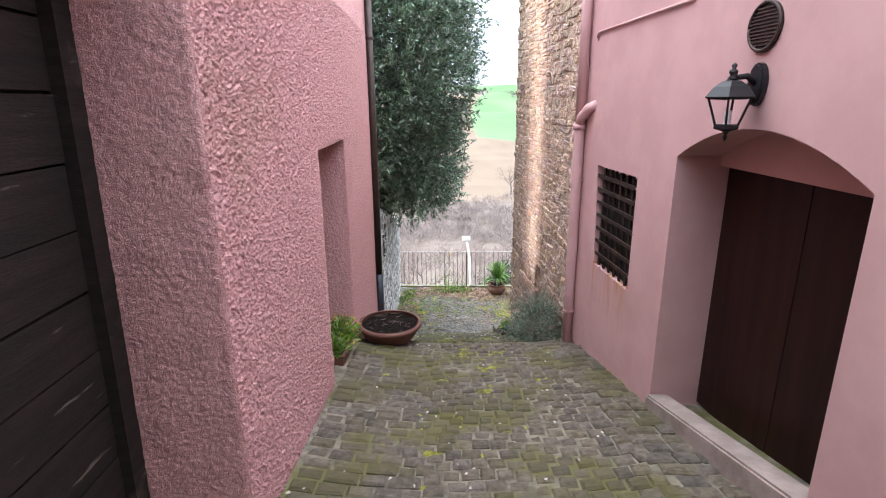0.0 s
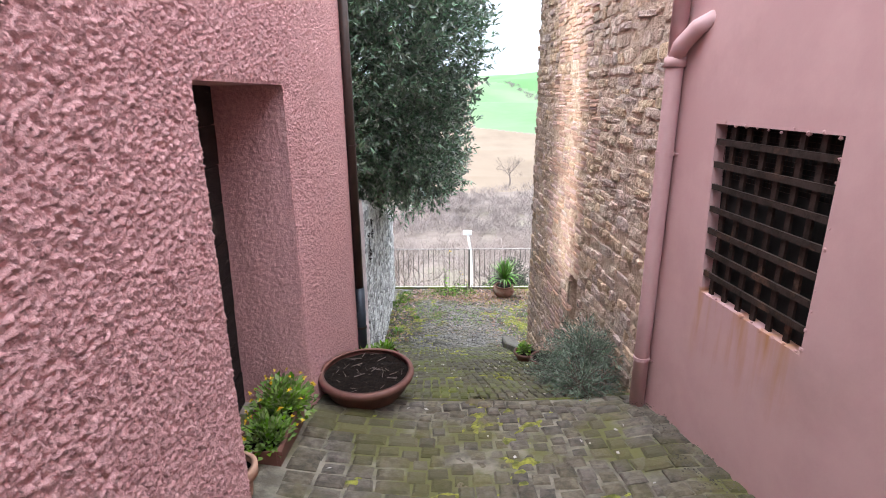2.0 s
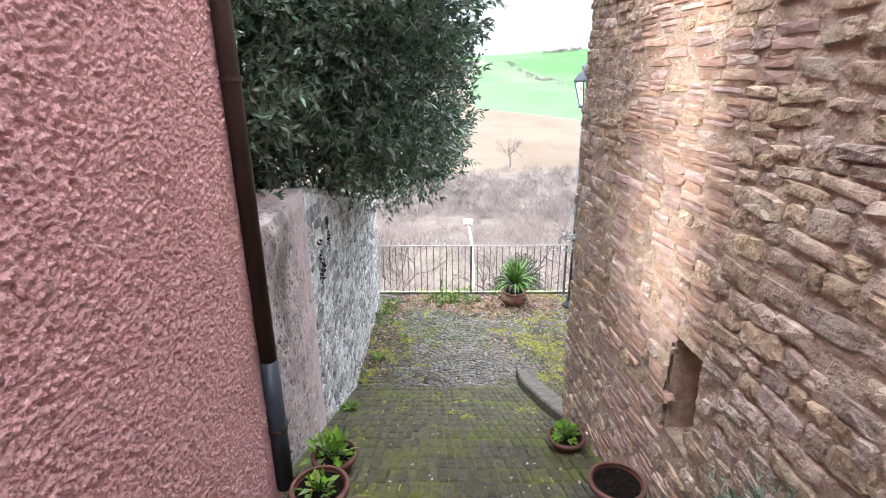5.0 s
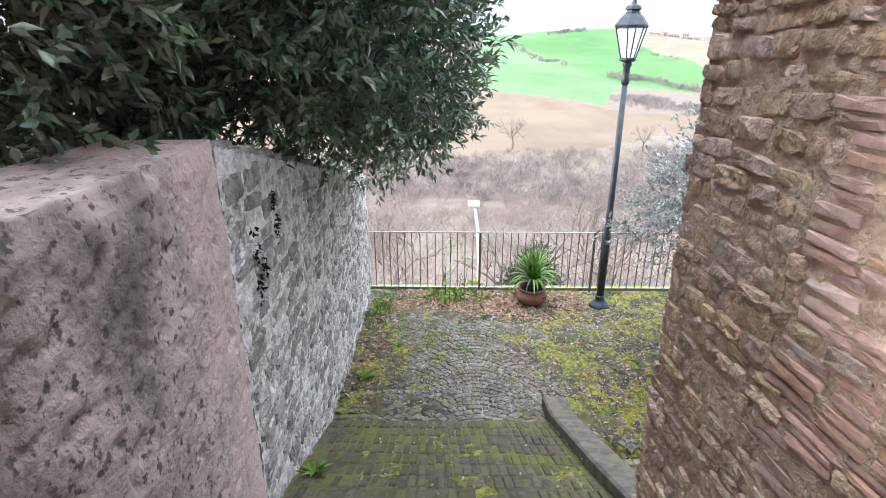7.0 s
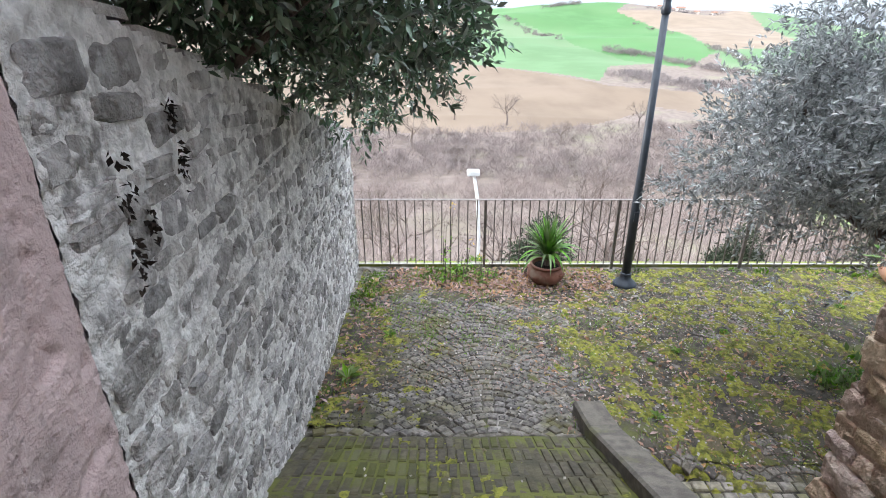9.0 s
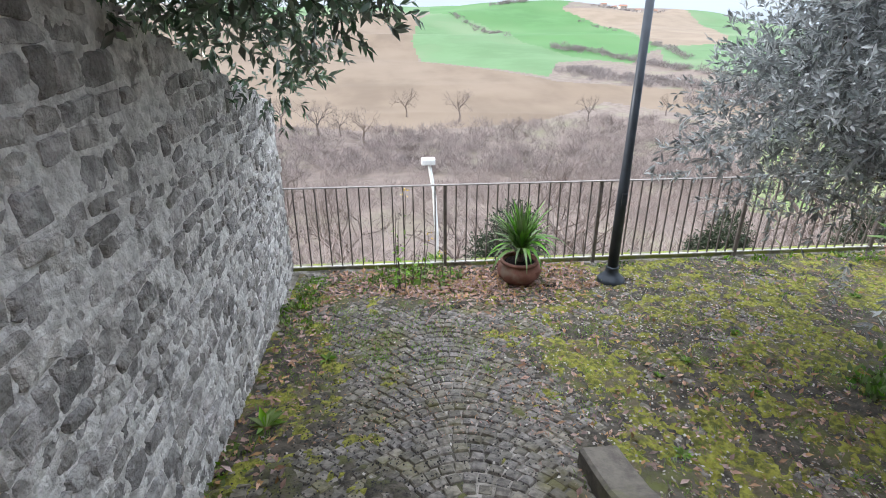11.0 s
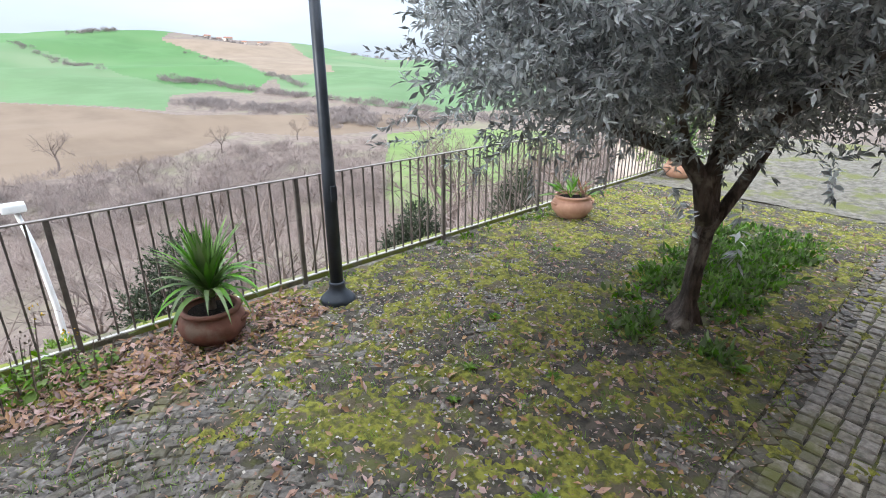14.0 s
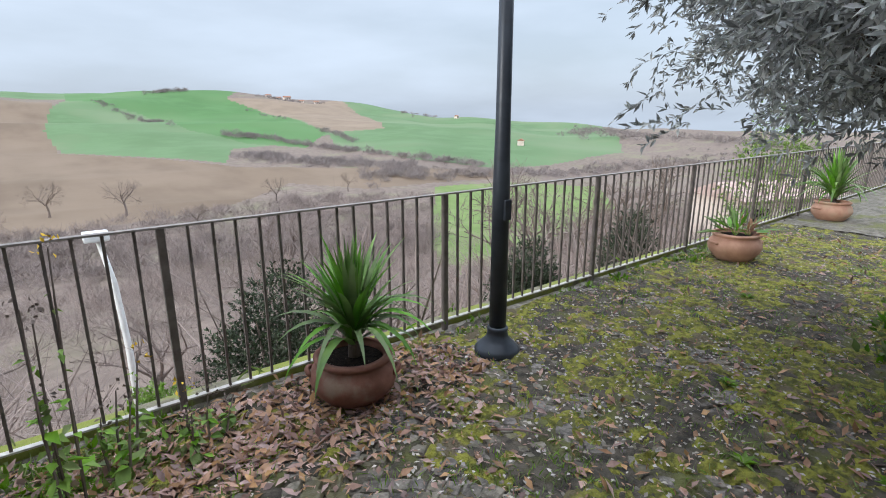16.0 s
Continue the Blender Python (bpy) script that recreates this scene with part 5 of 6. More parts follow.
def lavender(x, y, z, r, n, seed, label):
    rng = np.random.default_rng(seed)
    root = thing("lavender_bush", label, "plant", (x, y, z))
    d = rand_dirs(rng, n)
    d[:, 2] = d[:, 2] * 0.7 + 0.25
    ln = rng.uniform(0.6, 1.15, n) * r
    bm = bmesh.new()
    for i in range(70):
        e = d[i] * ln[i]
        tube(bm, [(0, 0, 0), tuple(e * 0.5 + np.array([0, 0, 0.04])), tuple(e)], [0.005, 0.003, 0.001], 4)
    part("stalk", bm, M["twig"], root)
    per = 12
    f = rng.uniform(0.35, 1.0, (n, per))
    base = (d * ln[:, None])[:, None, :] * f[:, :, None] + rand_dirs(rng, n * per).reshape(n, per, 3) * 0.015
    way = d[:, None, :] * 0.9 + rand_dirs(rng, n * per).reshape(n, per, 3) * 0.8
    m = n * per
    part("leaves", leaf_mesh("leaves", base.reshape(-1, 3), way.reshape(-1, 3), rand_dirs(rng, m), rng.uniform(0.028, 0.06, m), rng.uniform(0.006, 0.010, m), M["lavender"]), None, root)


lavender(0.97, 5.45, lane(5.42) + 0.24, 0.36, 420, 41, "silvery grey-green lavender bush in a terracotta pot")
lavender(0.84, 5.78, lane(5.75) + 0.05, 0.30, 220, 42, "straggling grey lavender at the foot of the stone wall")
lavender(0.86, 5.1, lane(5.1) + 0.04, 0.27, 220, 43, "low dark lavender beside the pink downpipe")
leafy("drooping_plant", 6.18, 13.78, 0.34, 0.24, 0.14, 26, 0.30, M["agave"], "withered green succulent hanging over a pale urn", 44, 0, 0.2)
leafy("dry_stems", 6.38, 13.72, 0.30, 0.2, 0.12, 20, 0.22, M["dead_leaf"], "dry brown leaves hanging over a pale urn", 45, 0, 0.2)


round_pot(-1.07, 3.66, lane(3.64), 0.10, 0.24, "small pale terracotta pot standing in the doorway", M["terracotta_pale"])


def wire_stand(x, y, z):
    """A low plant stand of bent white wire."""
    root = thing("wire_stand", "low white bent-wire plant stand in the doorway", "plant stand", (x, y, z), 12)
    for k in (-0.07, 0.07):
        pts = [(k, -0.10, 0.0), (k, -0.10, 0.13), (k, -0.07, 0.16), (k, 0.07, 0.16), (k, 0.10, 0.13), (k, 0.10, 0.0)]
        part("leg_loop", tube(bmesh.new(), pts, 0.004, 6), M["white_paint"], root, smooth=True)
    for k in (-0.06, 0.0, 0.06):
        part("cross_wire", tube(bmesh.new(), [(-0.07, k, 0.16), (0.07, k, 0.16)], 0.003, 6), M["white_paint"], root)


wire_stand(-1.14, 3.84, lane(3.86))


def withered_fern(y, z, s, seed):
    """A black leaf clump added to stand for a dark hole in the garden wall."""
    rng = np.random.default_rng(seed)
    root = thing("withered_fern", "black leaf clump standing for a dark hole in the grey wall", "plant", (-0.811 - 0.055 * y + 0.02, y, z), group="withered ferns in the garden wall")
    n = 28
    way = rand_dirs(rng, n) * 0.7 + np.array([0.5, 0, -0.6])
    base = rng.normal(size=(n, 3)) * np.array([0.008, 0.35, 0.75]) * s + np.array([0.008, 0, 0])
    part("frond", leaf_mesh("fronds", base, way, rand_dirs(rng, n) + np.array([1.0, 0, 0]), rng.uniform(0.4, 1.0, n) * 0.045, rng.uniform(0.4, 0.9, n) * 0.028, M["withered"]), None, root)["kind"] = "stuff"


# Black leaf colour that paints the dark of the wall holes.
M["withered"] = material("painted_hole_black", (0.016, 0.013, 0.012), 0.9, (0.03, 0.02, 0.016), 20, bump=0, spec=0.15)
for k, (y, z, size) in enumerate(((8.72, 2.92, 0.085), (8.70, 2.68, 0.075), (9.12, 3.08, 0.055), (9.15, 2.89, 0.05), (8.83, 2.76, 0.04))):
    withered_fern(y, z, size, 120 + k)


# ---- weeds, moss and litter ----
def on_floor(x, y, up=0.0):
    return (x, y, (ground(x, y) if y < 14.5 else land(x, y)) + up)


def scatter(name, label, category, spots, mat, length, width, seed, lift=(0.1, 0.5), fold=0.2, up=0.004, tilt=0.35):
    """Flat litter: spots are (x0, x1, y0, y1, count)."""
    rng = np.random.default_rng(seed)
    pts = []
    for x0, x1, y0, y1, c in spots:
        for _ in range(c):
            x, y = rng.uniform(x0, x1), rng.uniform(y0, y1)
            pts.append(on_floor(x, y, up + rng.uniform(0, 0.015)))
    pts = np.array(pts)
    n = len(pts)
    way = rng.normal(size=(n, 3)) * np.array([1, 1, tilt])
    nrm = rand_dirs(rng, n) * 0.45 + np.array([0, 0, 1.0])
    me = leaf_mesh(name, pts, way, nrm, rng.uniform(0.6, 1.3, n) * length, rng.uniform(0.7, 1.3, n) * width, mat, fold)
    tagged(new(name, me), label, category, kind="stuff")


scatter("dry_leaves", "dry brown leaves lying on the mossy cobbles", "leaf litter",
        [(-1.1, 2.1, 13.55, 14.3, 2000), (-0.3, 1.0, 13.4, 14.2, 700), (0.0, 1.9, 13.2, 13.9, 500), (-1.45, -0.95, 10.6, 13.9, 420), (2.0, 3.4, 11.0, 12.2, 160), (0.6, 8.5, 10.4, 14.2, 2300), (3.6, 5.0, 10.6, 11.2, 120)],
        M["dead_leaf"], 0.075, 0.032, 51)
M["chip"] = material("pale_stone_chip", (0.47, 0.43, 0.39), 0.9, (0.30, 0.27, 0.24), 8, bump=0, random_tint=0.3, island=True)
scatter("stone_chips", "pale stone chips and grit on the cobbles", "gravel",
        [(0.9, 9.0, 10.4, 14.2, 4200), (-1.2, 0.9, 10.5, 13.6, 200), (2.0, 4.0, 12.2, 13.9, 500), (-0.8, 1.1, 0.8, 9.8, 160)], M["chip"], 0.027, 0.019, 52, fold=0.15, up=0.012, tilt=0.15)
M["berry"] = material("black_fallen_berry", (0.015, 0.013, 0.014), 0.7, bump=0)
scatter("fallen_berries", "black fallen berries and dirt on the setts", "litter", [(-1.0, 0.9, 10.5, 12.9, 1500), (-1.3, 0.0, 10.4, 11.6, 500)], M["berry"], 0.016, 0.014, 53, up=0.01)


scatter("wall_dirt", "dark dirt and crumbs along the wall foot", "litter", [(1.0, 1.2, 3.1, 4.7, 420), (-0.95, -0.85, 1.9, 3.5, 200), (0.85, 1.1, 4.9, 7.5, 300), (-1.15, -1.0, 5.2, 8.5, 260)], M["earth"], 0.014, 0.011, 54, fold=0.2, up=0.006, tilt=0.2)
scatter("crumbs", "brown crumbs and straw on the mossy cobbles", "litter", [(0.7, 8.5, 10.3, 14.2, 9500), (-1.3, 0.8, 11.0, 14.2, 2200)], M["dead_leaf"], 0.03, 0.009, 55, fold=0.2, up=0.012, tilt=0.4)


def tufts(name, label, spots, mat, length, width, per, seed, spread=0.05, upright=0.9):
    rng = np.random.default_rng(seed)
    pts = []
    for x0, x1, y0, y1, c in spots:
        for _ in range(c):
            x, y = rng.uniform(x0, x1), rng.uniform(y0, y1)
            s = rng.uniform(0.5, 1.3)
            for _ in range(per):
                a, b = x + rng.normal() * spread, y + rng.normal() * spread
                pts.append((*on_floor(a, b, -0.01), s))
    pts = np.array(pts)
    n = len(pts)
    way = rng.normal(size=(n, 3)) * 0.55 + np.array([0, 0, upright])
    way[:, 2] = np.abs(way[:, 2])
    me = leaf_mesh(name, pts[:, :3], way, rand_dirs(rng, n) * np.array([1, 1, 0.4]), pts[:, 3] * rng.uniform(0.6, 1.2, n) * length, rng.uniform(0.7, 1.3, n) * width, mat, 0.2, 0.15)
    tagged(new(name, me), label, "grass", kind="stuff")


tufts("grass_tufts", "sparse green grass tufts between the cobbles",
      [(0.8, 8.5, 10.4, 14.2, 900), (-1.4, 0.6, 11.8, 14.2, 200), (-1.45, -1.0, 10.4, 14.1, 50), (-0.9, 0.6, 13.6, 14.3, 60)], M["grass"], 0.07, 0.006, 16, 61)
tufts("broad_weeds", "lush broad-leaved weeds round the olive tree",
      [(4.9, 7.6, 11.0, 12.1, 190), (5.2, 6.6, 11.1, 11.8, 90), (3.6, 4.1, 11.45, 11.75, 16), (3.75, 4.0, 10.85, 11.0, 9), (4.5, 4.9, 11.0, 11.5, 14), (4.3, 5.2, 11.7, 12.1, 16)], M["weed"], 0.125, 0.042, 22, 62, 0.08, 0.75)
tufts("wall_weeds", "green weeds at the foot of the walls",
      [(-1.45, -1.2, 12.9, 14.1, 24), (-0.6, 0.2, 13.85, 14.3, 34), (-1.42, -1.3, 10.6, 11.0, 5), (2.3, 2.7, 14.1, 14.3, 5), (3.0, 8.0, 14.15, 14.3, 20), (5.7, 6.0, 13.95, 14.2, 5)], M["primrose"], 0.085, 0.03, 18, 63, 0.06)
tufts("bank_grass", "green grass on the bank below the railing",
      [(-1.6, 3.0, 14.62, 16.0, 260), (3.0, 10.0, 14.62, 16.0, 260)], M["grass"], 0.2, 0.012, 14, 64, 0.1)


def rosette(x, y, s, seed):
    rng = np.random.default_rng(seed)
    n = 26
    a = rng.uniform(0, 6.28, n)
    way = np.stack([np.cos(a), np.sin(a), rng.uniform(0.4, 1.3, n)], axis=1)
    root = thing("weed", "small bright green weed rosette on the cobbles", "plant", on_floor(x, y, 0.0))
    part("leaves", leaf_mesh("leaves", np.zeros((n, 3)), way, np.tile((0, 0, 1.0), (n, 1)), rng.uniform(0.7, 1.1, n) * s, rng.uniform(0.2, 0.28, n) * s, M["primrose"], 0.2, 0.3), None, root)


for k, (x, y, s) in enumerate(((-1.2, 11.25, 0.2), (2.35, 12.1, 0.1), (3.1, 12.5, 0.09), (2.7, 11.6, 0.09), (3.75, 10.75, 0.15), (-0.9, 12.2, 0.12), (1.7, 10.95, 0.1), (4.9, 13.1, 0.1), (2.0, 11.9, 0.08), (-1.15, 8.95, 0.16))):
    rosette(x, y, s, 70 + k)


def tall_weed(x, y, h, seed, label):
    rng = np.random.default_rng(seed)
    root = thing("tall_weed", label, "plant", on_floor(x, y))
    for k in range(4):
        bm = bmesh.new()
        a, b = rng.normal() * 0.05, rng.normal() * 0.05
        hh = h * (1.0 if k == 0 else rng.uniform(0.5, 0.85))
        tube(bm, [(a, b, 0), (a * 1.4, b * 1.4, hh * 0.5), (a * 1.6 + 0.02, b * 1.6, hh)], [0.007, 0.006, 0.003], 5)
        part("stem", bm, M["twig"], root)
        n = 14
        f = rng.uniform(0.1, 0.85, n)
        base = np.stack([a * (1 + 0.6 * f), b * (1 + 0.6 * f), f * hh], axis=1)
        way = rand_dirs(rng, n) * np.array([1, 1, 0.5])
        part("leaves", leaf_mesh("leaves", base, way, np.tile((0, 0, 1.0), (n, 1)) + rand_dirs(rng, n) * 0.4, (1.1 - f) * rng.uniform(0.06, 0.15, n), (1.1 - f) * rng.uniform(0.04, 0.085, n), M["primrose"], 0.15, 0.2), None, root)
        top = np.array([a * 1.6 + 0.02, b * 1.6, hh])
        n = 10
        part("flower_head", leaf_mesh("flower_heads", top + rand_dirs(rng, n) * 0.05, rand_dirs(rng, n) + np.array([0, 0, 0.6]), rand_dirs(rng, n), rng.uniform(0.015, 0.03, n), rng.uniform(0.01, 0.02, n), M["yellow" if k == 0 else "twig"]), None, root)["kind"] = "stuff"


tall_weed(-0.22, 13.72, 1.15, 81, "tall spindly weed with small yellow heads by the railing")
tall_weed(-0.05, 13.95, 0.55, 82, "green leafy weed among dry leaves")
tall_weed(0.35, 13.85, 0.4, 83, "short leafy weed among dry leaves")


def stick(x, y, turn, ln):
    root = thing("stick", "thin dry stick lying on the cobbles", "stick", on_floor(x, y, 0.02), turn)
    bm = bmesh.new()
    tube(bm, [(0, 0, 0), (ln * 0.5, 0.012, 0.012), (ln, 0, 0.004)], [0.006, 0.005, 0.003], 6)
    part("stem", bm, M["dead_leaf"], root)


stick(0.0, 12.8, 62, 0.36)
stick(1.55, 13.05, -50, 0.3)
stick(0.7, 13.45, 20, 0.25)


def moss_sheet(name, x0, x1, y0, y1, cell, cover, label, mat="moss", base=-0.03, seed=1.0, category="moss"):
    """Cushions of moss that swell up between and over the stones."""
    nx, ny = int((x1 - x0) / cell), int((y1 - y0) / cell)
    verts, faces = [], []
    for j in range(ny + 1):
        for i in range(nx + 1):
            x, y = x0 + i * cell, y0 + j * cell
            n = 0.5 + 0.24 * noise.fractal((x * 1.7, y * 1.7, 3.1 * seed), 0.6, 2.1, 6) + 0.30 * noise.noise((x * 6, y * 6, seed)) + 0.24 * noise.noise((x * 17, y * 17, seed))
            k = (n - (1 - cover(x, y))) * 1.8
            verts.append((x, y, ground(x, y) + base + 0.05 * step(0, 1, k) + 0.018 * noise.noise((x * 30, y * 30, 5))))
    for j in range(ny):
        for i in range(nx):
            a = j * (nx + 1) + i
            faces.append((a, a + 1, a + nx + 2, a + nx + 1))
    me = raw(name, verts, faces, M[mat])
    me.shade_smooth()
    tagged(new(name, me), label, category, kind="stuff")


def terrace_cover(x, y):
    wander = 0.45 * noise.noise((y * 1.1, x * 0.6, 9.0)) + 0.25 * noise.noise((y * 3.0, x * 3.0, 4.0))
    bare = (1 - step(0.2, 1.3, abs(x - 0.15 + wander))) * (1 - step(12.4, 13.6, y + wander))
    edge = step(12.3, 13.2, y) * (1 - step(1.0, 2.5, x))
    return 0.83 - 0.40 * bare - 0.12 * edge + 0.04 * step(1.5, 3.5, x)


moss_sheet("moss_terrace", -1.5, 9.0, 10.45, 14.3, 0.028, terrace_cover, "yellow-green moss growing over the cobbled terrace")
moss_sheet("dirt_terrace", -1.5, 9.0, 10.45, 14.3, 0.04, lambda x, y: terrace_cover(x, y) + 0.10, "dark trodden dirt filling the joints of the terrace", "earth", -0.038, 5.0, "dirt")
moss_sheet("dirt_terrace_far", 9.0, 17.2, 9.2, 14.3, 0.08, lambda x, y: 1.0, "grey trodden dirt on the far terrace", "grit", -0.026, 5.0, "dirt")
moss_sheet("moss_yard", 1.3, 8.0, 9.0, 10.47, 0.04, lambda x, y: 0.52 + 0.15 * step(10.0, 10.45, y), "yellow-green moss beside the stone house")
moss_sheet("moss_lane", -0.8, 1.1, 0.9, 4.9, 0.03, lambda x, y: 0.55 - 0.2 * abs(x), "thin moss on the sett paving of the lane")
moss_sheet("moss_ramp", -0.95, 0.92, 4.95, 10.3, 0.035, lambda x, y: 0.46 + 0.08 * step(7.5, 9.5, y), "green moss between the ramp bricks")


# ---- beyond the railing ----
def white_lamp():
    x, y = 0.62, 20.0
    z = land(x, y)
    root = thing("white_street_lamp", "slim white street lamp standing on the slope below", "street lamp", (x, y, z))
    bm = bmesh.new()
    h = -0.05 - z
    tube(bm, [(0, 0, -0.2), (0, 0, h * 0.5), (-0.05, 0, h * 0.8), (-0.16, 0, h)], [0.055, 0.05, 0.045, 0.04], 12)
    part("pole", bm, M["white_paint"], root, smooth=True)
    bm = bmesh.new()
    box(bm, (-0.34, -0.12, h - 0.02), (-0.02, 0.12, h + 0.12), 0.03)
    part("lamp_head", bm, M["white_paint"], root)


white_lamp()


def branches(rng, bm, p, d, ln, r, depth):
    q = p + d * ln
    mid = p + d * ln * 0.5 + Vector(rng.normal(size=3)) * ln * 0.06
    tube(bm, [p, mid, q], [r, r * 0.85, r * 0.65], 5 if depth > 2 else 3)
    if depth == 0:
        return
    for _ in range(3 if depth > 1 else 4):
        nd = (d * 0.75 + Vector(rng.normal(size=3)) * 0.55 + Vector((0, 0, 0.12))).normalized()
        branches(rng, bm, p + (q - p) * rng.uniform(0.6, 1.0), nd, ln * rng.uniform(0.6, 0.8), r * 0.55, depth - 1)


def bare_tree(h, seed, label):
    rng = np.random.default_rng(seed)
    root = thing("bare_tree", label, "tree", group="bare winter trees on the slope")
    bm = bmesh.new()
    tube(bm, [(0, 0, -0.3), (0.02 * h, 0, h * 0.15), (0, 0.02 * h, h * 0.3)], [0.032 * h, 0.024 * h, 0.02 * h], 7)
    part("trunk", bm, M["twig"], root)
    bm = bmesh.new()
    for k in range(5):
        a = k * 1.26 + rng.uniform(-0.3, 0.3)
        branches(rng, bm, Vector((0, 0.02 * h, h * rng.uniform(0.22, 0.3))), Vector((math.cos(a) * 0.7, math.sin(a) * 0.7, 0.8)).normalized(), h * 0.26, 0.011 * h, 4)
    part("crown", bm, M["twig"], root, "leafless crown of thin twigs")
    return root


broad = bare_tree(11.0, 91, "bare spreading tree in the ploughed field")
slim = bare_tree(5.5, 92, "slim leafless tree on the valley slope")
for m, (az, dip, s) in enumerate(((6.6, -9.2, 1.0), (0.8, -8.7, 0.95), (20.5, -8.8, 0.8), (-4.0, -11.5, 0.9), (-12.6, -9.5, 1.0), (-9.0, -11.0, 1.1), (12.7, -11.0, 0.6), (-6.5, -10.6, 0.7), (28.0, -7.8, 0.7))):
    p = at_bearing(az, dip)
    if m == 0:
        broad.matrix_basis = pose(*p, 0, 0, 20)
    else:
        copy_thing(broad, pose(*p, 0, 0, 70 * m) @ Matrix.Scale(s, 4))
first = True
for k, (x, y, s) in enumerate(((13.0, 23.5, 0.9), (5.5, 24.0, 1.0), (14.0, 24.0, 1.2), (-2.5, 27.0, 1.0), (2.0, 28.0, 0.9), (18.0, 22.0, 1.0), (22.0, 27.0, 1.2), (-6.0, 30.0, 1.3), (-9.0, 36.0, 1.2), (7.5, 30.0, 1.2), (27.0, 31.0, 1.2), (31.0, 29.0, 1.1))):
    m = pose(x, y, land(x, y), 0, 0, 50 * k)
    if first:
        slim.matrix_basis, first = m, False
    else:
        copy_thing(slim, m @ Matrix.Scale(s, 4))


def twig_cloud(name, spots, label, category, mat, per, size, thick, seed, leafy_mat=None):
    """Tangled leafless shrubs: every shrub a sheaf of forked twigs."""
    rng = np.random.default_rng(seed)
    n = len(spots)
    c = np.array(spots)[:, :3]
    s = np.array(spots)[:, 3]
    a = rand_dirs(rng, n * per).reshape(n, per, 3)
    a[:, :, 2] = np.abs(a[:, :, 2]) * 0.9 + 0.35
    start = c[:, None, :] + rand_dirs(rng, n * per).reshape(n, per, 3) * s[:, None, None] * np.array([0.55, 0.55, 0.22]) + np.array([0, 0, 0.25]) * s[:, None, None]
    ln = s[:, None] * rng.uniform(0.35, 1.0, (n, per)) * size
    me = leaf_mesh(name, start.reshape(-1, 3), a.reshape(-1, 3), rand_dirs(rng, n * per), ln.ravel(), np.repeat(s, per) * rng.uniform(0.6, 1.4, n * per) * thick, mat, 0.0)
    tagged(new(name, me), label, category, kind="stuff")


rng = np.random.default_rng(100)
near = []
while len(near) < 900:
    x, y = rng.uniform(-30, 75), rng.uniform(15.4, 95)
    if math.hypot(x, y - 11) < 33 and x > 12 and 66 < math.degrees(math.atan2(x, y - 11.3)) < 76:
        continue
    if abs(x) > y * 1.6 + 4 or (inside((bearing(x, y), math.degrees(math.atan2(land(x, y) - 1.7, math.hypot(x, y - 10.5)))), FIELDS[5][1]) and rng.random() < 0.82):
        continue
    if math.hypot(x - 0.62, y - 20) < 1.2 or (y < 20 and land(x, y) + 2.2 > 0.2 and rng.random() < 0.6):
        continue
    near.append((x, y, land(x, y), rng.uniform(0.9, 1.9) * (1 + 0.008 * y)))
twig_cloud("winter_thicket", near, "tangled leafless pinkish-brown shrubs filling the valley", "shrubs", M["shrub"], 120, 1.15, 0.011, 101)
far = []
while len(far) < 1500:
    az, dip = rng.uniform(-25, 70), rng.uniform(-15, -8.4)
    low = float(np.interp(az, [-30, -3, 14, 30, 44, 70], [-9.0, -10.4, -9.4, -7.7, -6.9, -4.0]))
    if dip > low or inside((az, dip), FIELDS[5][1]):
        continue
    x, y, z = at_bearing(az, dip)
    far.append((x, y, z, rng.uniform(1.6, 3.0)))
twig_cloud("valley_wood", far, "bare grey-pink wood along the valley floor", "shrubs", M["shrub"], 70, 1.1, 0.022, 102)


def hedge_spots(path, count, wide, size, seed):
    r = np.random.default_rng(seed)
    out = []
    for _ in range(count):
        i = r.integers(0, len(path) - 1)
        f = r.random()
        az = path[i][0] * (1 - f) + path[i + 1][0] * f + r.normal() * wide * 0.5
        dip = path[i][1] * (1 - f) + path[i + 1][1] * f + r.normal() * wide * 0.3
        out.append((*at_bearing(az, dip), r.uniform(0.6, 1.3) * size))
    return out


hedges = (hedge_spots(((5.5, 0.9), (8.5, 0.1), (11.5, -0.9)), 60, 0.25, 3.2, 1) + hedge_spots(((15.8, -1.8), (20, -2.2), (26, -3.2), (34, -4.6), (43, -5.6)), 200, 0.3, 3.4, 2)
          + hedge_spots(((17.5, -4.3), (22, -4.8), (28, -5.2), (36, -6.0)), 260, 0.9, 3.0, 3) + hedge_spots(((30, -6.6), (40, -6.6), (50, -6.0), (58, -5.0), (68, -4.0)), 300, 0.9, 3.0, 4)
          + hedge_spots(((25.0, -1.2), (27.5, -1.9), (29, -2.6)), 40, 0.4, 3.2, 5) + hedge_spots(((18.0, 0.8), (20.0, 0.2), (22.5, -0.5)), 16, 0.2, 2.6, 6)
          + hedge_spots(((-12.0, -1.7), (-8.5, -2.2), (-6.0, -1.0)), 60, 0.6, 3.2, 7) + hedge_spots(((52, -1.6), (60, -2.2), (75, -3.0)), 240, 0.8, 5.0, 8)
          + hedge_spots(((9.5, 1.9), (13.5, 1.9)), 40, 0.15, 4.5, 9) + hedge_spots(((19.5, 1.7), (26, 1.3)), 26, 0.15, 4.0, 10) + hedge_spots(((34, 0.2), (38, -0.2)), 20, 0.2, 4.0, 11))
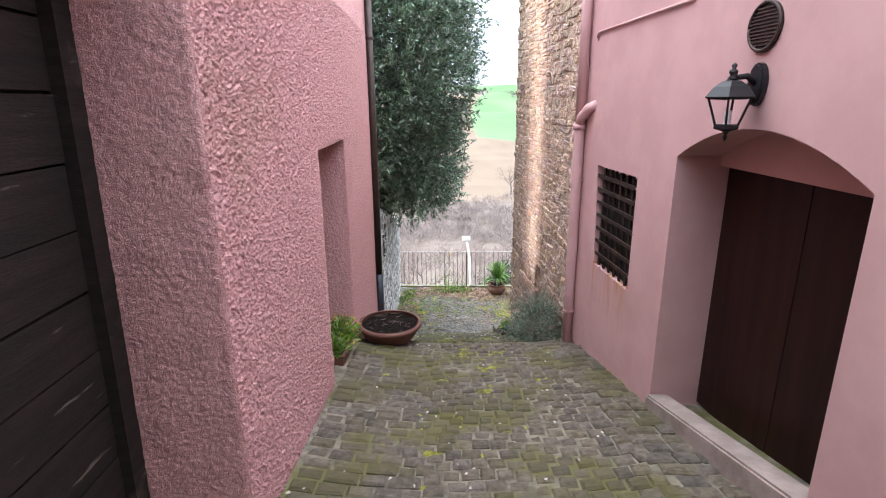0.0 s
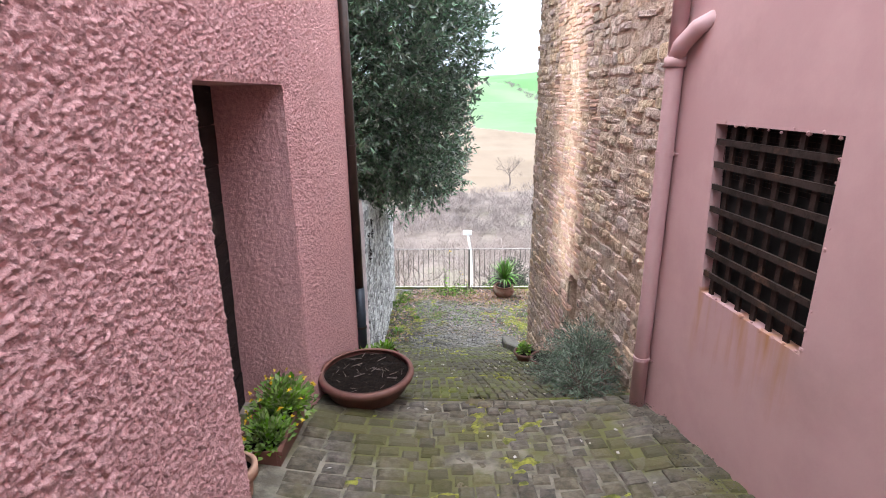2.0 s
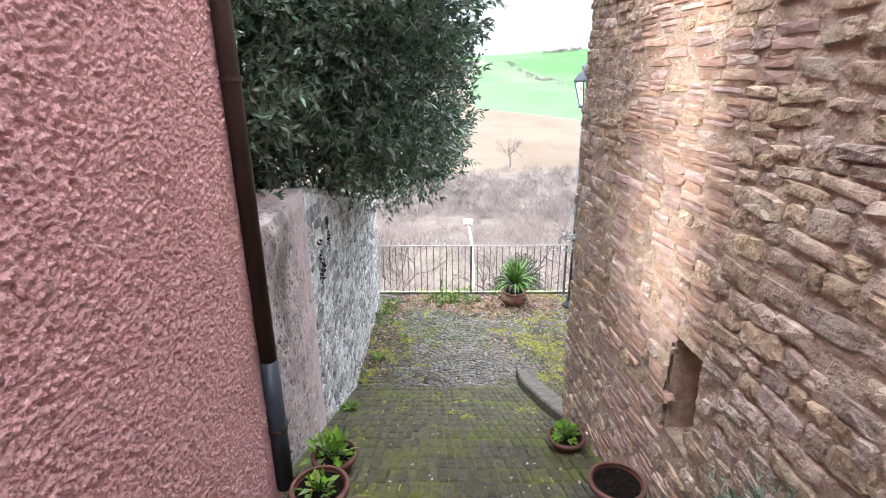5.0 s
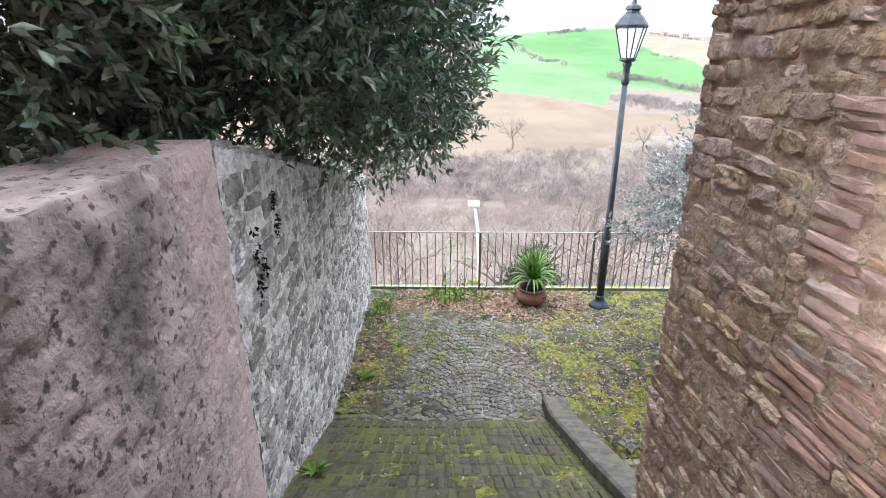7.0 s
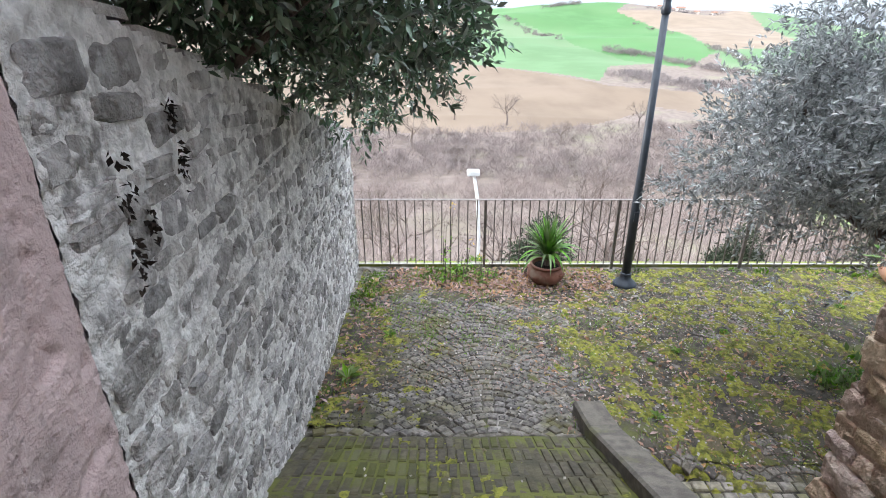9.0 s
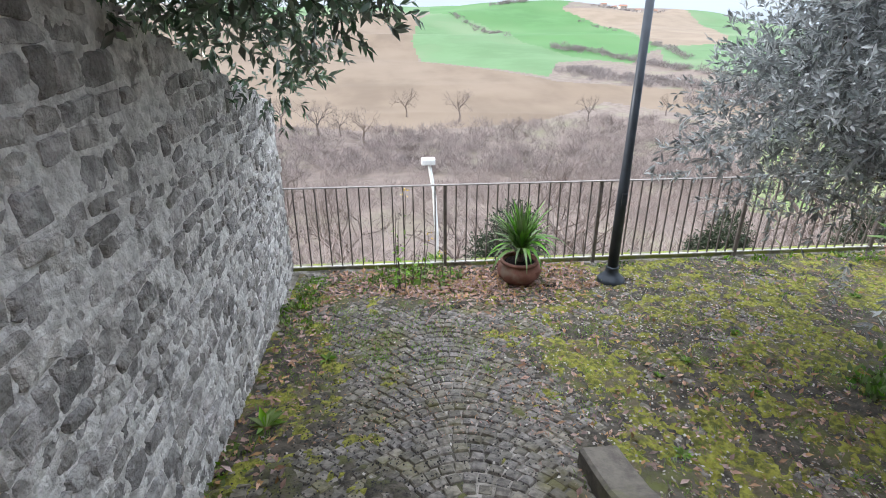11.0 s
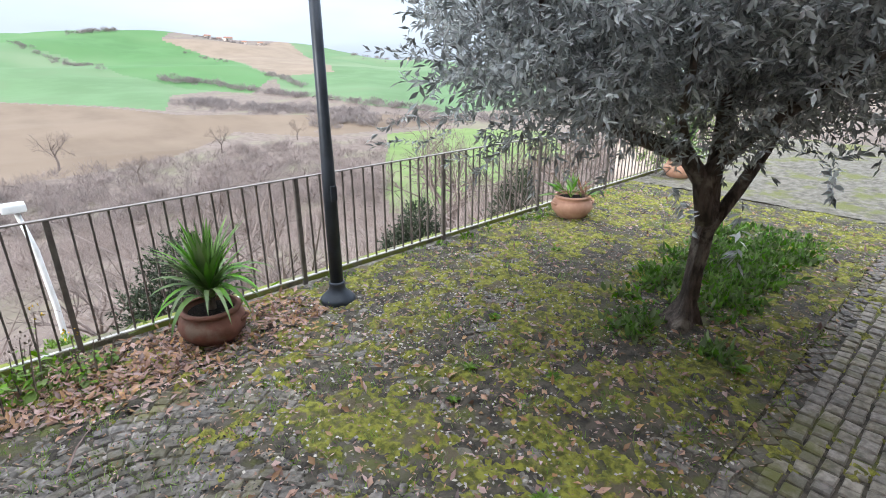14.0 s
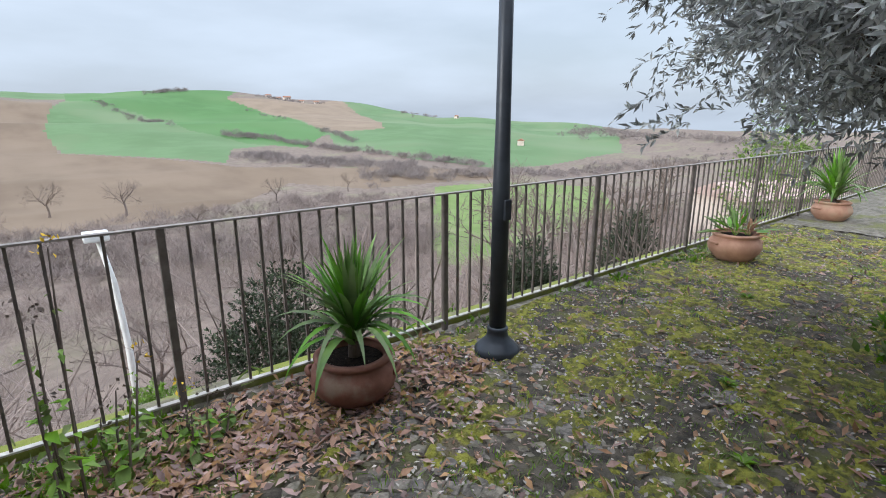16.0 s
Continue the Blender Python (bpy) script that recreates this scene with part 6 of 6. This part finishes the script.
twig_cloud("far_hedges", hedges, "dark bare hedges and copses between the far fields", "hedge", M["bush_far"], 60, 0.75, 0.05, 103)

ev = [(0.9 + 0.5 * k, 15.9 + 0.3 * math.sin(k * 2.1), land(0.9 + 0.5 * k, 15.9) + 0.35, 0.75) for k in range(3)] + [(9.6, 16.5, land(9.6, 16.5) + 0.3, 0.7), (4.6, 16.6, land(4.6, 16.6) + 0.2, 0.5), (7.2, 17.0, land(7.2, 17) + 0.3, 0.6)]


def evergreen(x, y, s, seed, label, mat="evergreen"):
    rng = np.random.default_rng(seed)
    z = land(x, y)
    root = thing("evergreen_shrub", label, "shrub", (x, y, z))
    bm = bmesh.new()
    for k in range(5):
        tube(bm, [(0, 0, 0), (0.2 * s * math.cos(k * 1.3), 0.2 * s * math.sin(k * 1.3), 0.9 * s), (0.35 * s * math.cos(k * 1.3), 0.35 * s * math.sin(k * 1.3), 1.6 * s)], [0.03, 0.02, 0.008], 5)
    part("stalk", bm, M["twig"], root)
    pts, out = shoots(rng, [(0, 0, 0.75 * s), (0.1, 0, 1.35 * s)], [(0.75 * s, 0.7 * s, 0.8 * s), (0.45 * s, 0.45 * s, 0.7 * s)], 1500, 0.3)
    part("leaves", foliage("leaves", rng, pts, out, 12, 0.16, 0.045 * max(1, s * 0.8), 0.020 * max(1, s * 0.6), M[mat], 0.05), None, root)


evergreen(1.55, 16.3, 0.85, 111, "dark evergreen shrub on the bank below the railing")
evergreen(22.5, 19.0, 2.6, 114, "yellow-green leafy shrub beyond the railing end", "primrose")
evergreen(-0.9, 15.2, 0.32, 115, "low green bush on the bank below the railing", "primrose")
evergreen(0.2, 15.3, 0.36, 116, "low green bush on the bank below the railing", "primrose")
evergreen(3.2, 15.4, 0.3, 117, "low green bush on the bank below the railing", "primrose")
evergreen(5.3, 16.2, 0.7, 112, "small dark evergreen shrub on the bank")
evergreen(8.3, 16.4, 0.8, 113, "dark evergreen shrub beyond the far railing")


def farm_house(az, dip, w, label, turn):
    x, y, z = at_bearing(az, dip)
    root = thing("farm_house", label, "house", (x, y, z), turn, group="farm houses on the ridge")
    part("wall", boxed((-w / 2, -w * 0.3, -1), (w / 2, w * 0.3, w * 0.42)), M["house_wall"], root)
    bm = bmesh.new()
    slab(bm, [(-w * 0.36, w * 0.42), (w * 0.36, w * 0.42), (0, w * 0.62)], (0, 1, 0), UP, (-w * 0.54, 0, 0), (w * 1.08, 0, 0))
    part("roof", bm, M["roof"], root)
    for k in range(3):
        part("window", boxed((-w * 0.35 + k * w * 0.27, -w * 0.31, w * 0.15), (-w * 0.25 + k * w * 0.27, -w * 0.295, w * 0.3)), M["dark"], root)


M["house_wall"] = material("pale_farmhouse_render", (0.66, 0.58, 0.52), 0.9, (0.58, 0.50, 0.45), 0.5, bump=0)
for az, dip, w, turn in ((20.6, 1.8, 7, 20), (21.6, 1.75, 6, -15), (22.4, 1.75, 9, 5), (23.8, 1.6, 6, -30), (25.3, 1.4, 6, 10), (40.0, -0.4, 7, 30), (46.9, -3.2, 7, 40), (-8.6, -1.8, 8, -10)):
    farm_house(az, dip, w, "pale farm house with a clay tile roof on the far hill", turn)


def outbuilding(x, y, turn):
    """A long low shed on the slope beyond the railing."""
    z = land(x, y)
    root = thing("outbuilding", "long low pale outbuilding with a faded pink roof below the terrace", "building", (x, y, z), turn)
    part("wall", boxed((-3.2, -1.5, -1.0), (3.2, 1.5, 2.1)), M["house_wall"], root)
    bm = bmesh.new()
    slab(bm, [(-1.8, 2.05), (1.8, 2.05), (0, 2.75)], (0, 1, 0), UP, (-3.45, 0, 0), (6.9, 0, 0))
    part("roof", bm, M["roof_pale"], root, "faded pink clay roof")
    for k in range(3):
        part("window", boxed((-2.4 + 1.9 * k, -1.54, 0.8), (-1.5 + 1.9 * k, -1.49, 1.6)), M["dark"], root)


M["roof_pale"] = material("faded_clay_roof", (0.52, 0.40, 0.37), 0.9, (0.42, 0.31, 0.28), 4, bump=0.4, bump_scale=20, bump_depth=0.02)
outbuilding(29.0, 21.5, -20)


# ---- single stones, setts and bricks ----
def stone_mesh(name, seed, mat, corner=0.2, bulge=0.12):
    """A rough block one unit wide and high, with its face one unit out."""
    r = random.Random(seed)
    c = corner * r.uniform(0.35, 1.3)
    ring = [(-0.5, -0.5 + c), (-0.5 + c, -0.5), (0.5 - c, -0.5), (0.5, -0.5 + c), (0.5, 0.5 - c), (0.5 - c, 0.5), (-0.5 + c, 0.5), (-0.5, 0.5 - c)]
    ring = [(x * r.uniform(0.84, 1.06), y * r.uniform(0.80, 1.08)) for x, y in ring]
    verts = [(x, y, -0.4) for x, y in ring]
    verts += [(x * 0.98, y * 0.98, r.uniform(0.5, 0.8)) for x, y in ring]
    verts += [(x * r.uniform(0.80, 0.93), y * r.uniform(0.76, 0.92), r.uniform(0.72, 1.05)) for x, y in ring]
    verts.append((r.uniform(-0.1, 0.1), r.uniform(-0.1, 0.1), 1.0 + r.uniform(-0.5, 1.0) * bulge))
    faces = []
    for k in range(8):
        j = (k + 1) % 8
        faces += [(k, j, 8 + j, 8 + k), (8 + k, 8 + j, 16 + j, 16 + k), (16 + k, 16 + j, 24)]
    return raw(name, verts, faces, mat)


def lay(parent, name, variants, spots, single, rest_label, rest_name, category):
    """Lays pieces: single(spot) tells which are objects of their own; the others are joined. A spot is (matrix, variant)."""
    groups = {}
    made = 0
    for m, v in spots:
        if made < 300 and single(m):
            ob = new(name, variants[v])
            ob.parent = parent
            ob.matrix_basis = m
            made += 1
        else:
            groups.setdefault(variants[v].materials[0].name, []).append((m, v))
    for key, items in groups.items():
        verts, faces, base = [], [], 0
        for m, v in items:
            me = variants[v]
            co = np.empty(len(me.vertices) * 3)
            me.vertices.foreach_get("co", co)
            mm = np.array(m)
            verts.append(co.reshape(-1, 3) @ mm[:3, :3].T + mm[:3, 3])
            faces += [tuple(i + base for i in p.vertices) for p in me.polygons]
            base += len(me.vertices)
        me = bpy.data.meshes.new(rest_name)
        me.from_pydata(np.concatenate(verts).tolist(), [], faces)
        me.materials.append(M_ISLAND[key])
        ob = new(rest_name, me)
        ob.parent = parent
        tagged(ob, rest_label, kind="stuff")


def island_twin(key, *args, **kw):
    one = material(*args, **kw)
    kw["island"] = True
    M_ISLAND[one.name] = material(args[0] + "_joined", *args[1:], **kw)
    M[key] = one


M_ISLAND = {}
island_twin("stone_warm", "brown_sandstone", (0.62, 0.46, 0.36), 0.92, (0.38, 0.27, 0.205), 17, (0.60, 0.49, 0.385), 5.0, (0.52, 0.66), 1.0, 32, 0.035, random_tint=0.24)
island_twin("brick_wall", "old_red_brick", (0.52, 0.345, 0.285), 0.9, (0.38, 0.24, 0.195), 12, (0.58, 0.48, 0.40), 3.5, (0.55, 0.7), 0.8, 60, 0.008, random_tint=0.25)
island_twin("stone_gray", "grey_limestone", (0.54, 0.51, 0.495), 0.92, (0.29, 0.272, 0.262), 11, (0.20, 0.185, 0.175), 3.5, (0.56, 0.70), 1.0, 28, 0.05, random_tint=0.36, spots2=(0.60, 0.58, 0.565), spot2_scale=6.0, spot2_edge=(0.57, 0.64))
island_twin("cobble", "grey_basalt_sett", (0.215, 0.19, 0.165), 0.75, (0.085, 0.075, 0.066), 22, (0.12, 0.105, 0.05), 1.8, (0.48, 0.66), 0.8, 60, 0.008, random_tint=0.3)
island_twin("ramp_brick", "mossy_ramp_brick", (0.10, 0.084, 0.055), 0.85, (0.058, 0.049, 0.034), 18, (0.09, 0.092, 0.026), 1.6, (0.46, 0.62), 0.7, 60, 0.006, random_tint=0.28)
island_twin("yard_sett", "pale_worn_sett", (0.31, 0.275, 0.23), 0.8, (0.17, 0.15, 0.125), 20, (0.14, 0.135, 0.055), 1.8, (0.50, 0.66), 0.8, 60, 0.008, random_tint=0.25)
island_twin("lane_sett", "earthy_brown_sett", (0.128, 0.104, 0.077), 0.8, (0.064, 0.052, 0.039), 20, (0.082, 0.072, 0.03), 1.5, (0.46, 0.64), 0.8, 60, 0.008, random_tint=0.22)


def wall_matrix(place, u, out, w, h, d, roll=0.0):
    uu, vv = u * math.cos(roll) + UP * math.sin(roll), UP * math.cos(roll) - u * math.sin(roll)
    m = Matrix.Identity(4)
    for i, col in enumerate((uu * w, vv * h, out * d, place)):
        for j in range(3):
            m[j][i] = col[j]
    return m


def rubble_stone_house():
    rng = random.Random(77)
    variants = [stone_mesh("stone", 200 + k, M["stone_warm"]) for k in range(14)] + [stone_mesh("brick", 300 + k, M["brick_wall"], 0.16, 0.05) for k in range(6)]
    stones, bricks = [], []
    out = -STONE_IN
    z = 0.6
    while z < 6.85:
        h = rng.uniform(0.05, 0.115)
        y = 4.90
        while y < 8.40:
            band = 0.5 + 0.5 * noise.noise((y * 0.9, z * 0.7, 4.0))
            brick = (6.35 < y < 7.45 and rng.random() < 0.75) or band > 0.78
            w = rng.uniform(0.18, 0.27) if brick else rng.uniform(0.06, 0.12) if rng.random() < 0.3 else rng.uniform(0.10, 0.29)
            w = min(w, 8.44 - y)
            if w < 0.05:
                break
            yc = y + w / 2
            hole = 6.38 < yc < 6.74 and 2.52 < z + h / 2 < 3.2
            if not hole and rng.random() > 0.09 and z + h > lane(yc) - 0.1:
                zj = z + h / 2 + 0.03 * noise.noise((yc * 2, z * 2, 0)) + rng.uniform(-0.008, 0.008)
                at = Vector((1.548 - 0.07 * yc, yc, zj)) + STONE_IN * 0.03
                if brick:
                    for q in (-1, 1):
                        bricks.append((wall_matrix(at + UP * q * h * 0.25, STONE_U, out, w * 0.95, h * 0.42, rng.uniform(0.025, 0.04), rng.uniform(-0.02, 0.02)), 14 + rng.randrange(6)))
                else:
                    stones.append((wall_matrix(at, STONE_U, out, w * rng.uniform(0.84, 1.02), h * rng.uniform(0.66, 1.02), rng.uniform(0.026, 0.047), rng.uniform(-0.12, 0.12)), rng.randrange(14)))
            y += w
        z += h
    near = lambda m: 2.3 < m.translation.z < 4.6 and m.translation.y < 7.6
    lay(stone_wall, "stone", variants, stones, near, "rough brown wall stones", "wall_stones", "stone")
    lay(stone_wall, "brick", variants, bricks, lambda m: 2.3 < m.translation.z < 5.0, "narrow old red bricks", "wall_bricks", "brick")
    corner = []
    z = 0.3
    while z < 6.85:
        h = rng.uniform(0.09, 0.2)
        w = rng.uniform(0.22, 0.4)
        at = Vector((0.957 + w / 2 + 0.01, 8.405, z + h / 2))
        corner.append((wall_matrix(at, Vector((-1, 0, 0)), Vector((0, 1, 0)), w, h * 0.92, rng.uniform(0.03, 0.05)), rng.randrange(14)))
        z += h
    lay(stone_wall, "quoin", variants, corner, lambda m: False, "rough corner stones", "corner_stones", "stone")


def rubble_garden_wall():
    rng = random.Random(78)
    variants = [stone_mesh("stone", 400 + k, M["stone_gray"], 0.15, 0.1) for k in range(14)]
    stones = []
    out = -GRAY_IN
    z = 0.0
    while z < 3.5:
        tall = step(1.9, 2.5, z)
        h = rng.uniform(0.065, 0.145) * (1 + 0.25 * tall)
        y = 8.44
        while y < 14.38:
            w = min(rng.uniform(0.07, 0.27) * (1 + 0.25 * tall), 14.42 - y)
            if w < 0.05:
                break
            yc = y + w / 2
            if z + h < gray_top(yc) - 0.02 and z + h > (lane(yc) - 0.1) and rng.random() > 0.04:
                at = Vector((-0.811 - 0.055 * yc, yc, z + h / 2 + 0.035 * noise.noise((yc * 2.3, z * 2.3, 7)))) + GRAY_IN * 0.035
                stones.append((wall_matrix(at, GRAY_U, out, w * rng.uniform(0.86, 1.04), h * rng.uniform(0.76, 1.02), rng.uniform(0.034, 0.062), rng.uniform(-0.16, 0.16)), rng.randrange(14)))
            y += w
        z += h
    lay(gray_wall, "stone", variants, stones, lambda m: m.translation.y < 12.0 and m.translation.z > 0.9, "rough grey wall stones", "wall_stones", "stone")
    cop = []
    y = 8.45
    while y < 14.3:
        w = rng.uniform(0.2, 0.45)
        yc = y + w / 2
        at = Vector((-0.811 - 0.055 * yc, yc, gray_top(yc) - 0.035)) + GRAY_IN * 0.24
        m = wall_matrix(at, GRAY_U, UP, w * 0.97, 0.45, 0.035)
        m = Matrix(((m[0][0], GRAY_IN.x * 0.46, m[0][2], at.x), (m[1][0], GRAY_IN.y * 0.46, m[1][2], at.y), (-0.25 * w, 0, 0.035, at.z), (0, 0, 0, 1)))
        cop.append((m, rng.randrange(14)))
        y += w
    lay(gray_wall, "cap_stone", variants, cop, lambda m: True, "flat capping stones", "cap_stones", "stone")


def sett_mesh(name, seed, mat, bev=0.13):
    r = random.Random(seed)
    lowr = [(-0.5, -0.5), (0.5, -0.5), (0.5, 0.5), (-0.5, 0.5)]
    lowr = [(x * r.uniform(0.9, 1.0), y * r.uniform(0.9, 1.0)) for x, y in lowr]
    verts = [(x, y, -1.0) for x, y in lowr] + [(x, y, -0.22) for x, y in lowr] + [(x * (1 - 2 * bev), y * (1 - 2 * bev), r.uniform(-0.06, 0.06)) for x, y in lowr]
    verts.append((0, 0, r.uniform(0.02, 0.1)))
    faces = []
    for k in range(4):
        j = (k + 1) % 4
        faces += [(k, j, 4 + j, 4 + k), (4 + k, 4 + j, 8 + j, 8 + k), (8 + k, 8 + j, 12)]
    return raw(name, verts, faces, mat)


def floor_matrix(x, y, w, l, turn, up, thick=0.05):
    e = 0.05
    gx = (ground(x + e, y) - ground(x - e, y)) / (2 * e) if abs(x - 1.12) > 0.1 else 0
    gy = (ground(x, y + e) - ground(x, y - e)) / (2 * e)
    c, s = math.cos(turn), math.sin(turn)
    a = Vector((c, s, c * gx + s * gy)).normalized()
    b = Vector((-s, c, -s * gx + c * gy)).normalized()
    n = a.cross(b)
    at = Vector((x, y, ground(x, y) + up))
    m = Matrix.Identity(4)
    for i, col in enumerate((a * w, b * l, n * thick, at)):
        for j in range(3):
            m[j][i] = col[j]
    return m


def pave_lane():
    rng = random.Random(90)
    variants = [sett_mesh("sett", 500 + k, M["lane_sett"]) for k in range(10)]
    spots = []
    y = -0.4
    while y < 4.93:
        x = left_face(y) + 0.03
        edge = right_face(y) - 0.02
        while x < edge:
            border = x < left_face(y) + 0.55 or x > edge - 0.35
            w = rng.uniform(0.12, 0.2) if border else rng.uniform(0.085, 0.125)
            yy = y + (0.0 if border else 0.10 * math.cos((x - 0.1) * 4.2))
            if yy < 4.9:
                spots.append((floor_matrix(x + w / 2, yy, w * 0.97, 0.105, rng.uniform(-0.07, 0.07), rng.uniform(-0.012, 0.003)), rng.randrange(10)))
            x += w
        y += 0.112
    lay(lane_floor, "sett", variants, spots, lambda m: 2.2 < m.translation.y < 3.9, "worn grey paving setts", "setts", "sett")


def pave_ramp():
    rng = random.Random(91)
    variants = [sett_mesh("brick", 520 + k, M["ramp_brick"], 0.07) for k in range(8)]
    spots = []
    row = 0
    y = 4.98
    while y < 10.2:
        x = left_face(y) + 0.02
        edge = right_face(y) - 0.02 if y < 8.4 else 0.90
        while x < edge - 0.04:
            off = rng.uniform(-0.02, 0.02)
            if not (5.0 < y < 5.2 and rng.random() < 0.1):
                spots.append((floor_matrix(x + 0.035, y + 0.115 + off, 0.056, 0.232, rng.uniform(-0.02, 0.02), rng.uniform(-0.014, 0.003)), rng.randrange(8)))
            x += 0.068
        y += 0.222
        row += 1
    lay(ramp_floor, "brick", variants, spots, lambda m: 5.4 < m.translation.y < 7.6, "mossy bricks laid on edge", "bricks", "brick")


def pave_terrace():
    rng = random.Random(92)
    variants = [sett_mesh("sett", 540 + k, M["cobble"], 0.08) for k in range(10)] + [sett_mesh("sett", 580 + k, M["yard_sett"], 0.09) for k in range(10)]
    spots = []
    arc, k = 1.25, 0
    y = 9.8
    while y < 14.6:
        x = -1.5
        while x < 9.5:
            w = rng.uniform(0.085, 0.115)
            t = ((x + 0.55) % arc) / arc
            yy = y + 0.42 * math.sin(math.pi * t) - 0.1
            turn = math.atan(0.42 * math.pi / arc * math.cos(math.pi * t))
            brick_strip = 3.2 < x < 9.5 and 10.42 < yy < 10.68
            if (10.36 if x < 1.15 else 10.3) < yy < 14.28 and x > left_face(yy) + 0.02 and not brick_strip:
                spots.append((floor_matrix(x + w / 2, yy, w * 0.95, 0.088, turn + rng.uniform(-0.12, 0.12), rng.uniform(-0.010, 0.004)), rng.randrange(10)))
            x += w * max(0.7, math.cos(turn))
        y += 0.1
    for j in range(15):
        yy = 8.7 + 0.11 * j
        x = 1.35
        while x < 7.0:
            w = rng.uniform(0.09, 0.13)
            spots.append((floor_matrix(x, yy, w * 0.95, 0.1, rng.uniform(-0.08, 0.08), rng.uniform(-0.012, 0.004)), 10 + rng.randrange(10)))
            x += w
    lay(terrace_floor, "sett", variants, spots, lambda m: 11.2 < m.translation.y < 12.9 and -0.7 < m.translation.x < 1.5, "grey paving setts in fans", "setts", "sett")
    variants = [sett_mesh("brick", 560 + k, M["ramp_brick"], 0.07) for k in range(8)]
    spots = []
    x = 3.2
    while x < 8.5:
        spots.append((floor_matrix(x, 10.55, 0.056, 0.24, rng.uniform(-0.04, 0.04), rng.uniform(-0.008, 0.006)), rng.randrange(8)))
        x += 0.066
    lay(terrace_floor, "brick", variants, spots, lambda m: True, "edging bricks", "bricks", "brick")


def mortar_coat(name, parent, face, inn, y0, y1, low, top, cell, mean, mat, holes, label):
    """Mortar smeared unevenly over the edges of the stones."""
    ny = int((y1 - y0) / cell)
    z_min = min(low(y0), low(y1))
    nz = int((max(top(y0), top(y1)) - z_min) / cell)
    verts, faces = [], []
    for j in range(nz + 1):
        for i in range(ny + 1):
            y, z = y0 + (y1 - y0) * i / ny, z_min + cell * j
            out = mean + 0.013 * noise.noise((y * 9, z * 13, 3.0)) + 0.011 * noise.noise((y * 24, z * 30, 8.0)) + 0.004 * noise.noise((y * 60, z * 60, 5.0))
            verts.append((face(y) - inn.x * out, y - inn.y * out, z))
    for j in range(nz):
        z = z_min + cell * (j + 0.5)
        for i in range(ny):
            y = y0 + (y1 - y0) * (i + 0.5) / ny
            if z > top(y) or z < low(y) or any(a < y < b and c < z < d for a, b, c, d in holes):
                continue
            k = j * (ny + 1) + i
            faces.append((k, k + 1, k + ny + 2, k + ny + 1))
    me = raw(name, verts, faces, mat)
    me.shade_smooth()
    ob = new(name, me)
    ob.parent = parent
    tagged(ob, label, kind="stuff")


rubble_stone_house()
mortar_coat("mortar", stone_wall, lambda y: 1.548 - 0.07 * y, STONE_IN, 4.9, 8.41, lambda y: lane(y) - 0.1, lambda y: 6.8, 0.018, -0.009, M["mortar"], ((6.42, 6.70, 2.56, 3.16),), "uneven pale mortar between the stones")
mortar_coat("mortar", gray_wall, lambda y: -0.811 - 0.055 * y, GRAY_IN, 8.41, 14.38, lambda y: lane(y) - 0.1, lambda y: gray_top(y) - 0.03, 0.016, 0.0, M["mortar_gray"], (), "uneven pale grey mortar between the stones")
rubble_garden_wall()
pave_lane()
pave_ramp()
pave_terrace()
